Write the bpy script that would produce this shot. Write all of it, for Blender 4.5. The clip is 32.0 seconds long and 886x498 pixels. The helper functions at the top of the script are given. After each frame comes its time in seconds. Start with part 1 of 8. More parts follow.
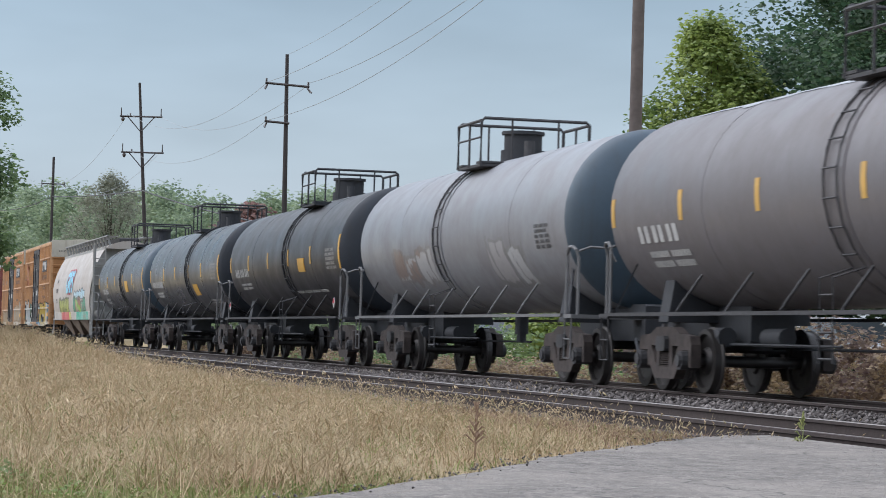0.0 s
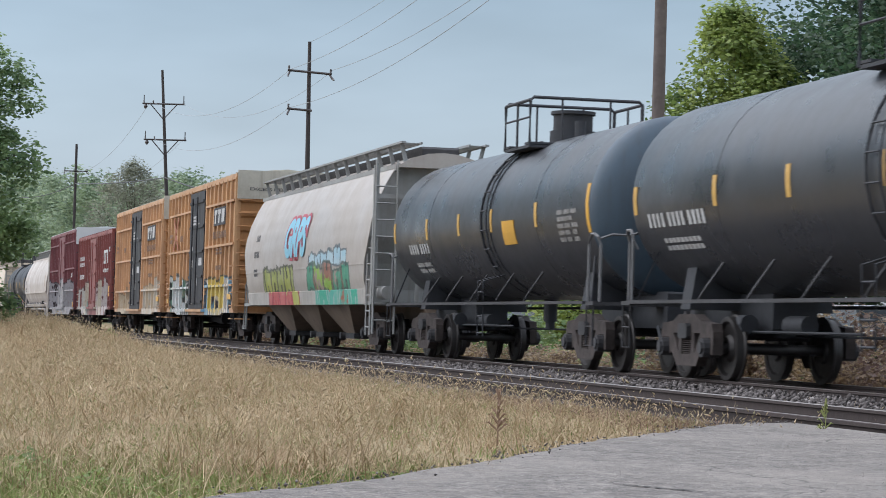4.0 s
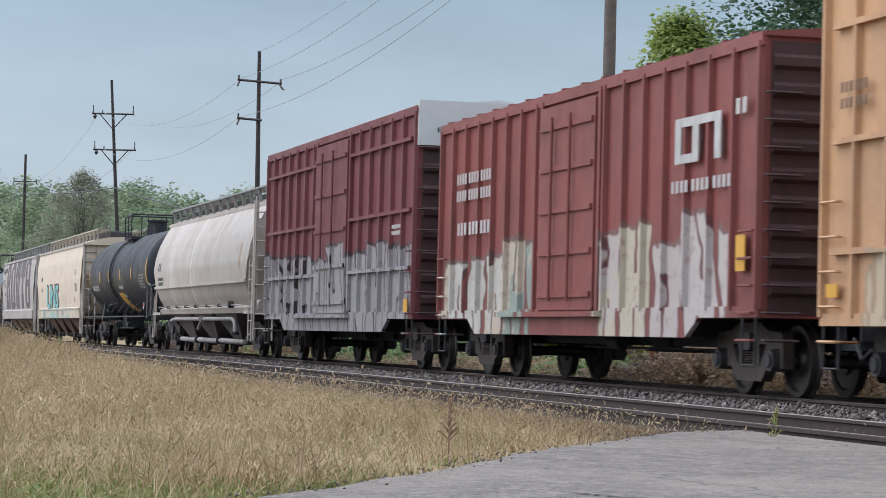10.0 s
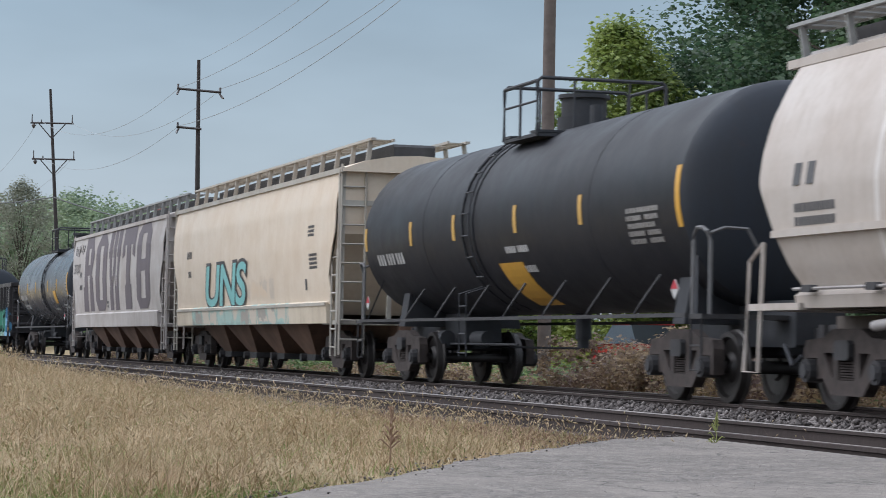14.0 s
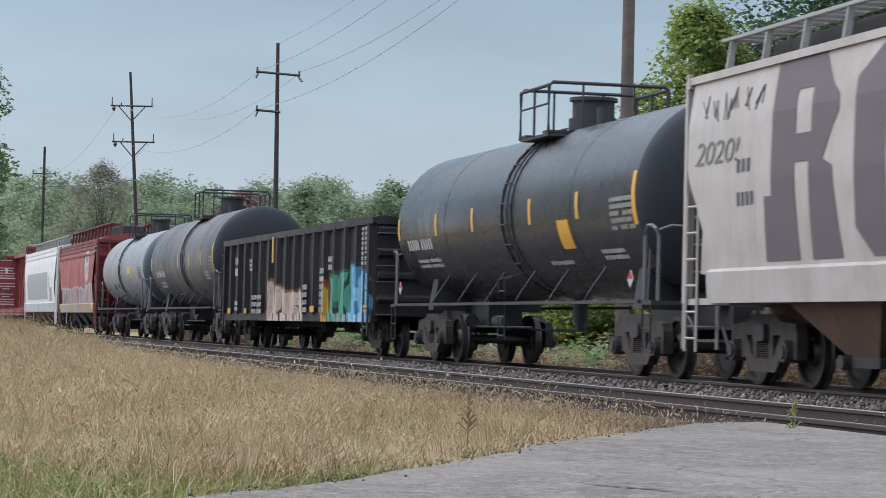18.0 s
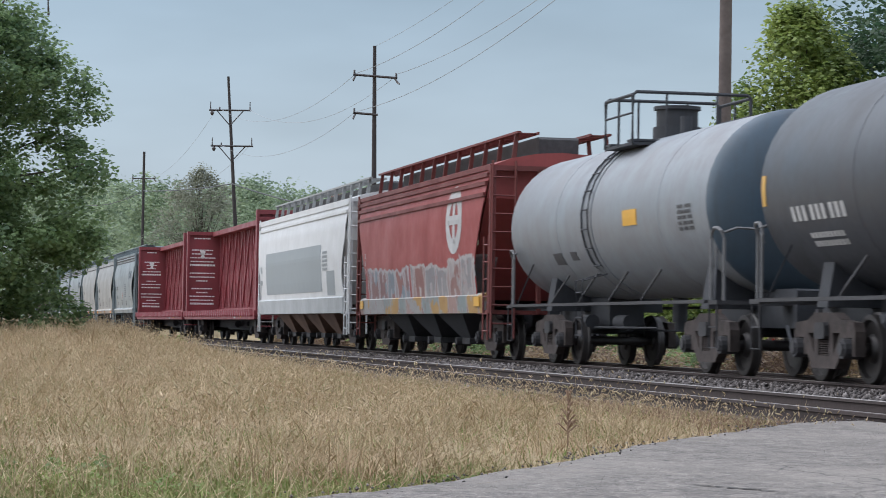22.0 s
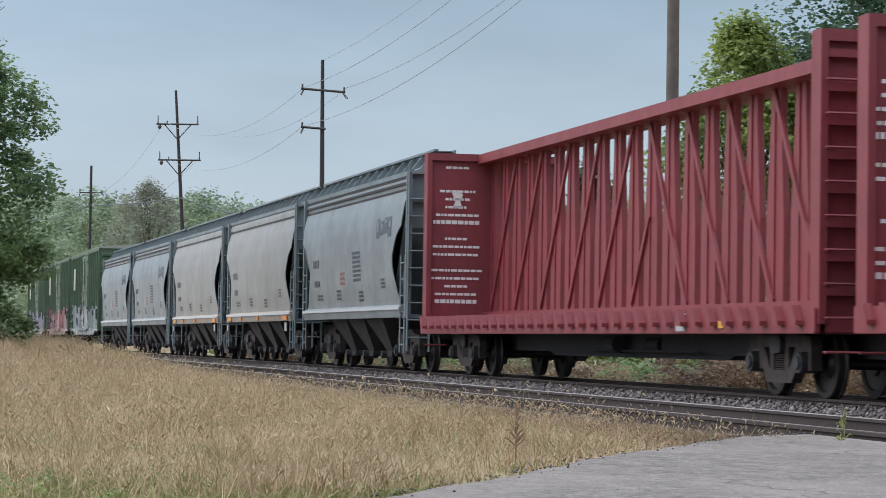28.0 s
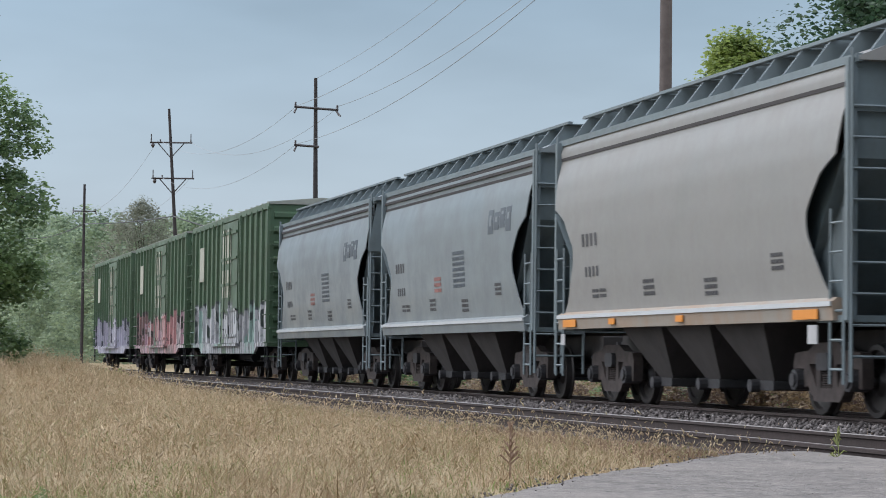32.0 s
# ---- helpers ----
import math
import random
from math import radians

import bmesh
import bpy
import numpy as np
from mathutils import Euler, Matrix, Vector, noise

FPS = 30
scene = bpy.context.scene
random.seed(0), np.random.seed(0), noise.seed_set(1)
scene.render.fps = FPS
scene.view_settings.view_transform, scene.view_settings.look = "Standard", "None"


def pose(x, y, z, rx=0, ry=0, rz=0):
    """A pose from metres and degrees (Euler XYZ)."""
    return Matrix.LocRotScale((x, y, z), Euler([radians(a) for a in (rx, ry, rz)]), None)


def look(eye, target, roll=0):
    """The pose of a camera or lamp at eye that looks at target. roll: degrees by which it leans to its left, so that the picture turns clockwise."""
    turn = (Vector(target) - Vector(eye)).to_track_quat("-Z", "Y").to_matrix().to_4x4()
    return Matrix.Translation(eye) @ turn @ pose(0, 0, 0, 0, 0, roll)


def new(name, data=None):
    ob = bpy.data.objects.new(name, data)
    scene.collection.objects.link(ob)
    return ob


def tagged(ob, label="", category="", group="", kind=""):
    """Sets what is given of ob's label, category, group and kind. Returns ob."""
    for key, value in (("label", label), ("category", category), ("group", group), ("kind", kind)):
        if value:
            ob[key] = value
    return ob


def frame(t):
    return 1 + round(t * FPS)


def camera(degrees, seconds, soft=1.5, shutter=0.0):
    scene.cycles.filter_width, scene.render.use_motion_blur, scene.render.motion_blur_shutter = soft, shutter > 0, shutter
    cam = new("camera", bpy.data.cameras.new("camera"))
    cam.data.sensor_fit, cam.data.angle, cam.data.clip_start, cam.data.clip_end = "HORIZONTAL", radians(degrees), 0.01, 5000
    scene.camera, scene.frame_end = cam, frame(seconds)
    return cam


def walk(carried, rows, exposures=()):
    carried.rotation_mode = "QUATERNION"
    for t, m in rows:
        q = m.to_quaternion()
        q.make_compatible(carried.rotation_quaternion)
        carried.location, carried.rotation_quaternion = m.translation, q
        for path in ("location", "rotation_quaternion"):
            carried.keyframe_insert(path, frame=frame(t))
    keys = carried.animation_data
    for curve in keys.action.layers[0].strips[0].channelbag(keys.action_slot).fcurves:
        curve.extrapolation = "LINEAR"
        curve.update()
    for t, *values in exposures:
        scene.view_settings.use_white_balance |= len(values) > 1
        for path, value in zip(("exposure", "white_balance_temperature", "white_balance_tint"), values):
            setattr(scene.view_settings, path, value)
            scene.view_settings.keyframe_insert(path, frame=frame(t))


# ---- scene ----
EYE = (0.0, -12.913, 0.65)
cam = camera(20.17, 32.0, soft=0.9, shutter=0.22)
# seconds, tilt, lean, heading of a camera that stands and only turns
TURNS = [
    (0.0, 92.091, -1.623, 75.874), (0.5, 92.019, -1.699, 75.942), (1.0, 91.895, -1.766, 75.953),
    (1.5, 91.753, -1.738, 75.866), (2.0, 91.732, -1.708, 75.822), (2.5, 91.759, -1.738, 76.137),
    (3.0, 91.759, -1.756, 76.468), (3.5, 91.772, -1.720, 76.413), (5.5, 91.819, -1.440, 76.421),
    (6.0, 91.829, -1.385, 76.348), (6.5, 91.830, -1.375, 76.148), (7.0, 91.765, -1.304, 76.044),
    (7.5, 91.715, -1.295, 76.029), (8.0, 91.700, -1.222, 75.983), (8.5, 91.759, -1.197, 75.804),
    (9.0, 91.857, -1.193, 75.565), (9.5, 91.965, -1.266, 75.604), (10.0, 92.024, -1.407, 75.260),
    (10.5, 92.086, -1.300, 75.090), (11.0, 92.113, -1.264, 75.080), (11.5, 92.160, -1.269, 74.970),
    (12.0, 92.200, -1.219, 74.577), (12.5, 92.231, -1.201, 74.453), (13.0, 92.173, -1.108, 73.915),
    (13.5, 92.184, -1.027, 73.662), (14.0, 92.240, -1.098, 73.905), (14.5, 92.105, -1.113, 74.672),
    (15.0, 91.989, -1.170, 75.188), (15.5, 92.024, -1.190, 75.360), (17.5, 91.823, -1.359, 75.658),
    (18.0, 91.822, -1.362, 75.692), (18.5, 91.861, -1.391, 75.583), (19.0, 91.877, -1.347, 75.413),
    (19.5, 91.838, -1.311, 75.374), (20.0, 91.799, -1.261, 75.391), (20.5, 91.795, -1.191, 76.072),
    (21.0, 91.800, -1.123, 77.057), (21.5, 91.761, -0.987, 77.297), (22.0, 91.807, -0.906, 77.971),
    (22.5, 91.928, -0.868, 78.258), (23.0, 91.971, -0.830, 77.909), (23.5, 91.992, -0.754, 77.721),
    (24.0, 92.018, -0.722, 77.522), (24.5, 92.071, -0.776, 77.540), (25.0, 92.115, -0.730, 77.501),
    (25.5, 92.136, -0.799, 77.388), (27.5, 92.183, -0.960, 76.987), (28.0, 92.151, -0.863, 76.775),
    (28.5, 92.226, -0.982, 76.674), (29.0, 92.286, -0.959, 76.552), (29.5, 92.325, -1.073, 76.486),
    (30.0, 92.349, -1.125, 76.632), (30.5, 92.365, -1.104, 76.666), (31.0, 92.294, -1.164, 76.736),
    (31.5, 92.246, -1.044, 76.814), (32.0, 92.558, -0.693, 76.634),
]
# the clip's camera darkens a little when pale cars fill its picture
STOPS = ((0.0, 0.58), (3.0, 0.62), (6.0, 0.56), (12.0, 0.56), (13.0, 0.45), (14.0, 0.42), (15.0, 0.55), (18.0, 0.53), (20.0, 0.60), (22.5, 0.53), (24.0, 0.55), (25.0, 0.40), (26.5, 0.48), (28.0, 0.56), (32.0, 0.53))
walk(cam, [(t, pose(*EYE, a, b, c)) for t, a, b, c in TURNS], [(t, e, 6260.0, 12.5) for t, e in STOPS])

# ---------------------------------------------------------------- light
SUN_EL, SUN_AZ = radians(44), radians(-118)
world = bpy.data.worlds.new("sky")
scene.world = world
world.use_nodes = True
wn, wl = world.node_tree.nodes, world.node_tree.links
wn.clear()
sky = wn.new("ShaderNodeTexSky")
sky.sky_type, sky.sun_disc = "NISHITA", False
sky.sun_elevation, sky.sun_rotation = SUN_EL, radians(150)
sky.air_density, sky.dust_density, sky.ozone_density = 1.0, 4.0, 1.0
tc = wn.new("ShaderNodeTexCoord")
sep = wn.new("ShaderNodeSeparateXYZ")
ramp = wn.new("ShaderNodeValToRGB")
for k, (at, c) in enumerate(((0.0, (4.05, 4.4, 4.72)), (1.0, (12.6, 13.6, 15.1)), (0.07, (3.43, 4.14, 4.58)), (0.17, (2.44, 3.40, 4.18)), (0.42, (6.4, 7.1, 7.7)))):
    e = ramp.color_ramp.elements[k] if k < 2 else ramp.color_ramp.elements.new(at)
    e.position, e.color = at, (*c, 1)
cloud = wn.new("ShaderNodeTexNoise")
cloud.inputs["Scale"].default_value, cloud.inputs["Detail"].default_value = 5.0, 4.0
stretch = wn.new("ShaderNodeMapping")
stretch.inputs["Scale"].default_value = (1, 1, 3.5)
lift = wn.new("ShaderNodeMapRange")
lift.inputs["From Min"].default_value, lift.inputs["From Max"].default_value = 0.3, 0.75
lift.inputs["To Min"].default_value, lift.inputs["To Max"].default_value = 0.86, 1.14
veil = wn.new("ShaderNodeMix")
veil.data_type, veil.blend_type = "RGBA", "MULTIPLY"
veil.inputs[0].default_value = 1.0
mixs = wn.new("ShaderNodeMix")
mixs.data_type = "RGBA"
mixs.inputs[0].default_value = 0.92
bg = wn.new("ShaderNodeBackground")
bg.inputs["Strength"].default_value = 0.10
wout = wn.new("ShaderNodeOutputWorld")
wl.new(tc.outputs["Generated"], sep.inputs[0])
wl.new(sep.outputs["Z"], ramp.inputs[0])
wl.new(tc.outputs["Generated"], stretch.inputs[0])
wl.new(stretch.outputs[0], cloud.inputs[0])
wl.new(cloud.outputs[0], lift.inputs[0])
wl.new(ramp.outputs[0], veil.inputs[6])
wl.new(lift.outputs[0], veil.inputs[7])
wl.new(sky.outputs[0], mixs.inputs[6])
wl.new(veil.outputs[2], mixs.inputs[7])
wl.new(mixs.outputs[2], bg.inputs[0])
wl.new(bg.outputs[0], wout.inputs[0])
sun = new("sun", bpy.data.lights.new("sun", "SUN"))
sun.data.energy, sun.data.angle, sun.data.color = 1.7, radians(85), (1.0, 0.98, 0.965)
sun.matrix_world = look((0, 0, 60), (0 - 60 * math.cos(SUN_AZ) / math.tan(SUN_EL), 0 - 60 * math.sin(SUN_AZ) / math.tan(SUN_EL), 0))

# ---------------------------------------------------------------- materials
MATS = {}


def nodes_of(name):
    m = bpy.data.materials.new(name)
    m.use_nodes = True
    t = m.node_tree
    b = t.nodes["Principled BSDF"]
    return m, t, b


def nd(t, kind, **inputs):
    n = t.nodes.new(kind)
    for k, v in inputs.items():
        n.inputs[k.replace("_", " ")].default_value = v
    return n


def coords(t, scale=(1, 1, 1), kind="Object"):
    c = t.nodes.new("ShaderNodeTexCoord")
    m = nd(t, "ShaderNodeMapping", Scale=scale)
    t.links.new(c.outputs[kind], m.inputs[0])
    return m.outputs[0]


def noise_of(t, vec, scale, detail=4.0, rough=0.6):
    n = nd(t, "ShaderNodeTexNoise", Scale=scale, Detail=detail, Roughness=rough)
    t.links.new(vec, n.inputs["Vector"])
    return n.outputs[0]


def ranged(t, sock, a, b, c=0.0, d=1.0):
    n = nd(t, "ShaderNodeMapRange")
    for i, v in zip((1, 2, 3, 4), (a, b, c, d)):
        n.inputs[i].default_value = v
    t.links.new(sock, n.inputs[0])
    return n.outputs[0]


def calc(t, op, a, b=None):
    n = t.nodes.new("ShaderNodeMath")
    n.operation = op
    for i, v in enumerate((a, b)):
        if v is None:
            continue
        if isinstance(v, (int, float)):
            n.inputs[i].default_value = v
        else:
            t.links.new(v, n.inputs[i])
    return n.outputs[0]


def blend(t, fac, a, b, how="MIX"):
    n = t.nodes.new("ShaderNodeMix")
    n.data_type, n.blend_type = "RGBA", how
    for i, v in ((0, fac), (6, a), (7, b)):
        if isinstance(v, (int, float)):
            n.inputs[i].default_value = v
        elif isinstance(v, tuple):
            n.inputs[i].default_value = (*v[:3], 1)
        else:
            t.links.new(v, n.inputs[i])
    return n.outputs[2]


def bump(t, b, height, strength, dist=0.02):
    n = nd(t, "ShaderNodeBump", Strength=strength, Distance=dist)
    t.links.new(height, n.inputs["Height"])
    t.links.new(n.outputs[0], b.inputs["Normal"])


def paint(name, color, rough=0.5, dirt=(0.10, 0.085, 0.07), amount=0.45, rust=0.0, metal=0.0, tags=(), seed=0.0, spec=0.4):
    """Weathered car paint: base, grime in two sizes, rain streaks, rust spots, and sprayed tags (x0, x1, z0, z1, colours)."""
    if name in MATS:
        return MATS[name]
    m, t, b = nodes_of(name)
    v = coords(t)
    off = nd(t, "ShaderNodeVectorMath")
    off.operation = "ADD"
    off.inputs[1].default_value = (seed * 17.3, seed * 3.1, seed * 7.7)
    t.links.new(v, off.inputs[0])
    v2 = off.outputs[0]
    big = noise_of(t, v2, 0.9, 5)
    fine = noise_of(t, v2, 14.0, 3)
    st = nd(t, "ShaderNodeMapping", Scale=(3.2, 3.2, 0.22))
    t.links.new(v2, st.inputs[0])
    streak = noise_of(t, st.outputs[0], 2.2, 4)
    col = blend(t, ranged(t, fine, 0.35, 0.7, 0.0, 0.16), color, tuple(c * 0.6 for c in color))
    col = blend(t, calc(t, "MULTIPLY", ranged(t, big, 0.42, 0.72), amount), col, dirt)
    col = blend(t, calc(t, "MULTIPLY", ranged(t, streak, 0.5, 0.75), amount * 0.9), col, dirt)
    if rust:
        col = blend(t, calc(t, "MULTIPLY", ranged(t, noise_of(t, v2, 3.1, 8, 0.75), 0.62, 0.70), rust), col, (0.13, 0.045, 0.02))
    if tags:
        s = t.nodes.new("ShaderNodeSeparateXYZ")
        t.links.new(v, s.inputs[0])
        side = calc(t, "LESS_THAN", s.outputs["Y"], -1.0)
        wob = calc(t, "SUBTRACT", noise_of(t, v2, 2.2, 3, 0.55), 0.5)
        for k, (x0, x1, z0, z1, colours, *more) in enumerate(tags):
            full, wide = (list(more) + [0.0, 0.95])[:2] if len(more) < 2 else more[:2]
            tall = z1 - z0
            # rows of stout letter-like strokes: two leaning uprights and a bar to each
            nz = nd(t, "ShaderNodeTexNoise", Scale=1.5, Detail=1.5)
            t.links.new(v2, nz.inputs["Vector"])
            sw = t.nodes.new("ShaderNodeSeparateColor")
            t.links.new(nz.outputs[1], sw.inputs[0])
            wx, wz = calc(t, "MULTIPLY", calc(t, "SUBTRACT", sw.outputs[0], 0.5), 0.55), calc(t, "MULTIPLY", calc(t, "SUBTRACT", sw.outputs[1], 0.5), 0.55)
            px, pz = calc(t, "ADD", s.outputs["X"], wx), calc(t, "ADD", s.outputs["Z"], wz)
            up = calc(t, "DIVIDE", calc(t, "SUBTRACT", pz, z0), tall)
            u = calc(t, "DIVIDE", calc(t, "ADD", px, calc(t, "MULTIPLY", up, 0.16)), wide)
            cell = calc(t, "FLOOR", u)
            f = calc(t, "SUBTRACT", u, cell)
            wh = nd(t, "ShaderNodeTexWhiteNoise")
            wh.noise_dimensions = "1D"
            t.links.new(calc(t, "ADD", cell, seed * 3.7 + k * 11.3), wh.inputs["W"])
            sp = t.nodes.new("ShaderNodeSeparateColor")
            t.links.new(wh.outputs["Color"], sp.inputs[0])
            # every letter reaches its own height
            crest = calc(t, "SUBTRACT", calc(t, "SUBTRACT", z1, calc(t, "MULTIPLY", sp.outputs[1], tall * 0.25)), s.outputs["Z"])
            dx = calc(t, "MINIMUM", calc(t, "SUBTRACT", s.outputs["X"], x0), calc(t, "SUBTRACT", x1, s.outputs["X"]))
            inside = calc(t, "ADD", calc(t, "MINIMUM", dx, calc(t, "MINIMUM", crest, calc(t, "SUBTRACT", s.outputs["Z"], z0))), calc(t, "MULTIPLY", wob, 0.45))
            mask = calc(t, "MULTIPLY", ranged(t, inside, 0.0, 0.02), side)
            rim = ranged(t, inside, 0.07, 0.10, 1.0, 0.0)
            lean = calc(t, "MULTIPLY", calc(t, "SUBTRACT", up, 0.5), calc(t, "MULTIPLY", calc(t, "SUBTRACT", sp.outputs[0], 0.5), 0.5))
            fl = calc(t, "ADD", f, lean)
            d1 = calc(t, "MULTIPLY", calc(t, "MINIMUM", calc(t, "ABSOLUTE", calc(t, "SUBTRACT", fl, 0.27)), calc(t, "ABSOLUTE", calc(t, "SUBTRACT", fl, 0.73))), wide)
            d2 = calc(t, "MULTIPLY", calc(t, "ABSOLUTE", calc(t, "SUBTRACT", up, calc(t, "ADD", calc(t, "MULTIPLY", sp.outputs[1], 0.4), 0.3))), tall)
            d2 = calc(t, "ADD", d2, calc(t, "MULTIPLY", calc(t, "MAXIMUM", calc(t, "SUBTRACT", calc(t, "ABSOLUTE", calc(t, "SUBTRACT", fl, 0.5)), 0.3), 0.0), 2.0))
            dist = calc(t, "MINIMUM", d1, d2)
            r = t.nodes.new("ShaderNodeValToRGB")
            r.color_ramp.interpolation = "CONSTANT"
            for j, c in enumerate(colours[1:]):
                el = r.color_ramp.elements[j] if j < 2 else r.color_ramp.elements.new(0.5)
                el.position, el.color = j / (len(colours) - 1), (*c, 1)
            if len(colours) == 2:
                r.color_ramp.elements[1].color = (*colours[1], 1)
            t.links.new(calc(t, "FRACT", calc(t, "ADD", sp.outputs[2], calc(t, "ADD", calc(t, "MULTIPLY", up, 0.22), calc(t, "MULTIPLY", wob, 0.5)))), r.inputs[0])
            stroke = (0.155 if full else 0.185) * wide
            paintc = blend(t, ranged(t, dist, stroke, stroke + 0.02), r.outputs[0], colours[0])
            paintc = blend(t, ranged(t, dist, stroke + 0.07, stroke + 0.09, 0.0, full), paintc, colours[-1])
            paintc = blend(t, calc(t, "MULTIPLY", rim, 0.85), paintc, colours[0])
            if not full:
                mask = calc(t, "MULTIPLY", mask, ranged(t, dist, stroke + 0.06, stroke + 0.09, 1.0, 0.0))
            worn = ranged(t, noise_of(t, v2, 7.0, 4), 0.3, 0.45, 0.55, 0.97)
            col = blend(t, calc(t, "MULTIPLY", mask, worn), col, paintc)
    t.links.new(col, b.inputs["Base Color"])
    t.links.new(ranged(t, big, 0.3, 0.7, rough - 0.10, rough + 0.14), b.inputs["Roughness"])
    b.inputs["Metallic"].default_value = metal
    b.inputs["Specular IOR Level"].default_value = spec
    bump(t, b, noise_of(t, v2, 5.0, 4), 0.12, 0.01)
    MATS[name] = m
    return m


def plain(name, color, rough=0.6, metal=0.0, vary=0.3, scale=8.0, strength=0.2, dark=0.5):
    if name in MATS:
        return MATS[name]
    m, t, b = nodes_of(name)
    v = coords(t)
    n1, n2 = noise_of(t, v, scale, 5), noise_of(t, v, scale * 0.12, 3)
    col = blend(t, calc(t, "MULTIPLY", ranged(t, n1, 0.3, 0.7), vary), color, tuple(c * dark for c in color))
    col = blend(t, calc(t, "MULTIPLY", ranged(t, n2, 0.4, 0.7), vary), col, tuple(c * dark for c in color))
    t.links.new(col, b.inputs["Base Color"])
    b.inputs["Roughness"].default_value, b.inputs["Metallic"].default_value = rough, metal
    bump(t, b, n1, strength, 0.02)
    MATS[name] = m
    return m


def leafy(name, a, c, rough=0.55, per="island"):
    """Leaves whose green runs from a to c, leaf by leaf, with light through them."""
    if name in MATS:
        return MATS[name]
    m, t, b = nodes_of(name)
    g = t.nodes.new("ShaderNodeNewGeometry")
    n = noise_of(t, coords(t), 0.35, 3)
    f = calc(t, "ADD", calc(t, "MULTIPLY", g.outputs["Random Per Island"], 0.6), calc(t, "SUBTRACT", ranged(t, n, 0.3, 0.7), 0.3))
    col = blend(t, f, a, c)
    t.links.new(col, b.inputs["Base Color"])
    b.inputs["Roughness"].default_value = rough
    tr = t.nodes.new("ShaderNodeBsdfTranslucent")
    t.links.new(col, tr.inputs[0])
    mx = t.nodes.new("ShaderNodeMixShader")
    mx.inputs[0].default_value = 0.5
    t.links.new(b.outputs[0], mx.inputs[1])
    t.links.new(tr.outputs[0], mx.inputs[2])
    t.links.new(mx.outputs[0], t.nodes["Material Output"].inputs[0])
    MATS[name] = m
    return m


STEEL = plain("weathered_steel", (0.058, 0.057, 0.062), 0.7, 0.1, 0.7, 9, 0.4, 0.45)
RUSTY = plain("rusty_cast_steel", (0.085, 0.066, 0.061), 0.85, 0.0, 0.9, 7, 0.6, 0.3)
# STEEL, RUSTY, TREAD and this black are raised, the black blued: painted lens veil
BLACKISH = plain("veiled_black", (0.036, 0.039, 0.047), 0.75, 0.0, 0.5, 7, 0.3)
TREAD = plain("worn_wheel_steel", (0.075, 0.069, 0.068), 0.45, 0.6, 0.5, 9, 0.2)
RAILTOP = plain("polished_rail_steel", (0.34, 0.30, 0.28), 0.35, 0.85, 0.4, 20, 0.1, 0.6)
RAILSIDE = plain("rusted_rail_steel", (0.052, 0.037, 0.034), 0.85, 0.0, 0.5, 12, 0.4)
WHITE = plain("white_lettering", (0.50, 0.50, 0.50), 0.6, 0.0, 0.6, 6, 0.05, 0.6)
FADED = plain("faded_reflector", (0.60, 0.36, 0.09), 0.5, 0.0, 0.5, 6, 0.05, 0.6)
YELLOW = plain("yellow_reflector", (0.66, 0.36, 0.05), 0.45, 0.0, 0.45, 6, 0.05, 0.7)
ORANGE = plain("orange_reflector", (0.72, 0.27, 0.04), 0.5, 0.0, 0.25, 6, 0.05, 0.7)
DARKINK = plain("dark_lettering", (0.07, 0.07, 0.075), 0.6, 0.0, 0.3, 6, 0.05)
GREYRAIL = plain("grey_painted_rail", (0.30, 0.31, 0.31), 0.55, 0.0, 0.4, 8, 0.1)
CHALK = plain("sprayed_white", (0.55, 0.56, 0.57), 0.7, 0.0, 0.5, 5, 0.05, 0.55)
ALU = plain("galvanised_roof", (0.62, 0.64, 0.65), 0.45, 0.3, 0.3, 3, 0.1, 0.75)


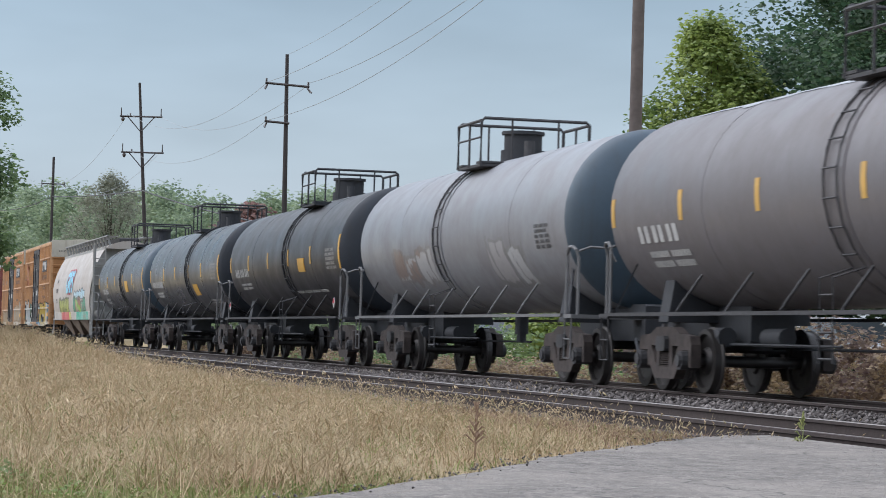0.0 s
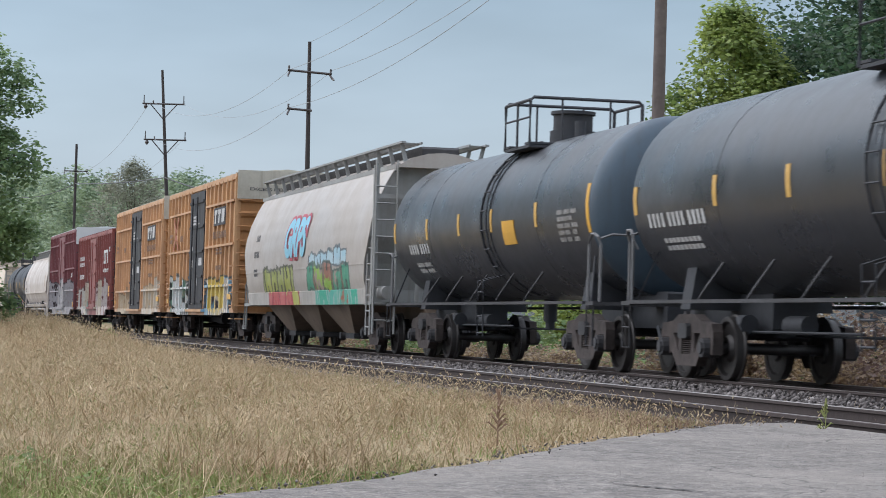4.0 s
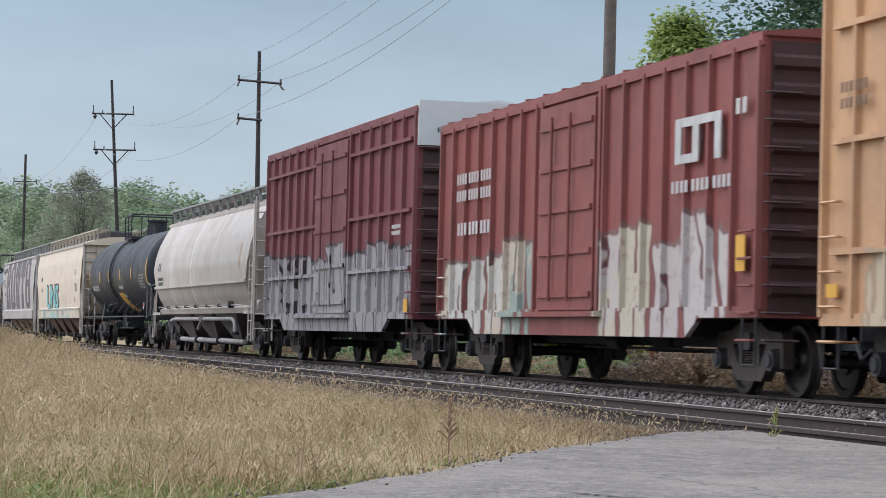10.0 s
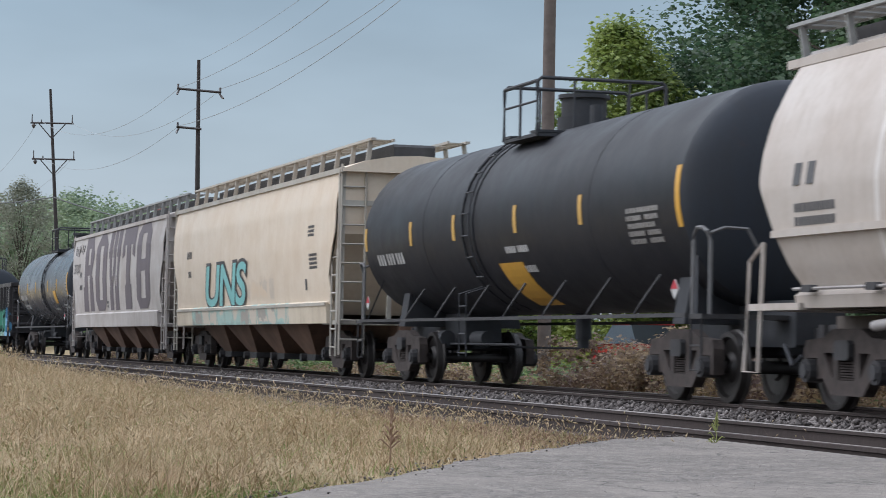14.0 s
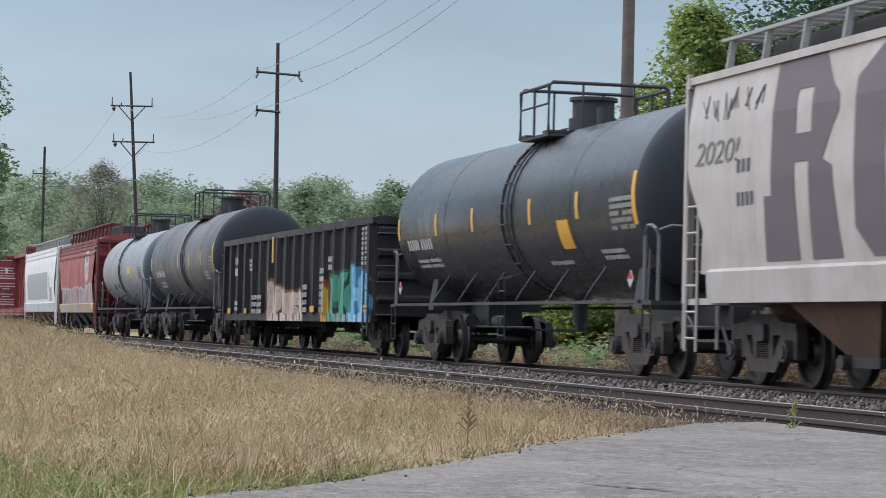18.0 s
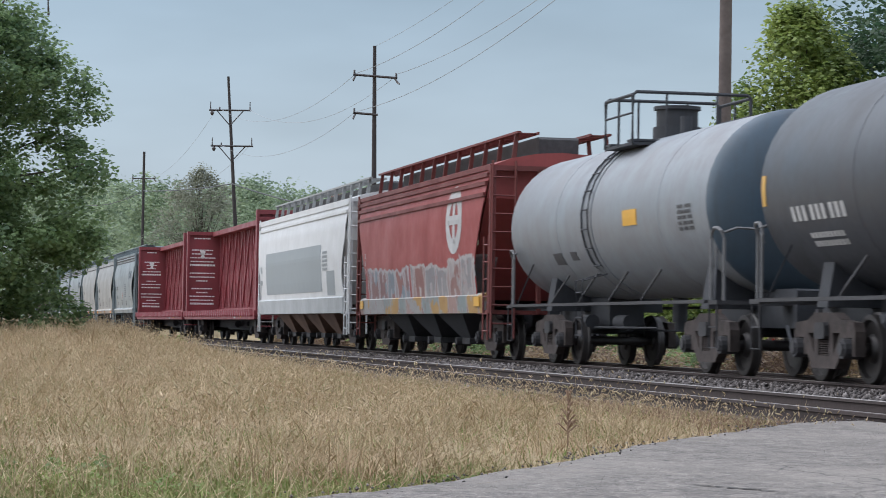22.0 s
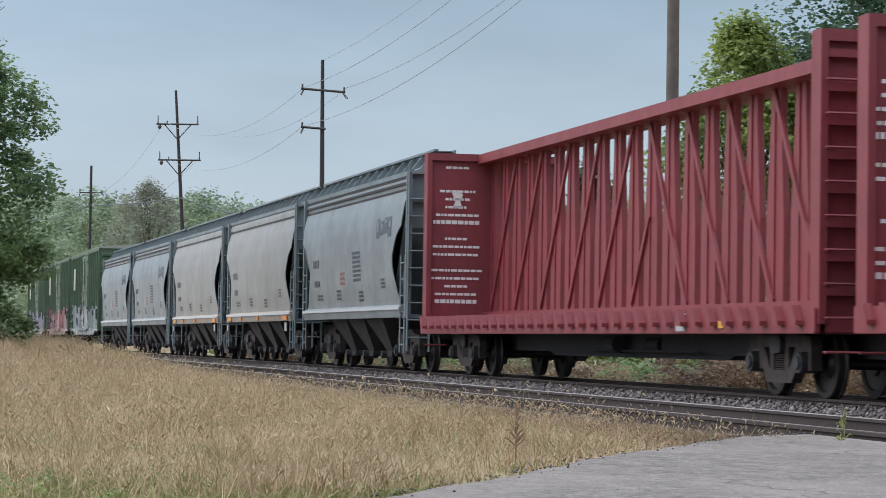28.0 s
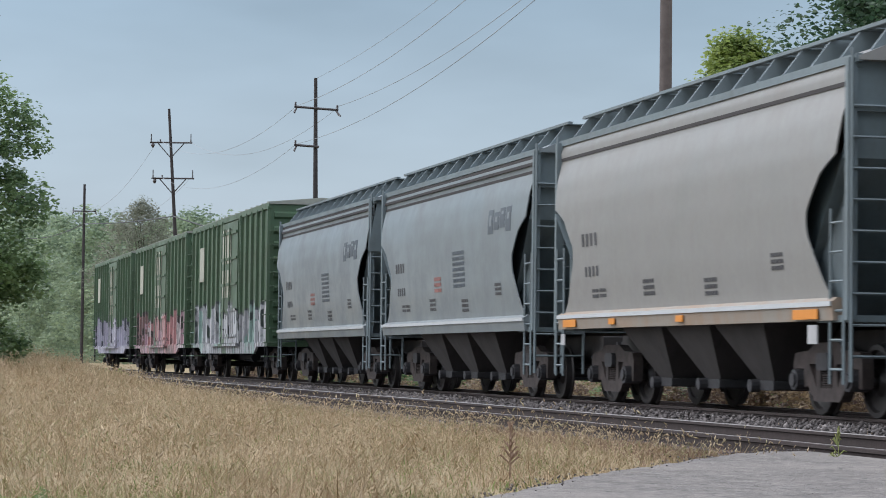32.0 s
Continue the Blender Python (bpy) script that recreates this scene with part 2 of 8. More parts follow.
# ---------------------------------------------------------------- mesh tools
class Geo:
    """Collects vertices and faces for one mesh."""

    def __init__(self):
        self.v, self.f = [], []

    def add(self, vs, fs):
        n = len(self.v)
        self.v += [tuple(p) for p in vs]
        self.f += [tuple(i + n for i in q) for q in fs]
        return self

    def box(self, x0, x1, y0, y1, z0, z1, c=0.0):
        if c <= 0:
            return self.add([(x, y, z) for x in (x0, x1) for y in (y0, y1) for z in (z0, z1)],
                            [(0, 1, 3, 2), (4, 6, 7, 5), (0, 4, 5, 1), (2, 3, 7, 6), (0, 2, 6, 4), (1, 5, 7, 3)])
        r = [(x0 + c, z0), (x1 - c, z0), (x1, z0 + c), (x1, z1 - c), (x1 - c, z1), (x0 + c, z1), (x0, z1 - c), (x0, z0 + c)]
        return self.prism(r, "y", y0, y1)

    def prism(self, poly, axis, a, b):
        """A polygon in the two other axes, drawn out from a to b along the axis."""
        k = len(poly)
        put = {"y": lambda p, d: (p[0], d, p[1]), "x": lambda p, d: (d, p[0], p[1]), "z": lambda p, d: (p[0], p[1], d)}[axis]
        vs = [put(p, a) for p in poly] + [put(p, b) for p in poly]
        fs = [tuple(range(k - 1, -1, -1)), tuple(range(k, 2 * k))] + [(i, (i + 1) % k, k + (i + 1) % k, k + i) for i in range(k)]
        return self.add(vs, fs)

    def loft(self, rings, caps=True, closed=True):
        k = len(rings[0])
        vs = [p for r in rings for p in r]
        fs = []
        for j in range(len(rings) - 1):
            for i in range(k if closed else k - 1):
                a, b2 = j * k + i, j * k + (i + 1) % k
                fs.append((a, b2, b2 + k, a + k))
        if caps and closed:
            fs += [tuple(range(k - 1, -1, -1)), tuple(range((len(rings) - 1) * k, len(rings) * k))]
        return self.add(vs, fs)

    def tube(self, pts, r, n=6, caps=True):
        pts = [Vector(p) for p in pts]
        rings = []
        for i, p in enumerate(pts):
            d = (pts[min(i + 1, len(pts) - 1)] - pts[max(i - 1, 0)]).normalized()
            side = d.cross(Vector((0, 0, 1)))
            if side.length < 0.05:
                side = d.cross(Vector((0, 1, 0)))
            side.normalize()
            up = side.cross(d)
            rr = r[i] if isinstance(r, (list, tuple)) else r
            rings.append([p + side * math.cos(2 * math.pi * j / n) * rr + up * math.sin(2 * math.pi * j / n) * rr for j in range(n)])
        return self.loft(rings, caps)

    def cyl(self, a, b, r, n=16, r2=None):
        return self.tube([a, b], [r, r if r2 is None else r2], n)

    def mesh(self, name, mat, smooth=False):
        me = bpy.data.meshes.new(name)
        me.from_pydata([tuple(p) for p in self.v], [], self.f)
        me.update()
        bm = bmesh.new()
        bm.from_mesh(me)
        bmesh.ops.recalc_face_normals(bm, faces=bm.faces)
        bm.to_mesh(me)
        bm.free()
        if mat:
            me.materials.append(mat)
        if smooth:
            me.polygons.foreach_set("use_smooth", [True] * len(me.polygons))
            me.set_sharp_from_angle(angle=radians(38))
        return me


def part(name, geo, material, parent, label="", smooth=False):
    """One mesh object under a thing or under a part."""
    me = geo if isinstance(geo, bpy.types.Mesh) else geo.mesh(name, material, smooth)
    ob = new(name, me)
    ob.parent = parent
    if label:
        tagged(ob, label)
    return ob


def raw_mesh(name, verts, faces, mat):
    """A mesh straight from arrays: verts (n, 3), faces (m, k)."""
    verts, faces = np.asarray(verts, np.float32), np.asarray(faces, np.int32)
    me = bpy.data.meshes.new(name)
    m, k = faces.shape
    me.vertices.add(len(verts))
    me.vertices.foreach_set("co", verts.ravel())
    me.loops.add(m * k)
    me.loops.foreach_set("vertex_index", faces.ravel())
    me.polygons.add(m)
    me.polygons.foreach_set("loop_start", np.arange(m, dtype=np.int32) * k)
    me.polygons.foreach_set("loop_total", np.full(m, k, np.int32))
    me.update(calc_edges=True)
    me.validate()
    if mat:
        me.materials.append(mat)
    return me
# ---------------------------------------------------------------- the land
NEAR_Y = -4.37          # centre line of the empty near track; the train's own lies at y = 0
EDGE = [(-4.0, -13.9), (-8.2, -12.5), (-10.0, -11.35), (-10.9, -10.67), (-12.5, -9.67), (-13.9, -8.93), (-15.2, -8.26), (-16.5, -7.39),
        (-17.6, -6.7), (-18.4, -6.2), (-18.9, -5.75), (-19.1, -5.32)]


def edge_x(y):
    """The verge of the roadway: its x at a given y."""
    return float(np.interp(y, [p[1] for p in EDGE], [p[0] for p in EDGE]))


def land(x, y):
    """Height of the ground."""
    z = -0.14
    if y < -5.9:
        rise = min(max((-x - 34) / 34, 0), 1) * min(max((130 + x) / 30, 0), 1)
        z += 0.46 * rise * rise * (3 - 2 * rise) * min(1.0, (-5.9 - y) / 1.3)
        z += 0.05 * noise.noise((x * 0.21, y * 0.21, 0.0)) * min(1.0, (-5.9 - y) / 2)
        if x > edge_x(max(min(y, -5.32), -13.9)) - 0.5:
            z = min(z, -0.13)
    elif y > 2.1:
        z -= 0.5 * min(1.0, (y - 2.1) / 2.2)
        z += 0.6 * min(1.0, max(0.0, (y - 7.5) / 3.0))
        z += 0.12 * noise.noise((x * 0.1, y * 0.1, 3.0))
    else:
        z = -0.19
    return z


def span(*cuts):
    out = []
    for a, b, step in cuts:
        out += list(np.arange(a, b, step))
    return out + [cuts[-1][1]]


def ground_material():
    m, t, b = nodes_of("field_soil_and_turf")
    v = coords(t)
    s = t.nodes.new("ShaderNodeSeparateXYZ")
    t.links.new(v, s.inputs[0])
    n1, n2 = noise_of(t, v, 0.5, 5), noise_of(t, v, 9.0, 5)
    turf = blend(t, ranged(t, n1, 0.35, 0.65), (0.36, 0.27, 0.155), (0.26, 0.21, 0.11))
    turf = blend(t, ranged(t, n2, 0.3, 0.7, 0.0, 0.6), turf, (0.19, 0.145, 0.08))
    stone = blend(t, ranged(t, noise_of(t, v, 26.0, 3), 0.35, 0.65), (0.035, 0.03, 0.029), (0.11, 0.095, 0.09))
    bed = calc(t, "MULTIPLY", ranged(t, s.outputs["Y"], -6.3, -6.0), ranged(t, s.outputs["Y"], 2.6, 2.2))
    t.links.new(blend(t, bed, turf, stone), b.inputs["Base Color"])
    b.inputs["Roughness"].default_value = 0.95
    bump(t, b, n2, 0.6, 0.05)
    return m


def make_ground():
    xs = span((-3000, -400, 260), (-400, -120, 14), (-120, -8, 0.8), (-8, 60, 4), (60, 900, 140))
    ys = span((-900, -60, 105), (-60, -16, 4), (-16, 6, 0.5), (6, 40, 4), (40, 260, 20), (260, 2500, 280))
    vs = [(x, y, land(x, y)) for x in xs for y in ys]
    k = len(ys)
    fs = [(i * k + j, (i + 1) * k + j, (i + 1) * k + j + 1, i * k + j + 1) for i in range(len(xs) - 1) for j in range(k - 1)]
    me = raw_mesh("ground", vs, fs, ground_material())
    me.polygons.foreach_set("use_smooth", [True] * len(fs))
    tagged(new("ground", me), "dry grassy field beside a stone railway bed", "ground", kind="structure")


def asphalt_material():
    m, t, b = nodes_of("worn_grey_asphalt")
    v = coords(t)
    grit, mid, big = noise_of(t, v, 15.0, 6, 0.75), noise_of(t, v, 3.2, 6, 0.7), noise_of(t, v, 0.45, 5)
    col = blend(t, ranged(t, mid, 0.34, 0.66), (0.108, 0.094, 0.083), (0.222, 0.197, 0.176))
    col = blend(t, ranged(t, grit, 0.46, 0.60, 0.0, 0.85), col, (0.062, 0.056, 0.054))
    col = blend(t, ranged(t, noise_of(t, v, 70.0, 2), 0.58, 0.68, 0.0, 0.7), col, (0.40, 0.37, 0.35))
    col = blend(t, ranged(t, big, 0.45, 0.65, 0.0, 0.6), col, (0.225, 0.20, 0.178))
    cr = nd(t, "ShaderNodeTexVoronoi", Scale=0.33)
    cr.feature = "DISTANCE_TO_EDGE"
    wob = nd(t, "ShaderNodeTexNoise", Scale=1.5, Detail=4.0)
    t.links.new(v, wob.inputs["Vector"])
    ad = nd(t, "ShaderNodeVectorMath")
    ad.operation = "ADD"
    t.links.new(v, ad.inputs[0])
    t.links.new(wob.outputs[1], ad.inputs[1])
    t.links.new(ad.outputs[0], cr.inputs["Vector"])
    crack = ranged(t, cr.outputs["Distance"], 0.0, 0.006, 1.0, 0.0)
    col = blend(t, calc(t, "MULTIPLY", crack, ranged(t, big, 0.42, 0.55)), col, (0.05, 0.048, 0.045))
    t.links.new(col, b.inputs["Base Color"])
    b.inputs["Roughness"].default_value = 0.9
    bump(t, b, calc(t, "ADD", grit, calc(t, "MULTIPLY", crack, -1.0)), 0.7, 0.01)
    return m


def make_road():
    rnd = random.Random(5)
    top, low = [], []
    pts = []
    for (x0, y0), (x1, y1) in zip(EDGE, EDGE[1:]):
        for k in range(6):
            f = k / 6
            pts.append((x0 + (x1 - x0) * f, y0 + (y1 - y0) * f))
    pts.append(EDGE[-1])
    pts = [(x + rnd.uniform(-0.05, 0.05), y + rnd.uniform(-0.03, 0.03)) for x, y in pts]
    outline = pts + [(30, -5.32), (30, -40), (-2, -40)]
    g = Geo()
    g.prism(outline, "z", -0.20, -0.05)
    road = tagged(new("road", g.mesh("road", asphalt_material())), "worn grey asphalt roadway with gritty surface and cracks", "road", kind="structure")
    tar = plain("open_crack", (0.03, 0.028, 0.027), 0.95, 0, 0.4, 20, 0.3)
    for x0, y0, x1, y1, w in ((-11.0, -9.46, -10.4, -9.15, 0.028),):
        g = Geo()
        left, right = [], []
        for k in range(15):
            f = k / 14
            x, y = x0 + (x1 - x0) * f + rnd.uniform(-0.04, 0.04), y0 + (y1 - y0) * f + rnd.uniform(-0.04, 0.04)
            ww = w * (0.25 + math.sin(math.pi * f)) * rnd.uniform(0.5, 1.2)
            left.append((x - ww, y, -0.046))
            right.append((x + ww, y, -0.046))
        g.add(left + right, [(k, k + 1, k + 16, k + 15) for k in range(14)])
        part("crack", g, tar, road, "dark open crack in the asphalt")
    # crumbled grit along the verge
    r = np.random.RandomState(91)
    n = 700
    u = r.randint(0, len(pts) - 1, n)
    f = r.rand(n)
    pa = np.array(pts)
    base = pa[u] * (1 - f)[:, None] + pa[u + 1] * f[:, None] + r.normal(0, 0.07, (n, 2))
    v, fs = scatter_stones(n, 0, 1, 0, 1, -0.062, 0.009, 92)
    v = v.reshape(n, 6, 3)
    v[..., :2] += base[:, None] - v[..., :2].mean(1, keepdims=True)
    tagged(new("verge_grit", raw_mesh("verge_grit", v.reshape(-1, 3), fs, stone_material())), "crumbled asphalt grit along the edge of the road", "gravel", kind="stuff")
    n = 42000
    px = -19.0 + 9.5 * r.rand(n) ** 0.8
    py = r.uniform(-12.0, -5.4, n)
    ok = np.array([a > edge_x(max(min(b, -5.32), -13.9)) + 0.1 for a, b in zip(px, py)])
    px, py = px[ok], py[ok]
    n = len(px)
    v, fs = scatter_stones(n, 0, 1, 0, 1, -0.05, 0.0042, 93)
    v = v.reshape(n, 6, 3)
    v[..., 2] = (v[..., 2] + 0.05) * 0.16 - 0.0485
    v[..., :2] += np.stack([px, py], 1)[:, None] - v[..., :2].mean(1, keepdims=True)
    tagged(new("road_grit", raw_mesh("road_grit", v.reshape(-1, 3), fs, plain("asphalt_grit", (0.31, 0.28, 0.255), 0.9, 0, 0.9, 40, 0.2, 0.45))), "loose grey grit lying on the asphalt", "gravel", kind="stuff")


def rail_profile(y):
    h = [(-0.07, -0.17), (0.07, -0.17), (0.07, -0.155), (0.012, -0.135), (0.012, -0.045), (0.036, -0.035), (0.036, -0.006), (0.028, 0.0),
         (-0.028, 0.0), (-0.036, -0.006), (-0.036, -0.035), (-0.012, -0.045), (-0.012, -0.135), (-0.07, -0.155)]
    return [(y + a, b) for a, b in h]


def make_track(name, yc, label):
    track = tagged(new(name), label, "railway track", kind="structure")
    for side in (-0.755, 0.755):
        g = Geo()
        xs = span((-420, 60, 12))
        prof = rail_profile(yc + side)
        g.loft([[(x, a, b) for a, b in prof] for x in xs])
        me = g.mesh("rail", RAILSIDE)
        me.materials.append(RAILTOP)
        for p in me.polygons:
            if p.normal.z > 0.8 and p.center.z > -0.01:
                p.material_index = 1
        part("rail", me, None, track, "rusted steel rail with polished running surface")
    return track


def make_ties(track, yc, rnd):
    """Wooden sleepers, one mesh for all."""
    g = Geo()
    g.box(-0.115, 0.115, -1.3, 1.3, -0.10, 0.10, 0.015)
    me = g.mesh("tie", plain("creosoted_wood", (0.075, 0.06, 0.05), 0.9, 0, 0.6, 10, 0.6))
    for k in range(112):
        ob = part("tie", me, None, track)
        ob.matrix_basis = pose(-12 - k * 0.53 + rnd.uniform(-0.03, 0.03), yc + rnd.uniform(-0.06, 0.06), -0.275, rz=rnd.uniform(-1.2, 1.2))


def scatter_stones(n, x0, x1, y0, y1, z, size, seed):
    """Vertices and faces of n lumps of crushed rock."""
    r = np.random.RandomState(seed)
    base = np.array([(1, 0, 0), (-1, 0, 0), (0, 1, 0), (0, -1, 0), (0, 0, 1), (0, 0, -1)], float)
    tri = np.array([(0, 2, 4), (2, 1, 4), (1, 3, 4), (3, 0, 4), (2, 0, 5), (1, 2, 5), (3, 1, 5), (0, 3, 5)])
    u = r.rand(n)
    px = x1 - (x1 - x0) * u ** 1.25
    py = r.uniform(y0, y1, n)
    s = size * r.uniform(0.55, 1.35, n)
    an = r.rand(n) * 6.28
    v = base[None] * r.uniform(0.6, 1.25, (n, 6, 1)) * np.stack([s, s * r.uniform(0.6, 1, n), s * r.uniform(0.5, 0.9, n)], 1)[:, None]
    c, sn = np.cos(an)[:, None], np.sin(an)[:, None]
    x, y = v[..., 0] * c - v[..., 1] * sn, v[..., 0] * sn + v[..., 1] * c
    tilt = r.uniform(-0.6, 0.6, n)[:, None]
    v = np.stack([x + px[:, None], y + py[:, None], v[..., 2] + x * tilt + (z + r.uniform(-0.02, 0.03, n))[:, None]], -1)
    return v.reshape(-1, 3), (tri[None] + np.arange(n)[:, None, None] * 6).reshape(-1, 3)


def stone_material():
    m, t, b = nodes_of("crushed_ballast_rock")
    g = t.nodes.new("ShaderNodeNewGeometry")
    r = t.nodes.new("ShaderNodeValToRGB")
    for j, (p, c) in enumerate(((0, (0.045, 0.038, 0.037)), (0.45, (0.095, 0.082, 0.08)), (0.8, (0.16, 0.14, 0.135)), (1, (0.30, 0.27, 0.26)))):
        el = r.color_ramp.elements[j] if j < 2 else r.color_ramp.elements.new(p)
        el.position, el.color = p, (*c, 1)
    t.links.new(g.outputs["Random Per Island"], r.inputs[0])
    t.links.new(blend(t, ranged(t, noise_of(t, coords(t), 30, 3), 0.3, 0.7, 0, 0.5), r.outputs[0], (0.06, 0.05, 0.045)), b.inputs["Base Color"])
    b.inputs["Roughness"].default_value = 0.9
    return m


def make_ballast():
    parts = [(9000, -60, -11, -3.4, -1.0, -0.13, 0.045, 1), (11000, -70, -11, -3.3, -0.9, -0.085, 0.04, 8), (6500, -45, -11, -4.9, -3.8, -0.185, 0.04, 2), (3500, -120, -60, -3.4, -1.0, -0.155, 0.06, 3),
             (4000, -60, -11, -6.3, -5.3, -0.17, 0.042, 4), (2500, -60, -11, -0.6, 0.6, -0.18, 0.045, 5), (2500, -60, -11, 0.9, 2.3, -0.2, 0.045, 6),
             (3000, -42, -11, -3.5, -2.9, -0.13, 0.04, 7)]
    vs, fs, n = [], [], 0
    for a in parts:
        v, f = scatter_stones(*a)
        vs.append(v)
        fs.append(f + n)
        n += len(v)
    me = raw_mesh("ballast", np.concatenate(vs), np.concatenate(fs), stone_material())
    tagged(new("ballast", me), "loose grey crushed rock between and beside rails", "ballast", kind="stuff")


# ---------------------------------------------------------------- poles and wires
WOOD = plain("weathered_pole_wood", (0.15, 0.122, 0.112), 0.85, 0, 0.6, 6, 0.5, 0.45)
DARKWOOD = plain("dark_tarred_pole_wood", (0.05, 0.042, 0.042), 0.85, 0, 0.5, 6, 0.5)
WIRE = plain("wire", (0.33, 0.35, 0.37), 0.6, 0.2, 0.2, 4, 0.0)
CABLE = plain("black_cable", (0.06, 0.065, 0.07), 0.7, 0.0, 0.2, 4, 0.0)
CERAMIC = plain("brown_glazed_insulator", (0.05, 0.04, 0.04), 0.3, 0, 0.2, 6, 0.0)


def make_pole(x, y, top, r0, r1, wood, arms, lean=0.0, twist=0.0, label="", dip=0.0):
    """arms: (height, length, drop of the braces, where the far half ends: 1 for a whole arm); dip: how far the far end hangs."""
    p = tagged(new("utility_pole"), label or "tall weathered wooden utility pole with crossarms", "utility pole", "poles along the line")
    p.matrix_basis = pose(x, y, 0)
    g = Geo()
    g.tube([(-lean * k / 6 * 0, 0, 0) if k == 0 else (0, lean * k / 6, -0.8 + (top + 0.8) * k / 6) for k in range(7)], [r0 + (r1 - r0) * k / 6 for k in range(7)], 12)
    part("shaft", g, wood, p, smooth=True)
    c, s = math.cos(radians(twist)), math.sin(radians(twist))
    for h, length, brace, *cut in arms:
        ly = lean * (h + 0.8) / (top + 0.8)
        a, far = length / 2, cut[0] if cut else 1.0
        g = Geo()
        g.tube([(0.16 - s * a, ly - c * a, h + dip), (0.16 + s * a * far, ly + c * a * far, h - dip * far)], 0.048, 4)
        part("crossarm", g, wood, p)
        if brace:
            for q in (-1, 1):
                g = Geo().tube([(0.17 + q * s * a * 0.62, ly + q * c * a * 0.62, h - 0.03), (0.15, ly, h - brace)], 0.03, 4)
                part("brace", g, wood, p)
        for q in (-0.93, -0.5, 0.93) if brace else (-0.95, 0.95):
            if q > far:
                continue
            g = Geo()
            bx, by, bz = 0.16 + q * s * a, ly + q * c * a, h - dip * q
            g.cyl((bx, by, bz), (bx, by, bz + (0.5 if brace and q != -0.5 else 0.16)), 0.03, 6)
            for k in range(3):
                g.cyl((bx, by, bz + 0.03 + k * 0.06), (bx, by, bz + 0.075 + k * 0.06), 0.055, 8, 0.035)
            part("insulator", g, CERAMIC, p)
            if brace and q < -0.9:
                part("insulator", Geo().tube([(bx, by + 0.1, bz - 0.03), (bx, by + 0.1, bz - 0.15), (bx, by + 0.1, bz - 0.3)], [0.06, 0.12, 0.05], 8), CERAMIC, p)
        if not brace:
            for q in (-0.9, 0.9):
                if q < far:
                    bx, by, bz = 0.16 + q * s * a, ly + q * c * a, h - dip * q
                    part("insulator", Geo().tube([(bx, by, bz - 0.04), (bx + 0.12, by + q * 0.12, bz - 0.22), (bx + 0.3, by + q * 0.14, bz - 0.27)], [0.035, 0.05, 0.03], 8), CERAMIC, p)
    return p


def make_wire(a, b, sag, r=0.012, mat=None, name="power_wire", label="thin overhead power wire strung between poles"):
    g = Geo()
    n = 18
    g.tube([(a[0] + (b[0] - a[0]) * k / n, a[1] + (b[1] - a[1]) * k / n, a[2] + (b[2] - a[2]) * k / n - sag * 4 * (k / n) * (1 - k / n)) for k in range(n + 1)], r, 5)
    tagged(new(name, g.mesh(name, mat or WIRE)), label, "wire", "overhead wires")


def make_lines():
    make_pole(-54.7, 5.3, 14.0, 0.165, 0.13, WOOD, [(12.6, 1.8, 0), (11.0, 1.8, 0)], label="thick brown wooden utility pole rising above the train")
    make_pole(-98.9, 5.3, 12.0, 0.145, 0.07, DARKWOOD, [(10.75, 1.8, 0), (9.2, 1.8, 0, 0.12)], lean=-0.15, twist=20, dip=0.07, label="dark wooden utility pole with two short crossarms")
    make_pole(-145.5, 6.0, 15.2, 0.15, 0.075, DARKWOOD, [(13.2, 2.5, 0.9), (11.1, 2.5, 0.9)], lean=-1.05, twist=14, label="leaning wooden utility pole with two braced crossarms")
    make_pole(-203.5, 5.3, 14.6, 0.14, 0.10, DARKWOOD, [(12.4, 1.9, 0.0)], twist=10, label="distant wooden utility pole with one crossarm")
    tops = {}
    p3, p2, p1, p0 = (-54.7, 5.3), (-98.9, 5.2), (-145.5, 5.3), (-203.5, 5.3)
    for (pa, ha, pb, hb, off, sag, r) in ((p3, 12.8, p2, 10.85, -0.8, 0.9, 0.0105), (p3, 12.8, p2, 10.85, 0.8, 0.9, 0.0105), (p3, 11.1, p2, 9.3, -0.8, 0.9, 0.0105),
                                          (p3, 14.0, p2, 12.0, 0.0, 0.7, 0.008), (p2, 10.85, p1, 13.3, -0.8, 1.3, 0.009), (p2, 10.85, p1, 13.3, 0.9, 1.3, 0.009),
                                          (p2, 9.3, p1, 11.2, -0.8, 1.2, 0.009), (p1, 13.3, p0, 12.4, -1.0, 1.5, 0.009), (p1, 11.2, p0, 12.4, 1.0, 1.5, 0.009)):
        make_wire((pa[0], pa[1] + off, ha), (pb[0], pb[1] + off, hb), sag, r)
    for pa, ha, pb, hb, sag in ((p0, 11.4, p1, 8.9, 0.15), (p1, 8.9, p2, 5.0, 0.15), (p0, 11.4, (-270, 5.3), 13.2, 0.4)):
        make_wire((pa[0], pa[1], ha), (pb[0], pb[1], hb), sag, 0.036, CABLE, "telephone_cable", "thick black telephone cable sagging between poles")


# ---------------------------------------------------------------- plants
BARK = plain("rough_grey_bark", (0.09, 0.075, 0.06), 0.95, 0, 0.6, 8, 0.7)


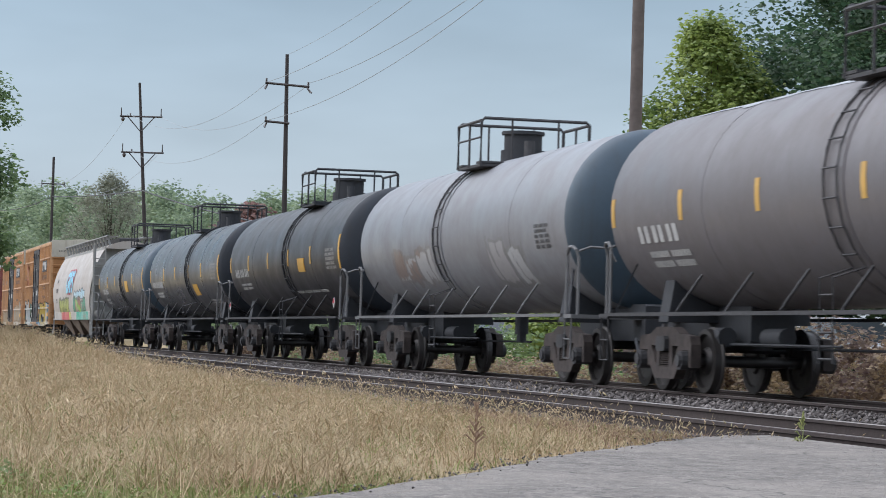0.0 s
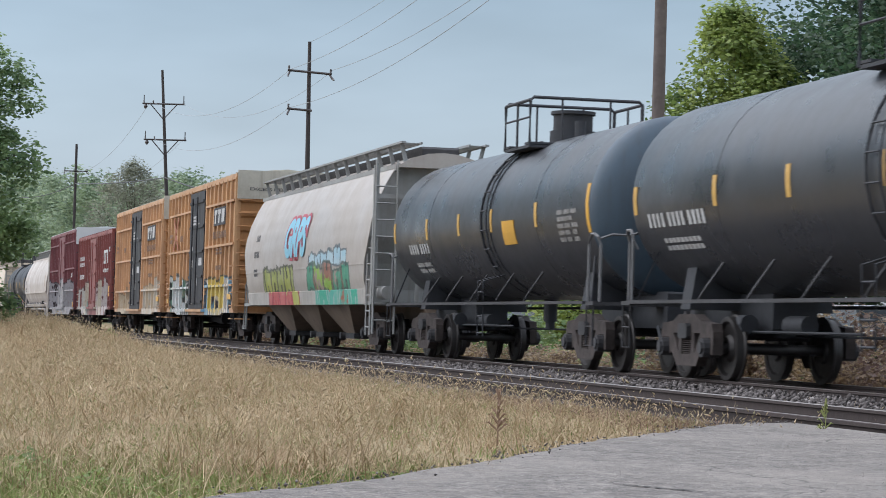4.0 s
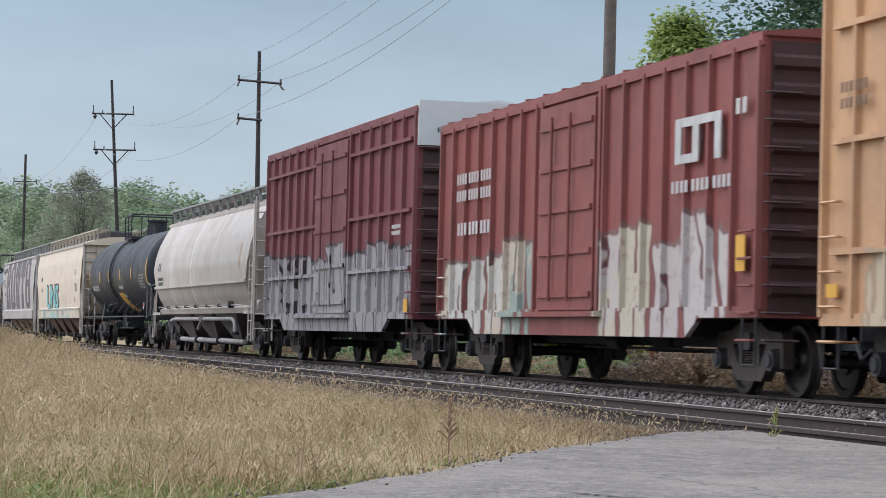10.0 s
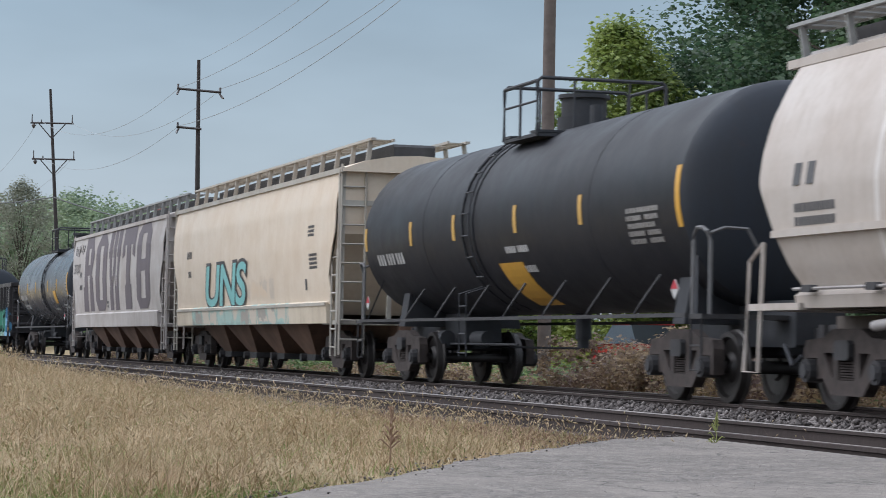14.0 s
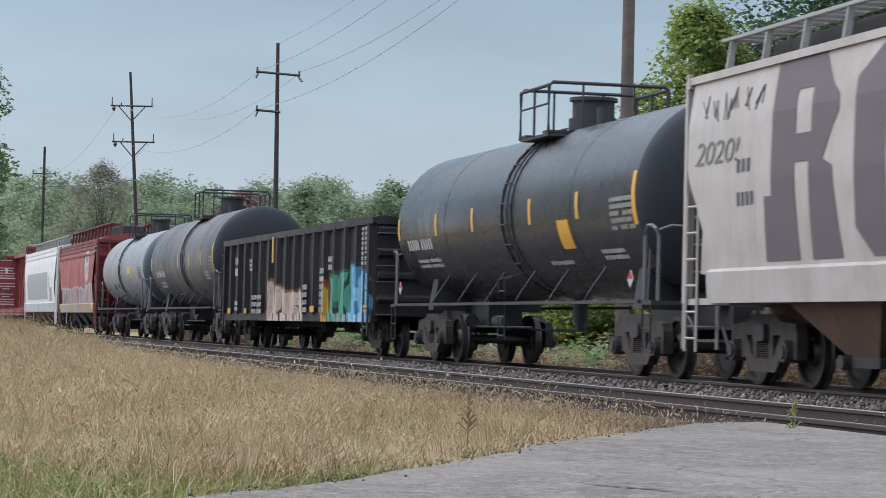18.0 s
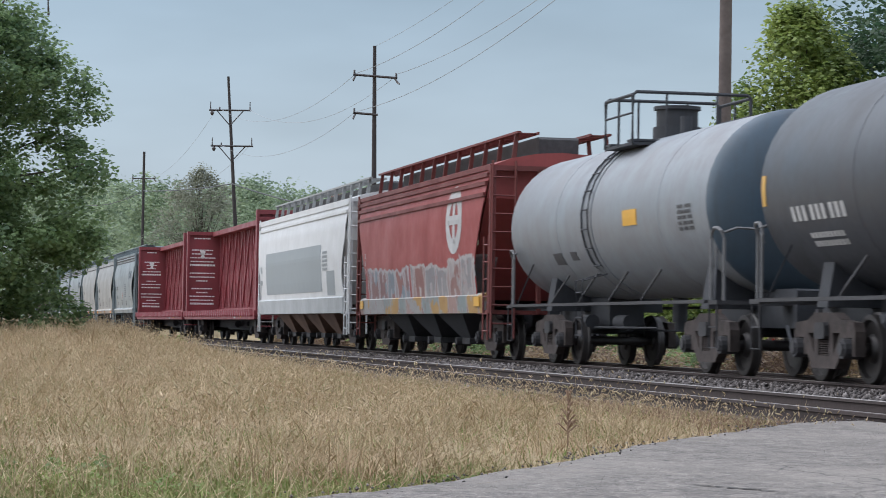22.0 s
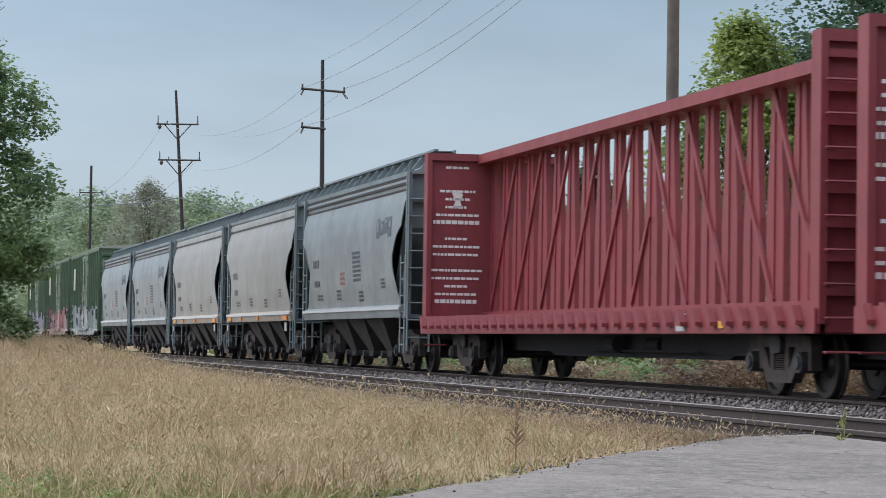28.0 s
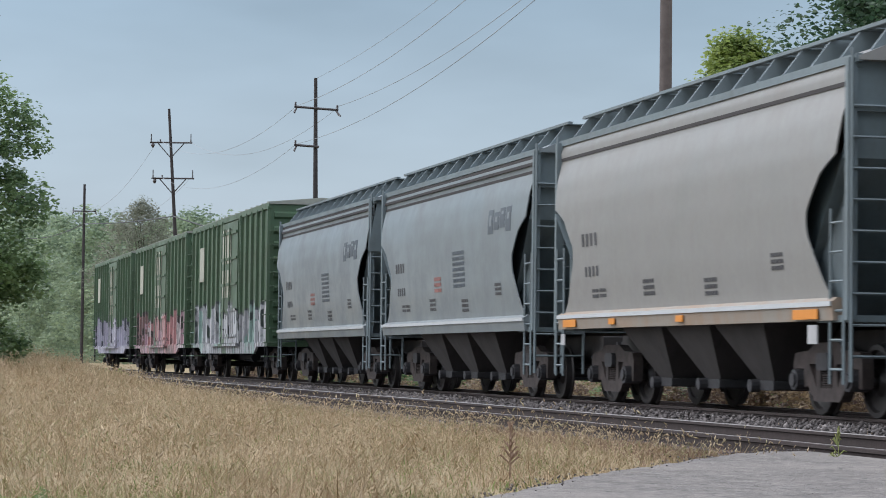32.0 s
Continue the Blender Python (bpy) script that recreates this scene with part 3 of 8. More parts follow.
def leaf_cloud(clumps, per, size, seed, droop=0.3, flat=0.5, spread=1.0):
    """Leaves as small creased quads round clump centres (x, y, z, radius)."""
    r = np.random.RandomState(seed)
    c = np.asarray(clumps, float)
    n = len(c) * per
    ctr = np.repeat(c, per, 0)
    d = r.normal(size=(n, 3))
    d /= np.linalg.norm(d, axis=1)[:, None]
    rad = ctr[:, 3] * r.rand(n) ** 0.45 * spread
    p = ctr[:, :3] + d * rad[:, None] * np.array([1, 1, 0.8])
    s = size * r.uniform(0.6, 1.3, n)
    an = r.rand(n) * 6.283
    a = np.stack([np.cos(an), np.sin(an), r.uniform(-droop, 0.25, n)], 1)
    a /= np.linalg.norm(a, axis=1)[:, None]
    w = np.cross(a, d + r.normal(size=(n, 3)) * flat + np.array([0, 0, 0.6]))
    w /= np.linalg.norm(w, axis=1)[:, None] + 1e-9
    nrm = np.cross(a, w)
    tip, mid = a * s[:, None], w * (s * 0.36)[:, None]
    v = np.stack([p - tip * 0.5, p + mid - nrm * (s * 0.08)[:, None], p + tip * 0.55, p - mid - nrm * (s * 0.08)[:, None]], 1).reshape(-1, 3)
    f = np.arange(n * 4).reshape(-1, 4)
    return v, f


def make_tree(x, y, height, radius, leaf_mat, size, seed, clumps=130, per=110, base=0.25, label="", trunk=0.22, tall=1.0, crown_r=0.9, bare=0, column=False):
    r = random.Random(seed)
    z0 = land(x, y) - 0.1
    tree = tagged(new("tree"), label, "tree")
    tree.matrix_basis = pose(x, y, z0)
    g = Geo()
    wander = [(0, 0, 0)]
    for k in range(1, 8):
        wander.append((wander[-1][0] + r.uniform(-0.12, 0.12), wander[-1][1] + r.uniform(-0.12, 0.12), height * 0.72 * k / 7))
    g.tube(wander, [trunk * (1 - 0.1 * k) for k in range(8)], 9)
    part("trunk", g, BARK, tree, smooth=True)
    g = Geo()
    cl = []
    for k in range(clumps):
        u, ang = r.random(), r.uniform(0, 6.283)
        zz = base + (1 - base) * u
        prof = math.sin(math.pi * min(1, (u * 0.86 + 0.16))) ** 0.6
        if column:
            prof = min(1.0, 0.93 + 0.3 * u, (1 - u) * 2.6 + 0.3)
        rr = radius * prof * (0.35 + 0.65 * r.random() ** 0.5) * (1 + 0.22 * math.sin(3 * ang + seed))
        cl.append((math.cos(ang) * rr, math.sin(ang) * rr, height * zz * tall, crown_r * r.uniform(0.5, 1.15)))
    for k in range(0, min(clumps, 60)):
        c = cl[k]
        h = min(c[2] * r.uniform(0.45, 0.75), height * 0.7)
        i = min(7, max(0, int(h / (height * 0.72) * 7)))
        b = wander[i]
        mid = ((b[0] + c[0]) / 2, (b[1] + c[1]) / 2, (b[2] + c[2]) / 2 + 0.25)
        g.tube([b, mid, c[:3]], [trunk * 0.35, trunk * 0.2, 0.015], 5)
    for k in range(bare):
        ang = r.uniform(0, 6.28)
        q = radius * r.uniform(0.2, 0.95)
        b = (math.cos(ang) * q, math.sin(ang) * q, height * r.uniform(0.82, 0.97))
        tip = (b[0] + r.uniform(-0.6, 0.6), b[1] + r.uniform(-0.5, 0.7), b[2] + r.uniform(0.7, 1.7))
        g.tube([b, ((b[0] + tip[0]) / 2 + 0.1, (b[1] + tip[1]) / 2, (b[2] + tip[2]) / 2), tip], [0.034, 0.022, 0.010], 4)

        for q in range(9):
            f = r.uniform(0.2, 1.0)
            s = [b[i] + (tip[i] - b[i]) * f for i in range(3)]
            g.tube([s, (s[0] + r.uniform(-0.4, 0.4), s[1] + r.uniform(-0.4, 0.4), s[2] + r.uniform(0.1, 0.5))], [0.014, 0.007], 3)
    tagged(part("limb", g, BARK, tree, smooth=True), kind="stuff")
    v, f = leaf_cloud(cl, per, size, seed)
    part("crown", raw_mesh("crown", v, f, leaf_mat), None, tree)
    return tree


def make_thicket(name, boxes, leaf_mat, size, per, seed, label, category="bushes", step=0.55):
    """Scrub: clumps of leaves filling a band (x0, x1, y0, y1, height low, height high)."""
    r = random.Random(seed)
    cl = []
    for x0, x1, y0, y1, h0, h1, count in boxes:
        for k in range(count):
            x, y = r.uniform(x0, x1), r.uniform(y0, y1)
            h = h0 + (h1 - h0) * (0.5 + 0.5 * noise.noise((x * 0.09 + seed, y * 0.13, 1.0)) + r.uniform(-0.15, 0.15))
            z = land(x, y) + max(0.1, h) * r.random() ** 0.5
            cl.append((x, y, z, step * r.uniform(0.6, 1.2)))
    v, f = leaf_cloud(cl, per, size, seed)
    tagged(new(name, raw_mesh(name, v, f, leaf_mat)), label, category, kind="stuff")


def make_woods(name, count, az0, az1, d0, d1, e0, e1, leaf_mat, size, seed, label):
    """A wood of many crowns: bearings from the line of the track, distances and heights as angles seen from the road."""
    r = random.Random(seed)
    cl, grow = [], []
    for k in range(count):
        az = radians(az0 + (az1 - az0) * (k + r.random()) / count)
        d = max(r.uniform(d0, d1), (26 + r.uniform(0, 9)) / math.sin(az))
        x, y = -d * math.cos(az), -12.9 + d * math.sin(az)
        top = d * math.tan(radians(r.uniform(e0, e1))) + 0.65
        rad = r.uniform(1.8, 3.2) * d / 160
        for q in range(38):
            u, a = r.random() ** 0.8, r.uniform(0, 6.283)
            rr = rad * math.sin(math.pi * min(1, 0.25 + 0.75 * u)) ** 0.5 * r.random() ** 0.4
            cl.append((x + math.cos(a) * rr, y + math.sin(a) * rr, top * (0.03 + 0.95 * u), r.uniform(0.7, 1.25) * d / 160))
            grow.append(d / 160)
    v, f = leaf_cloud(cl, 84, np.repeat(grow, 84) * size, seed)
    tagged(new(name, raw_mesh(name, v, f, leaf_mat)), label, "woods", kind="stuff")


G_WEED = leafy("fresh_weed_leaves", (0.11, 0.17, 0.045), (0.29, 0.36, 0.11))
G_DARK = leafy("dark_green_leaves", (0.032, 0.07, 0.040), (0.105, 0.17, 0.082))
G_MID = leafy("mid_green_leaves", (0.085, 0.15, 0.07), (0.28, 0.37, 0.15))
G_LIME = leafy("yellow_green_leaves", (0.06, 0.12, 0.03), (0.36, 0.43, 0.12))
G_EDGE = leafy("field_edge_leaves", (0.07, 0.13, 0.065), (0.26, 0.36, 0.15))
# Paler than the near leaves: distance haze put into the leaf colour
G_FAR = leafy("haze_paled_leaves", (0.14, 0.20, 0.135), (0.33, 0.41, 0.25))
G_RED = leafy("reddish_leaves", (0.15, 0.10, 0.09), (0.34, 0.20, 0.18))
G_GREY = leafy("grey_brown_twigs", (0.16, 0.175, 0.13), (0.32, 0.33, 0.25))
G_BROWN = leafy("brown_scrub", (0.15, 0.10, 0.09), (0.42, 0.32, 0.19))


WEED = (-72.0, -5.75)


def make_plants():
    make_tree(-71, 13.0, 10.4, 2.75, G_LIME, 0.17, 21, 190, 220, 0.02, "broadleaf tree with large yellow-green leaves behind the track", 0.16)
    make_tree(-80, 12.2, 4.1, 2.2, G_LIME, 0.2, 24, 90, 150, 0.05, "low yellow-green tree behind the track", 0.14)
    make_tree(-70, 20.3, 16.0, 7.0, G_DARK, 0.19, 22, 420, 300, 0.1, "large dark green broadleaf tree beyond the track", 0.35, crown_r=1.35)
    make_tree(-61, 18.2, 13.0, 4.8, G_DARK, 0.18, 27, 220, 240, 0.1, "green tree beside a larger one", 0.28, crown_r=1.2)
    make_tree(-66, -13.6, 9.7, 4.45, G_EDGE, 0.14, 23, 850, 200, 0.0, "dense green broadleaf tree at the edge of the field", 0.2, crown_r=0.75, bare=26, column=True)
    make_tree(-110, 19.8, 8.9, 1.6, G_DARK, 0.3, 25, 70, 90, 0.15, "dark green pine standing above the treeline", 0.15)
    make_woods("far_woods", 116, 2.6, 19.5, 150, 215, 2.75, 3.35, G_FAR, 0.26, 31, "green woodland beyond the railway, its leaves paled for haze")
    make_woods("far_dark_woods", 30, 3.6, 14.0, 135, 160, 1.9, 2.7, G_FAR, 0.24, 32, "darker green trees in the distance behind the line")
    make_tree(-190, 8.5, 13.0, 3.6, G_GREY, 0.19, 33, 260, 48, 0.3, "half-bare grey-brown tree far down the line", 0.1)
    make_tree(-140, 10.9, 7.9, 2.2, G_RED, 0.28, 34, 90, 60, 0.3, "small tree with reddish autumn leaves", 0.12)
    make_thicket("trackside_scrub", [(-120, -16, 3.6, 7.0, 0.3, 1.15, 1000), (-50, -18, 3.3, 5.6, 0.8, 1.7, 620)], G_BROWN, 0.095, 80, 35, "brown and yellow scrub behind the track", "scrub", 0.4)
    make_thicket("trackside_bushes", [(-125, -72, 4.0, 9.5, 0.4, 1.9, 380), (-72, -34, 4.5, 9.0, 0.2, 0.9, 220)], G_MID, 0.17, 60, 36, "green bushes behind the track", "bushes", 0.6)
    r = random.Random(37)
    for x, y, spread, tall, n, size, mat, label in ((WEED[0], WEED[1], 1.3, 0.35, 34, 0.16, G_LIME, "low bright green weed beside the rails"), (-11.6, -12.2, 1.3, 0.06, 46, 0.045, G_WEED, "leafy green weeds in the dry grass"),
                                                     (-12.1, -10.35, 0.4, 0.05, 12, 0.04, G_WEED, "small green weeds at the edge of the asphalt"), (-10.6, -11.6, 0.7, 0.05, 20, 0.04, G_WEED, "small green weeds at the edge of the asphalt")):
        cl = [(x + r.uniform(-1, 1) * spread, y + r.uniform(-0.4, 0.4) * spread, land(x, y) + r.uniform(0.02, tall), size * 1.4) for k in range(n)]
        v, f = leaf_cloud(cl, 22, size, 37 + n)
        tagged(new("weed_clump", raw_mesh("weed_clump", v, f, mat)), label, "weed", kind="stuff")


def straw_material(name, a, c, other=None, third=None):
    """Blades between two colours, with patches of two others in the field."""
    m, t, b = nodes_of(name)
    g = t.nodes.new("ShaderNodeNewGeometry")
    v = coords(t)
    n = noise_of(t, v, 0.55, 4)
    f = calc(t, "ADD", calc(t, "MULTIPLY", g.outputs["Random Per Island"], 0.8), calc(t, "SUBTRACT", ranged(t, n, 0.3, 0.7), 0.4))
    col = blend(t, f, a, c)
    pick = calc(t, "SUBTRACT", g.outputs["Random Per Island"], 0.5)
    if other:
        col = blend(t, ranged(t, calc(t, "ADD", noise_of(t, v, 0.8, 6, 0.75), calc(t, "MULTIPLY", pick, 0.35)), 0.44, 0.60, 0.0, 0.9), col, other)
    if third:
        st = nd(t, "ShaderNodeMapping", Location=(31, 7, 0))
        t.links.new(v, st.inputs[0])
        col = blend(t, ranged(t, calc(t, "ADD", noise_of(t, st.outputs[0], 1.1, 6, 0.75), calc(t, "MULTIPLY", pick, 0.4)), 0.48, 0.70, 0.0, 0.8), col, third)
    t.links.new(col, b.inputs["Base Color"])
    b.inputs["Roughness"].default_value = 0.85
    b.inputs["Specular IOR Level"].default_value = 0.2
    return m


def grass_blades(px, py, h, w, seed, lean=0.5):
    """Bent blades of three quads tapering to a point; arrays of foot, height and width."""
    r = np.random.RandomState(seed)
    n = len(px)
    pz = np.array([land(a, b) for a, b in zip(px, py)]) - 0.03
    an = r.rand(n) * 6.283
    tilt = r.uniform(0.1, lean, n)
    turn = r.rand(n) * 6.283
    wx, wy = np.cos(turn) * w, np.sin(turn) * w
    rows = []
    for k, (u, wd) in enumerate(((0, 1.0), (0.5, 0.85), (1.0, 0.25))):
        bend = tilt * h * u ** 1.8
        cx, cy, cz = px + np.cos(an) * bend, py + np.sin(an) * bend, pz + h * u * (1 - 0.25 * tilt * u)
        rows += [np.stack([cx - wx * wd, cy - wy * wd, cz], 1), np.stack([cx + wx * wd, cy + wy * wd, cz], 1)]
    v = np.stack(rows, 1).reshape(-1, 3)
    q = np.array([(0, 1, 3, 2), (2, 3, 5, 4)])
    return v, (q[None] + np.arange(n)[:, None, None] * 6).reshape(-1, 4)


def seed_heads(px, py, h, size, seed):
    """Nodding seed heads: small pointed spindles on top of the stems."""
    r = np.random.RandomState(seed)
    n = len(px)
    pz = np.array([land(a, b) for a, b in zip(px, py)]) + h
    size = np.broadcast_to(size, (n,))
    an = r.rand(n) * 6.283
    d = np.stack([np.cos(an) * 0.6, np.sin(an) * 0.6, r.uniform(0.1, 0.9, n)], 1)
    d /= np.linalg.norm(d, axis=1)[:, None]
    s1 = np.cross(d, np.array([0.3, 0.2, 1.0]))
    s1 /= np.linalg.norm(s1, axis=1)[:, None]
    s2 = np.cross(d, s1)
    p = np.stack([px, py, pz], 1)
    L = (size * r.uniform(0.6, 1.4, n))[:, None]
    W = L * 0.12
    ring = [p + d * L * 0.4 + s1 * W, p + d * L * 0.4 + s2 * W, p + d * L * 0.4 - s1 * W, p + d * L * 0.4 - s2 * W]
    v = np.stack([p, *ring, p + d * L], 1).reshape(-1, 3)
    q = np.array([(0, 2, 1), (0, 3, 2), (0, 4, 3), (0, 1, 4), (1, 2, 5), (2, 3, 5), (3, 4, 5), (4, 1, 5)])
    return v, (q[None] + np.arange(n)[:, None, None] * 6).reshape(-1, 3)


def field_points(n, seed, x0, x1, power, keep):
    """Places in the field between the road's verge and the stones."""
    r = np.random.RandomState(seed)
    px, py = [], []
    while len(px) < n:
        x = x1 - (x1 - x0) * r.rand() ** power
        y = r.uniform(max(-16.0, -13.4 + 0.05 * x), -5.75)
        if x < edge_x(max(y, -13.9)) - 0.06 * r.rand() and keep(x, y, r):
            px.append(x)
            py.append(y)
    return np.array(px), np.array(py)


def greenness(x, y):
    """Where the turf by the roadside is still green."""
    d = math.hypot(x + 9.5, (y + 12.2) * 1.3)
    return max(0.0, 0.9 - d / 6.5) + 0.45 * noise.noise((x * 0.8, y * 0.8, 9.0))


def patchy(px, py, scale, z):
    return np.array([noise.noise((a * scale, b * scale, z)) for a, b in zip(px, py)])


def make_grass():
    straw = straw_material("dry_straw", (0.345, 0.25, 0.15), (0.67, 0.525, 0.35), (0.215, 0.205, 0.10), (0.31, 0.20, 0.128))
    heads = straw_material("seed_heads", (0.325, 0.245, 0.155), (0.63, 0.50, 0.34), (0.28, 0.265, 0.15), (0.28, 0.19, 0.125))
    green = straw_material("green_blades", (0.12, 0.17, 0.045), (0.29, 0.32, 0.12), (0.27, 0.24, 0.115))
    rust = straw_material("dead_brown_weeds", (0.15, 0.095, 0.07), (0.33, 0.22, 0.15))
    r = np.random.RandomState(42)
    px, py = field_points(130000, 41, -95, -9.3, 1.9, lambda x, y, q: q.rand() > greenness(x, y) * 0.9)
    d = np.hypot(px, py + 12.9)
    lump = np.clip(0.75 + 1.0 * patchy(px, py, 0.8, 4.0) + 0.7 * patchy(px, py, 2.7, 8.0), 0.25, 1.7)
    h = r.uniform(0.45, 1.0, len(px)) * np.clip((-py - 5.8) * 0.15 + 0.05, 0.05, 0.31) * lump
    h *= 1 + 0.5 * np.clip((d - 36) / 30, 0, 1) * (py < -7)
    v, f = grass_blades(px, py, h, 0.0011 + 0.00011 * d, 43, 2.3)
    tagged(new("dry_grass", raw_mesh("dry_grass", v, f, straw)), "airy dry straw and brown grass covering the field", "grass", kind="stuff")
    for k in range(2):
        sel = r.rand(len(px)) < (0.4 if k else 0.3)
        jx, jy = px[sel] + r.normal(0, 0.04, sel.sum()), py[sel] + r.normal(0, 0.04, sel.sum())
        v, f = seed_heads(jx, jy, h[sel] * r.uniform(0.6, 1.1, sel.sum()), 0.011 + 0.0006 * d[sel], 44 + 60 * k)
        tagged(new("grass_seed_heads", raw_mesh("grass_seed_heads", v, f, heads if k else straw)), "pale feathery seed heads of dry grass", "grass", kind="stuff")
    # taller wisps standing out of the field
    px, py = field_points(3000, 61, -80, -10.5, 1.6, lambda x, y, q: True)
    d = np.hypot(px, py + 12.9)
    h = r.uniform(0.7, 1.25, len(px)) * np.clip((-py - 5.6) * 0.16 + 0.1, 0.1, 0.42)
    v, f = grass_blades(px, py, h, 0.0010 + 0.00008 * d, 62, 1.6)
    v2, f2 = seed_heads(px, py, h * 0.93, 0.03 + 0.0006 * d, 63)
    tagged(new("tall_grass", raw_mesh("tall_grass", np.concatenate([v]), f, heads)), "taller pale stems standing out of the field", "grass", kind="stuff")
    tagged(new("tall_grass_heads", raw_mesh("tall_grass_heads", v2, f2, heads)), "nodding pale panicles above the field", "grass", kind="stuff")
    px, py = field_points(34000, 45, -40, -8.2, 1.8, lambda x, y, q: q.rand() < greenness(x, y) + 0.07 + 0.5 * max(0.0, 0.5 - abs(edge_x(max(min(y, -5.4), -13.8)) - x)) * max(0.0, noise.noise((x * 0.9, y * 0.9, 2.0)) + 0.25))
    v, f = grass_blades(px, py, np.random.RandomState(46).uniform(0.04, 0.15, len(px)), np.full(len(px), 0.006), 47, 0.9)
    tagged(new("green_grass", raw_mesh("green_grass", v, f, green)), "short green grass along the edge of the road", "grass", kind="stuff")
    # dead weeds and nodding foxtails along the rail
    r = np.random.RandomState(48)
    n = 3000
    px, py = -75 + 57 * r.rand(n) ** 0.75, np.where(r.rand(n) < 0.94, r.normal(-5.95, 0.26, n), r.uniform(-5.0, -1.2, n))
    hh = r.uniform(0.05, 0.30, n) ** 1.2
    v, f = grass_blades(px, py, hh, np.full(n, 0.0035), 49, 0.7)
    v2, f2 = seed_heads(px, py, hh * 0.85, 0.05, 50)
    tagged(new("ballast_weeds", raw_mesh("ballast_weeds", v, f, straw)), "thin dry weeds growing along the rail", "weeds", kind="stuff")
    tagged(new("weed_heads", raw_mesh("weed_heads", v2, f2, heads)), "pale seed heads of weeds along the rail", "weeds", kind="stuff")
    n = 9000
    px = -27 + 9.5 * r.rand(n) ** 0.8
    py = np.clip(r.normal(-5.95, 0.42, n), -7.4, -5.3)
    ok = np.array([a < edge_x(min(max(b, -13.9), -5.32)) + 0.15 for a, b in zip(px, py)])
    px, py = px[ok], py[ok]
    v, f = grass_blades(px, py, r.uniform(0.03, 0.15, len(px)), np.full(len(px), 0.005), 51, 1.4)
    tagged(new("dead_weeds", raw_mesh("dead_weeds", v, f, rust)), "low reddish-brown dead weeds beside the rail", "weeds", kind="stuff")
    # one tall weed in the field, one by the rail
    for x, y, hgt, name, mat, label, n in ((-14.91, -8.94, 0.42, "tall_dry_weed", rust, "tall single dry brown weed stalk in the field", 22), (-17.9, -5.55, 0.33, "rail_weed", green, "green weed standing against the rail", 18)):
        q = random.Random(int(-x * 10))
        z = land(x, y)
        weed = tagged(new(name), label, "weed")
        weed.matrix_basis = pose(x, y, z)
        part("stalk", Geo().tube([(0, 0, -0.05), (0.02, 0, hgt * 0.5), (0, 0.02, hgt)], [0.006, 0.004, 0.002], 5), mat, weed)
        for k in range(n):
            u, a = q.uniform(0.3, 1.0), q.uniform(0, 6.28)
            w, up = 0.07 * (1.15 - u), hgt * u
            part("leaf", Geo().tube([(0, 0, up), (math.cos(a) * w, math.sin(a) * w, up + 0.05), (math.cos(a) * w * 1.4, math.sin(a) * w * 1.4, up + 0.04)], [0.004, 0.006, 0.002], 4), mat, weed)


def parked_car(x, y, rz, body, label):
    car = tagged(new("parked_car"), label, "car", "cars parked beyond the track")
    z = land(x, y)
    car.matrix_basis = pose(x, y, z, rz=rz)
    g = Geo()
    low = [(-2.2, 0.3), (-2.25, 0.75), (-1.5, 0.88), (0.75, 0.9), (2.05, 0.78), (2.25, 0.6), (2.2, 0.3)]
    g.loft([[(a, b * s, c) for a, c in low] for b, s in ((-0.82, 1), (-0.88, 1), (0.88, 1), (0.82, 1))])
    part("body", g, body, car, smooth=True)
    g = Geo()
    g.loft([[(-1.75, -0.8, 0.86), (0.95, -0.8, 0.88), (0.95, 0.8, 0.88), (-1.75, 0.8, 0.86)], [(-1.2, -0.66, 1.42), (0.2, -0.66, 1.44), (0.2, 0.66, 1.44), (-1.2, 0.66, 1.42)]])
    part("cabin", g, plain("tinted_car_glass", (0.03, 0.035, 0.04), 0.12, 0, 0.1, 3, 0), car)
    part("roof", Geo().box(-1.22, 0.22, -0.67, 0.67, 1.42, 1.47, 0.02), body, car)
    for a in (-1.4, 1.4):
        for s in (-1, 1):
            w = part("wheel", Geo().cyl((a, s * 0.68, 0.31), (a, s * 0.9, 0.31), 0.31, 18), plain("tyre_rubber", (0.02, 0.02, 0.02), 0.9), car)
            part("rim", Geo().cyl((a, s * 0.88, 0.31), (a, s * 0.915, 0.31), 0.2, 14), GREYRAIL, w)
    part("headlight", Geo().box(2.16, 2.24, -0.75, -0.4, 0.58, 0.7), ALU, car)
    part("headlight", Geo().box(2.16, 2.24, 0.4, 0.75, 0.58, 0.7), ALU, car)


parked_car(-57.5, 12.0, 4, plain("silver_car_paint", (0.55, 0.57, 0.6), 0.25, 0.4, 0.1, 4, 0), "silver car parked beyond the scrub")
parked_car(-66.0, 12.2, 2, plain("red_car_paint", (0.35, 0.03, 0.03), 0.25, 0.1, 0.1, 4, 0), "red car parked beyond the scrub")
parked_car(-89.5, 12.0, -3, plain("white_car_paint", (0.7, 0.7, 0.7), 0.25, 0.0, 0.1, 4, 0), "white car parked beyond the scrub")
make_ground()
make_road()
TRACK_NEAR = make_track("track_near", NEAR_Y, "empty railway track with rusted rails on wooden sleepers")
TRACK_FAR = make_track("track_far", 0.0, "railway track that carries the freight train")
make_ballast()
make_lines()
make_plants()
make_grass()
# ---------------------------------------------------------------- the train
SPEED, GAIN, EASE = 13.2045, 0.02184, -0.001688


def travelled(t):
    return SPEED * t + 0.5 * GAIN * t * t + EASE * t ** 3 / 6


CARS = []       # (car, its middle at the start)
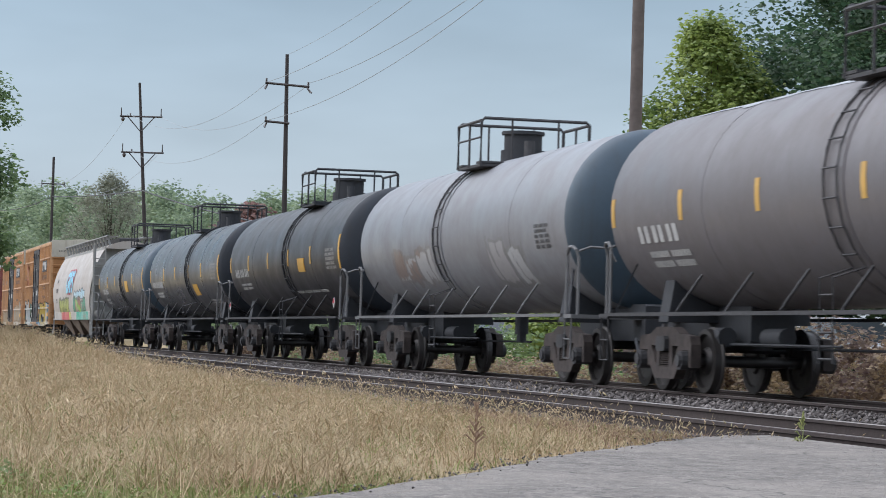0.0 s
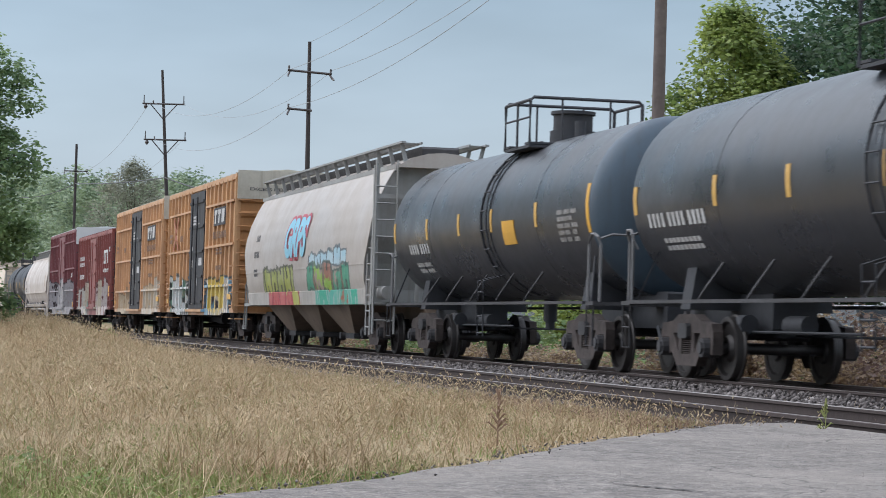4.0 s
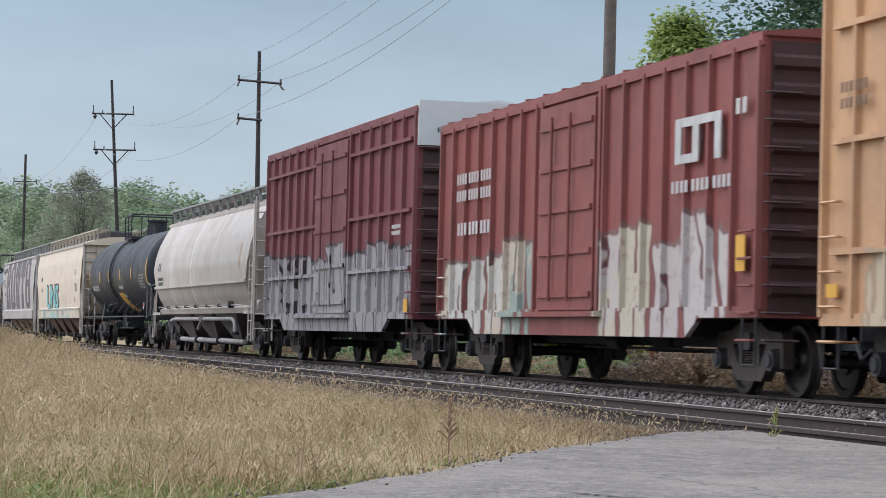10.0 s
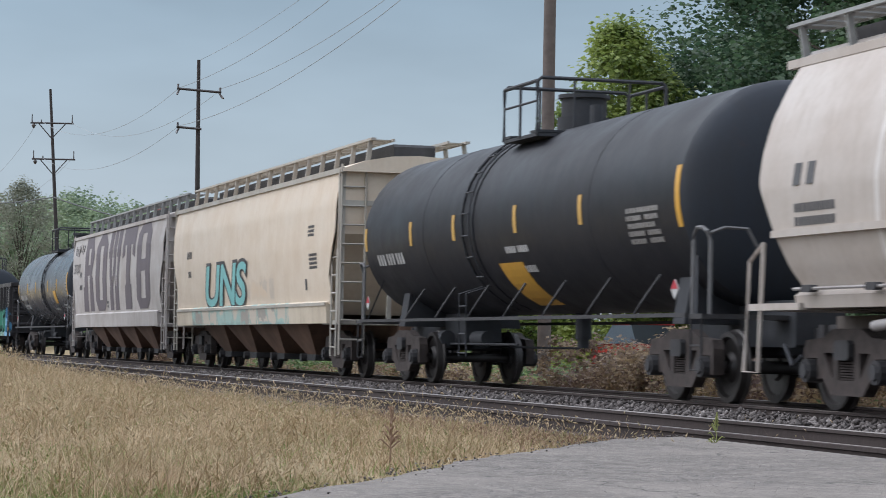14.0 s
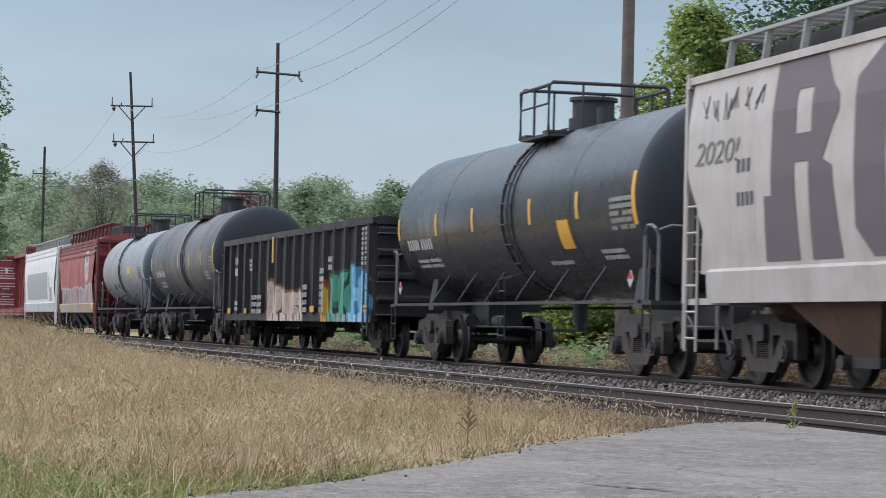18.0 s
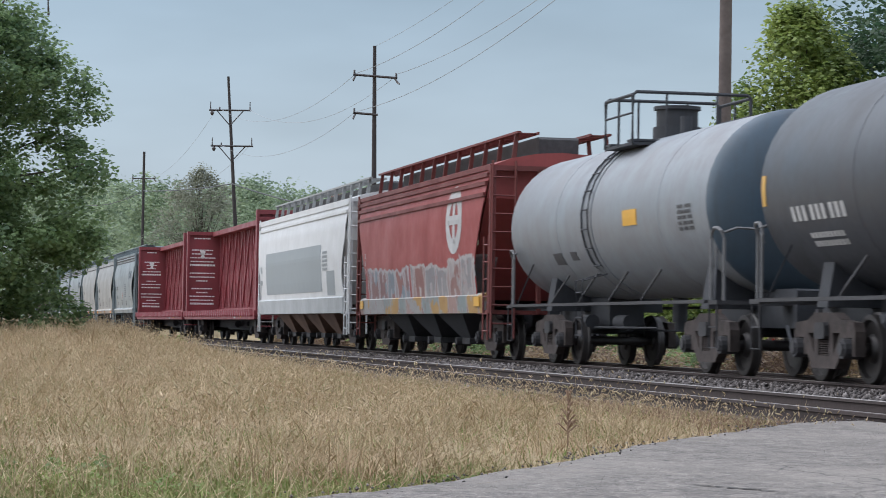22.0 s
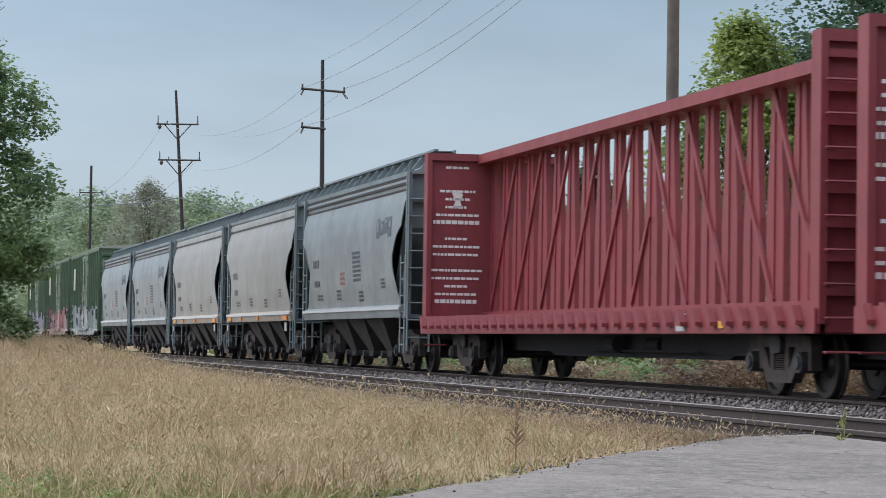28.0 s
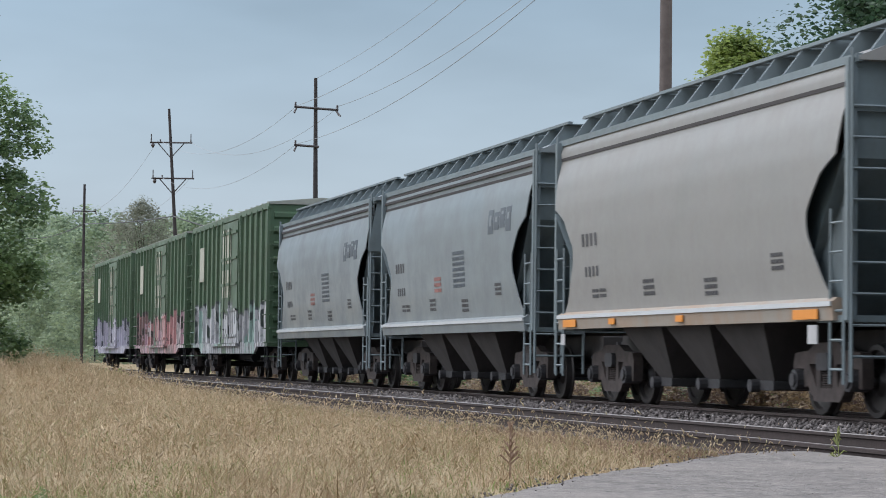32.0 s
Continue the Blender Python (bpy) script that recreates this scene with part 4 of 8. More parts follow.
WHEELSETS = []
WR = 0.457      # wheel radius
SHARED = {}


def shared(name, make):
    if name not in SHARED:
        SHARED[name] = make()
    return SHARED[name]


def mesh_sideframe():
    """One casting: an outline with a spring window and two lightening holes, drawn out sideways."""
    right = [(0.35, 0.93), (0.62, 0.83), (1.06, 0.80), (1.12, 0.68), (1.12, 0.36), (1.03, 0.36), (1.02, 0.60), (0.76, 0.60), (0.74, 0.36), (0.62, 0.38), (0.42, 0.19)]
    outer = right + [(-x, z) for x, z in right[::-1]]
    hole = [(0.33, 0.66), (0.58, 0.66), (0.35, 0.37)]
    loops = [outer, [(-0.2, 0.36), (0.2, 0.36), (0.2, 0.72), (-0.2, 0.72)], hole, [(-x, z) for x, z in hole]]
    bm = bmesh.new()
    edges = []
    for loop in loops:
        vs = [bm.verts.new((x, -0.075, z)) for x, z in loop]
        edges += [bm.edges.new((vs[k], vs[(k + 1) % len(vs)])) for k in range(len(vs))]
    bmesh.ops.triangle_fill(bm, edges=edges, use_beauty=True)
    inside = [f for f in bm.faces if (abs(f.calc_center_median().x) < 0.2 and 0.36 < f.calc_center_median().z < 0.72)
              or (0.33 < abs(f.calc_center_median().x) < 0.58 and 0.37 < f.calc_center_median().z < 0.66 and all(any(abs(abs(v.co.x) - x) < 1e-4 and abs(v.co.z - z) < 1e-4 for x, z in hole) for v in f.verts))]
    bmesh.ops.delete(bm, geom=inside, context="FACES_ONLY")
    made = bmesh.ops.extrude_face_region(bm, geom=bm.faces[:])
    for v in made["geom"]:
        if isinstance(v, bmesh.types.BMVert):
            v.co.y = 0.075
    bmesh.ops.recalc_face_normals(bm, faces=bm.faces)
    me = bpy.data.meshes.new("sideframe")
    bm.to_mesh(me)
    bm.free()
    me.materials.append(RUSTY)
    return me


def mesh_bolster():
    g = Geo()
    g.box(-0.19, 0.19, -1.14, 1.14, 0.58, 0.80, 0.04)
    g.cyl((0, 0, 0.78), (0, 0, 0.92), 0.3, 14)
    for s in (-1, 1):
        g.box(-0.95, 0.95, s * 0.5 - 0.05, s * 0.5 + 0.05, 0.38, 0.47)
    return g.mesh("bolster", STEEL)


def mesh_springs():
    g = Geo()
    for s in (-1, 1):
        for x in (-0.13, 0.0, 0.13):
            for k in range(7):
                g.cyl((x, s * 1.0, 0.365 + k * 0.03), (x, s * 1.0, 0.383 + k * 0.03), 0.068, 10)
    return g.mesh("springs", RUSTY)


def mesh_wheelset():
    """Axle along y through the origin, with two flanged wheels and bearing caps."""
    g = Geo()
    g.cyl((0, -1.1, 0), (0, 1.1, 0), 0.08, 12)
    for s in (-1, 1):
        prof = [(0.10, 0.64), (0.16, 0.64), (0.19, 0.675), (0.36, 0.665), (0.385, 0.64), (WR + 0.028, 0.645), (WR + 0.028, 0.672), (WR, 0.69), (WR - 0.008, 0.785),
                (0.385, 0.79), (0.36, 0.74), (0.2, 0.735), (0.16, 0.80), (0.10, 0.80)]
        n = 28
        g.loft([[(r * math.cos(2 * math.pi * j / n), s * y, r * math.sin(2 * math.pi * j / n)) for j in range(n)] for r, y in prof], caps=False)
    me = g.mesh("wheelset", TREAD, True)
    return me


def mesh_caps():
    g = Geo()
    g.cyl((0, 0, 0), (0, 0.26, 0), 0.135, 12)
    g.cyl((0, 0.26, 0), (0, 0.29, 0), 0.09, 8)
    return g.mesh("bearing_cap", STEEL)


def make_truck(car, x):
    truck = part("truck", shared("bolster", mesh_bolster), None, car, "rusty four-wheeled cast steel truck")
    truck.location = (x, 0, 0)
    for s in (-1, 1):
        part("sideframe", shared("sideframe", mesh_sideframe), None, truck).location = (0, s * 0.995, 0)
    tagged(part("suspension_spring", shared("springs", mesh_springs), None, truck), kind="stuff")
    for q in (-0.89, 0.89):
        for s in (-1, 1):
            part("bearing_cap", shared("caps", mesh_caps), None, truck).matrix_basis = pose(q, s * 0.9, WR, rz=0 if s > 0 else 180)
    for q in (-0.89, 0.89):
        w = part("wheelset", shared("wheelset", mesh_wheelset), None, truck, "worn steel wheels on an axle")
        w.matrix_parent_inverse = Matrix.Translation((q, 0, WR))
        WHEELSETS.append(w)


def mesh_coupler():
    g = Geo()
    g.box(-0.75, 0.0, -0.08, 0.08, 0.78, 0.96, 0.02)
    g.prism([(-0.1, -0.16), (0.12, -0.2), (0.2, 0.02), (0.1, 0.17), (-0.1, 0.17)], "z", 0.73, 1.0)
    return g.mesh("coupler", STEEL)


def start_car(name, front, rear, label, category, trucks=None, group="cars of the freight train"):
    """An empty at rail level, midway between the couplers, with running gear. front and rear: where the couplers meet at the start."""
    mid, half = (front + rear) / 2, (front - rear) / 2
    car = tagged(new(name), label, category, group)
    CARS.append((car, mid))
    tx = half - 2.45 if trucks is None else trucks
    for x in (tx, -tx):
        make_truck(car, x)
    for s in (1, -1):
        c = part("coupler", shared("coupler", mesh_coupler), None, car)
        c.matrix_basis = pose(s * (half - 0.16), 0, 0, rz=0 if s > 0 else 180)
    g = Geo()
    g.tube([(half - 0.5, -0.5, 0.75), (half - 0.15, -0.55, 0.5), (half + 0.02, -0.5, 0.62)], 0.025, 5)
    g.tube([(-half + 0.5, 0.5, 0.75), (-half + 0.15, 0.55, 0.5), (-half - 0.02, 0.5, 0.62)], 0.025, 5)
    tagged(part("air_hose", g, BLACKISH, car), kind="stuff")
    return car, half, tx


def centre_sill(car, half, z0=0.62, z1=1.0, w=0.33, mat=None):
    g = Geo()
    g.box(-half + 0.55, half - 0.55, -w, w, z0, z1, 0.02)
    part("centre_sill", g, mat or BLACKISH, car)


def brake_gear(car, x, z=0.75):
    """Brake cylinder, reservoir and rods slung under a car."""
    g = Geo()
    g.cyl((x, -0.35, z), (x + 0.7, -0.35, z), 0.13, 12)
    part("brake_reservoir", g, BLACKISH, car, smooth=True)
    g = Geo()
    g.cyl((x - 1.4, -0.6, z), (x - 0.9, -0.6, z), 0.14, 10)
    g.tube([(x - 3.0, -0.55, z - 0.1), (x + 3.0, -0.55, z - 0.1)], 0.02, 5)
    g.tube([(x - 3.0, 0.55, z - 0.14), (x + 3.0, 0.5, z - 0.14)], 0.02, 5)
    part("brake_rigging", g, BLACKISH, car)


def ladder(car, p, height, along, width=0.42, rungs=None, mat=None, name="ladder", r=0.017, stile=0.022):
    """Stiles from p upwards; along: 'x' when the rungs run down the side, 'y' across the end."""
    g = Geo()
    n = rungs or max(2, round(height / 0.36))
    d = (width, 0, 0) if along == "x" else (0, width, 0)
    for q in (0, 1):
        b = (p[0] + d[0] * q, p[1] + d[1] * q, p[2])
        g.tube([b, (b[0], b[1], b[2] + height)], stile, 4)
    for k in range(n):
        z = p[2] + height * (k + 0.5) / n
        g.tube([(p[0], p[1], z), (p[0] + d[0], p[1] + d[1], z)], r, 5)
    return part(name, g, mat or GREYRAIL, car)


def iron(car, a, b, mat):
    """One grab iron with its two feet."""
    d = (0.06 if abs(b[1] - a[1]) > 0.1 else 0, 0.06 if abs(b[0] - a[0]) > 0.1 else 0)
    s = -1 if a[0] > 0 else 1
    g = Geo()
    g.tube([(a[0] + s * d[0], a[1] + d[1], a[2]), a, b, (b[0] + s * d[0], b[1] + d[1], b[2])], 0.018, 5)
    part("grab_iron", g, mat, car)


def decal(car, name, x0, x1, z0, z1, mat, surf, label="", off=0.006, parts=1):
    """A painted patch or plate that follows the side, whose half width at height z is surf(z)."""
    g = Geo()
    n = max(1, min(26, int((z1 - z0) / 0.1)))
    zs = [z0 + (z1 - z0) * k / n for k in range(n + 1)]
    vs = [(x, -(surf(z) + o), z) for z in zs for x in (x0, x1) for o in (off, -0.01)]
    fs = []
    for k in range(n):
        a, b = k * 4, k * 4 + 4
        fs += [(a, a + 2, b + 2, b), (a + 2, a + 3, b + 3, b + 2), (a, b, b + 1, a + 1)]
    fs += [(0, 1, 3, 2), (n * 4, n * 4 + 2, n * 4 + 3, n * 4 + 1)]
    g.add(vs, fs)
    return part(name, g, mat, car, label)


def lettering(car, x0, x1, z0, z1, rows, mat, surf, seed=0, name="lettering", blocks=None, off=0.007):
    """Lines of plain bars: writing that cannot be read. blocks: breaks each line into that many words."""
    r = random.Random(seed)
    g = Geo()
    hgt = (z1 - z0) / (rows * 1.55 - 0.55)
    for k in range(rows):
        zb = z0 + k * hgt * 1.55
        words = blocks or r.randint(1, 3)
        w = (x1 - x0) / words
        for j in range(words):
            a, b = x0 + j * w + w * 0.04, x0 + (j + 1) * w - w * (0.08 if blocks else r.uniform(0.06, 0.3))
            m = max(1, int(hgt / 0.15))
            chars = max(1, min(9, round((b - a) / (hgt * 0.95))))
            cw = (b - a) / chars
            for ch in range(chars):
                c0, c1 = a + cw * ch, a + cw * (ch + (0.62 if hgt > 0.11 else 0.78))
                for q in range(m):
                    za, zc = zb + hgt * q / m, zb + hgt * (q + 1) / m
                    g.add([(c0, -(surf(za) + off), za), (c1, -(surf(za) + off), za), (c1, -(surf(zc) + off), zc), (c0, -(surf(zc) + off), zc)], [(0, 1, 2, 3)])
    return tagged(part(name, g, mat, car), kind="stuff")


def big_letters(car, text, x0, x1, z0, z1, mat, surf, label, swell=0.0, shear=0.0, off=0.008, name="painted_letters"):
    """Readable words in the built-in font, laid on the side between x0 and x1."""
    cu = bpy.data.curves.new("letters", "FONT")
    cu.body, cu.size, cu.offset, cu.shear, cu.resolution_u, cu.space_character = text, 1.0, swell, shear, 4, 0.92
    tmp = bpy.data.objects.new("letters", cu)
    scene.collection.objects.link(tmp)
    bpy.context.view_layer.update()
    me = bpy.data.meshes.new_from_object(tmp.evaluated_get(bpy.context.evaluated_depsgraph_get()))
    bpy.data.objects.remove(tmp)
    bm = bmesh.new()
    bm.from_mesh(me)
    for k in range(1, 8):
        bmesh.ops.bisect_plane(bm, geom=bm.verts[:] + bm.edges[:] + bm.faces[:], plane_co=(0, k / 9, 0), plane_no=(0, 1, 0))
    xs, ys = [v.co.x for v in bm.verts], [v.co.y for v in bm.verts]
    a, b, c, d = min(xs), max(xs), min(ys), max(ys)
    for v in bm.verts:
        x, z = x0 + (v.co.x - a) / (b - a) * (x1 - x0), z0 + (v.co.y - c) / (d - c) * (z1 - z0)
        v.co = (x, -(surf(z) + off + 0.012), z)
    bm.to_mesh(me)
    bm.free()
    me.materials.clear()
    me.materials.append(mat)
    return part(name, me, None, car, label)


# ---------------------------------------------------------------- tank cars
HAZARD = []
DARKSHELLS = []


def tank_car(front, rear, label, shell, head=None, R=1.46, zc=2.66, bars=YELLOW, bar_x=(), placards=(), texts=(), band=0.0, rail_x=0.0, dome=BLACKISH, railing=BLACKISH,
             ladder_x=0.4, sill_mat=None, belts=(), head_mat=None, extra=None, gaps=(1.05, 1.6)):
    """gaps: from the couplers to the rear and front ends of the cylinder."""
    car, half, tx = start_car("tank_car", front, rear, label, "tank car", trucks=(front - rear) / 2 - 2.5)
    dep = 0.46
    rear_end, front_end = -(half - gaps[0]), half - gaps[1]
    hl = front_end + dep
    n = 40
    arc = [(R * math.sin(a), dep * math.cos(a)) for a in (0.25, 0.5, 0.75, 1.0, 1.2, 1.4)]
    prof = [(0.02, rear_end - dep)] + [(r, rear_end - d) for r, d in arc] + [(R, rear_end)]
    prof += [(R, x) for x in (rear_end / 2, 0, front_end / 2)] + [(R, front_end)] + [(r, front_end + d) for r, d in arc[::-1]] + [(0.02, front_end + dep)]

    def ring(r, x):
        return [(x, r * math.cos(2 * math.pi * j / n), zc + r * math.sin(2 * math.pi * j / n)) for j in range(n)]
    cut = front_end - 0.02
    g = Geo()
    g.loft([ring(r, x) for r, x in prof if x <= cut + 0.03], caps=True)
    part("shell", g, shell, car, smooth=True)
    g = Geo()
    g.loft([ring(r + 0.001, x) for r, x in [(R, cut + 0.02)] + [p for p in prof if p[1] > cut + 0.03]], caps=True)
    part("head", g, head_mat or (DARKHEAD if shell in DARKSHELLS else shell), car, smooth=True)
    surf = lambda z, o=0.0: math.sqrt(max(0.02, R * R - (z - zc) ** 2)) + o

    def hoop(name, x, w, mat, out=0.012, a0=-1.3, a1=4.4):
        g2 = Geo()
        m = 36
        rings = []
        for k in range(m + 1):
            a = a0 + (a1 - a0) * k / m
            c, s = math.cos(a), math.sin(a)
            rings.append([(x - w / 2, (R + out) * c, zc + (R + out) * s), (x + w / 2, (R + out) * c, zc + (R + out) * s),
                          (x + w / 2, (R - 0.02) * c, zc + (R - 0.02) * s), (x - w / 2, (R - 0.02) * c, zc + (R - 0.02) * s)])
        g2.loft(rings)
        return part(name, g2, mat, car, smooth=True)
    for x in (-hl * 0.52, hl * 0.52):
        hoop("weld_seam", x, 0.03, shell, 0.004)
    for x, w, mat in belts:
        hoop("painted_band", x, w, mat, 0.005)
    hoop("tank_strap", ladder_x - 0.26, 0.05, shell, 0.016)
    hoop("tank_strap", ladder_x + 0.32, 0.05, shell, 0.016)
    # ladder round the side
    g = Geo()
    for k in range(9):
        a = math.pi + 0.62 - k * 0.235
        c, s = math.cos(a) * (R + 0.055), math.sin(a) * (R + 0.055)
        rung = part("rung", Geo().tube([(ladder_x - 0.17, c, zc + s), (ladder_x + 0.23, c, zc + s)], 0.014, 5), railing, car)
    for q in (-0.17, 0.23):
        part("ladder_stile", Geo().tube([(ladder_x + q, -1.50, 0.5), (ladder_x + q, -1.52, 1.5)] + [(ladder_x + q, math.cos(math.pi + 0.75 - k * 0.2) * (R + 0.045), zc + math.sin(math.pi + 0.75 - k * 0.2) * (R + 0.045)) for k in range(11)], 0.016, 4), railing, car)
    for z in (0.55, 0.86, 1.3):
        part("rung", Geo().tube([(ladder_x - 0.17, -1.51, z), (ladder_x + 0.23, -1.51, z)], 0.015, 5), railing, car)
    # dome and platform with railing
    top = zc + R
    g = Geo()
    g.cyl((rail_x, 0, top - 0.12), (rail_x, 0, top + 0.16), 0.42, 20)
    g.cyl((rail_x, 0, top + 0.16), (rail_x, 0, top + 0.46), 0.36, 20)
    g.cyl((rail_x, 0, top + 0.46), (rail_x, 0, top + 0.52), 0.41, 20)
    part("dome", g, dome, car, smooth=True)
    g = Geo()
    g.box(rail_x - 0.85, rail_x + 0.85, -1.05, -0.55, top - 0.22, top - 0.17)
    g.box(rail_x - 0.85, rail_x + 0.85, 0.55, 1.05, top - 0.22, top - 0.17)
    g.box(rail_x - 0.85, rail_x - 0.5, -1.05, 1.05, top - 0.16, top - 0.12)
    g.box(rail_x + 0.5, rail_x + 0.85, -1.05, 1.05, top - 0.16, top - 0.12)
    part("platform", g, railing, car)
    g = Geo()
    hi = top + 0.68
    for x in (-0.84, 0.84):
        g.tube([(rail_x + x, -1.05, top - 0.2), (rail_x + x, -1.05, hi - 0.06), (rail_x + x, -0.99, hi), (rail_x + x, 0.99, hi), (rail_x + x, 1.05, hi - 0.06), (rail_x + x, 1.05, top - 0.2)], 0.032, 6)
        for y in (-0.45, 0.45):
            part("railing_post", Geo().tube([(rail_x + x, y, top - 0.1), (rail_x + x, y, hi)], 0.022, 5), railing, car)
        part("railing", g, railing, car)
        g = Geo()
    for y in (-1.05, 1.05):
        part("top_bar", Geo().tube([(rail_x - 0.84, y, hi - 0.05), (rail_x + 0.84, y, hi - 0.05)], 0.03, 6), railing, car)
        part("knee_bar", Geo().tube([(rail_x - 0.84, y, hi - 0.36), (rail_x + 0.84, y, hi - 0.36)], 0.02, 5), railing, car)
        part("railing_post", Geo().tube([(rail_x, y, top - 0.2), (rail_x, y, hi - 0.05)], 0.024, 5), railing, car)
    g = Geo()
    g.cyl((rail_x + 1.15, -0.2, top - 0.06), (rail_x + 1.15, -0.2, top + 0.26), 0.1, 10)
    g.cyl((rail_x - 1.3, 0.25, top - 0.06), (rail_x - 1.3, 0.25, top + 0.2), 0.13, 10)
    tagged(part("top_valve", g, railing, car), kind="stuff")
    # underframe: stub sills, saddles, side walk with struts
    for q in (-1, 1):
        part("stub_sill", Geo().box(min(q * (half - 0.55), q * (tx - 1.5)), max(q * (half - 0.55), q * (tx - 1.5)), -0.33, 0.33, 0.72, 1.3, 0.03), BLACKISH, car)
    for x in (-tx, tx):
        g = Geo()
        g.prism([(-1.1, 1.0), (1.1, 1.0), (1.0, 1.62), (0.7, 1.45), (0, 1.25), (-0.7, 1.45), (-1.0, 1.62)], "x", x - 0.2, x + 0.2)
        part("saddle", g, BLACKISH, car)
    sm = sill_mat or STEEL
    for s in (-1, 1):
        g = Geo()
        g.box(-half + 1.15, half - 1.15, s * 1.50 - 0.05, s * 1.50 + 0.04, 1.07, 1.12)
        part("side_rail", g, sm, car)
    g = Geo()
    k = 0
    x = -half + 2.2
    while x < half - 2.0:
        if abs(abs(x) - tx) > 0.5:
            part("rail_hanger", Geo().tube([(x, -1.48, 1.1), (x + 0.1, -1.42, 1.25), (x + 0.26, -1.2, zc - 0.70 * R)], 0.02, 4), sm, car)
        x += 1.9
    # end platforms and handrails
    for s in (-1, 1):
        xe = s * (half - 0.72)
        g = Geo()
        g.box(min(xe, xe - s * 0.42), max(xe, xe - s * 0.42), -1.5, 1.5, 1.05, 1.11)
        part("end_platform", g, sm, car)
        for y in (1.46, -1.46):
            inb = -0.9 if y < 0 else 0.9
            g = Geo()
            g.tube([(xe - s * 0.40, y, 1.1), (xe - s * 0.40, y, 2.0), (xe - s * 0.37, y, 2.1), (xe - s * 0.28, y, 2.17), (xe - s * 0.12, y, 2.17), (xe - s * 0.03, y * 0.98, 2.12), (xe - s * 0.02, y * 0.95, 2.0), (xe - s * 0.02, y * 0.95, 1.1)], 0.026, 6)
            g.tube([(xe - s * 0.03, y * 0.95, 2.1), (xe - s * 0.03, y * 0.82, 2.17), (xe - s * 0.03, inb, 2.16), (xe - s * 0.03, inb * 0.86, 1.95)], 0.022, 5)
            part("handrail", g, DIMRAIL if y < 0 else railing, car)
        part("end_brace", Geo().tube([(xe - s * 0.42, -1.4, 1.1), (xe - s * 0.95, -1.18, 1.95)], 0.018, 4), BLACKISH, car)
        g = Geo()
        for k in range(2):
            g.tube([(xe - s * 0.05, -1.48, 1.06), (xe - s * 0.05, -1.48, 0.42 + 0.3 * k), (xe - s * 0.4, -1.48, 0.42 + 0.3 * k), (xe - s * 0.4, -1.48, 1.06)], 0.017, 5)
        part("sill_step", g, sm, car)
    if shell in HAZARD:
        for x in (tx + 0.9, -tx - 0.9):
            y = -1.5
            p = part("hazard_placard", Geo().prism([(x, 1.29), (x + 0.13, 1.42), (x, 1.55), (x - 0.13, 1.42)], "y", y - 0.012, y), WHITE, car, "diamond placard, red over white")
            part("placard_field", Geo().prism([(x - 0.12, 1.425), (x + 0.12, 1.425), (x, 1.54)], "y", y - 0.018, y - 0.012), plain("red_placard", (0.45, 0.03, 0.05), 0.5), p)
    g = Geo()
    g.cyl((0, 0, 0.8), (0, 0, zc - R + 0.05), 0.13, 12)
    g.cyl((0, 0, 0.66), (0, 0, 0.82), 0.09, 10)
    part("bottom_outlet", g, BLACKISH, car)
    brake_gear(car, -tx + 2.2, 0.8)
    for x in bar_x:
        lead = x > hl - 1.3
        x = front_end - 0.1 if lead else rear_end + 0.1 if x < rear_end + 1.6 and x == min(bar_x) else x
        tall = 0.78 if lead else 0.42
        decal(car, "reflector_bar", x - 0.075, x + 0.075, 2.60 - tall / 2, 2.60 + tall / 2, bars if lead or bars is not YELLOW else FADED, surf, "yellow reflective bar" if lead else "")
    for x0, x1, z0, z1, mat, name, lab in placards:
        if name == "data_panel":
            lettering(car, x0, x1, z0, z1, 5, mat, surf, int(x0 * 10) + 99, "data_panel")
            continue
        decal(car, name, x0, x1, z0, z1, mat, surf, lab, 0.012)
    for i, (x0, x1, z0, z1, rows, blocks) in enumerate(texts):
        lettering(car, x0, x1, z0, z1, rows, WHITE, surf, i + 3, blocks=blocks)
    if extra:
        extra(car, surf, hl)
    return car


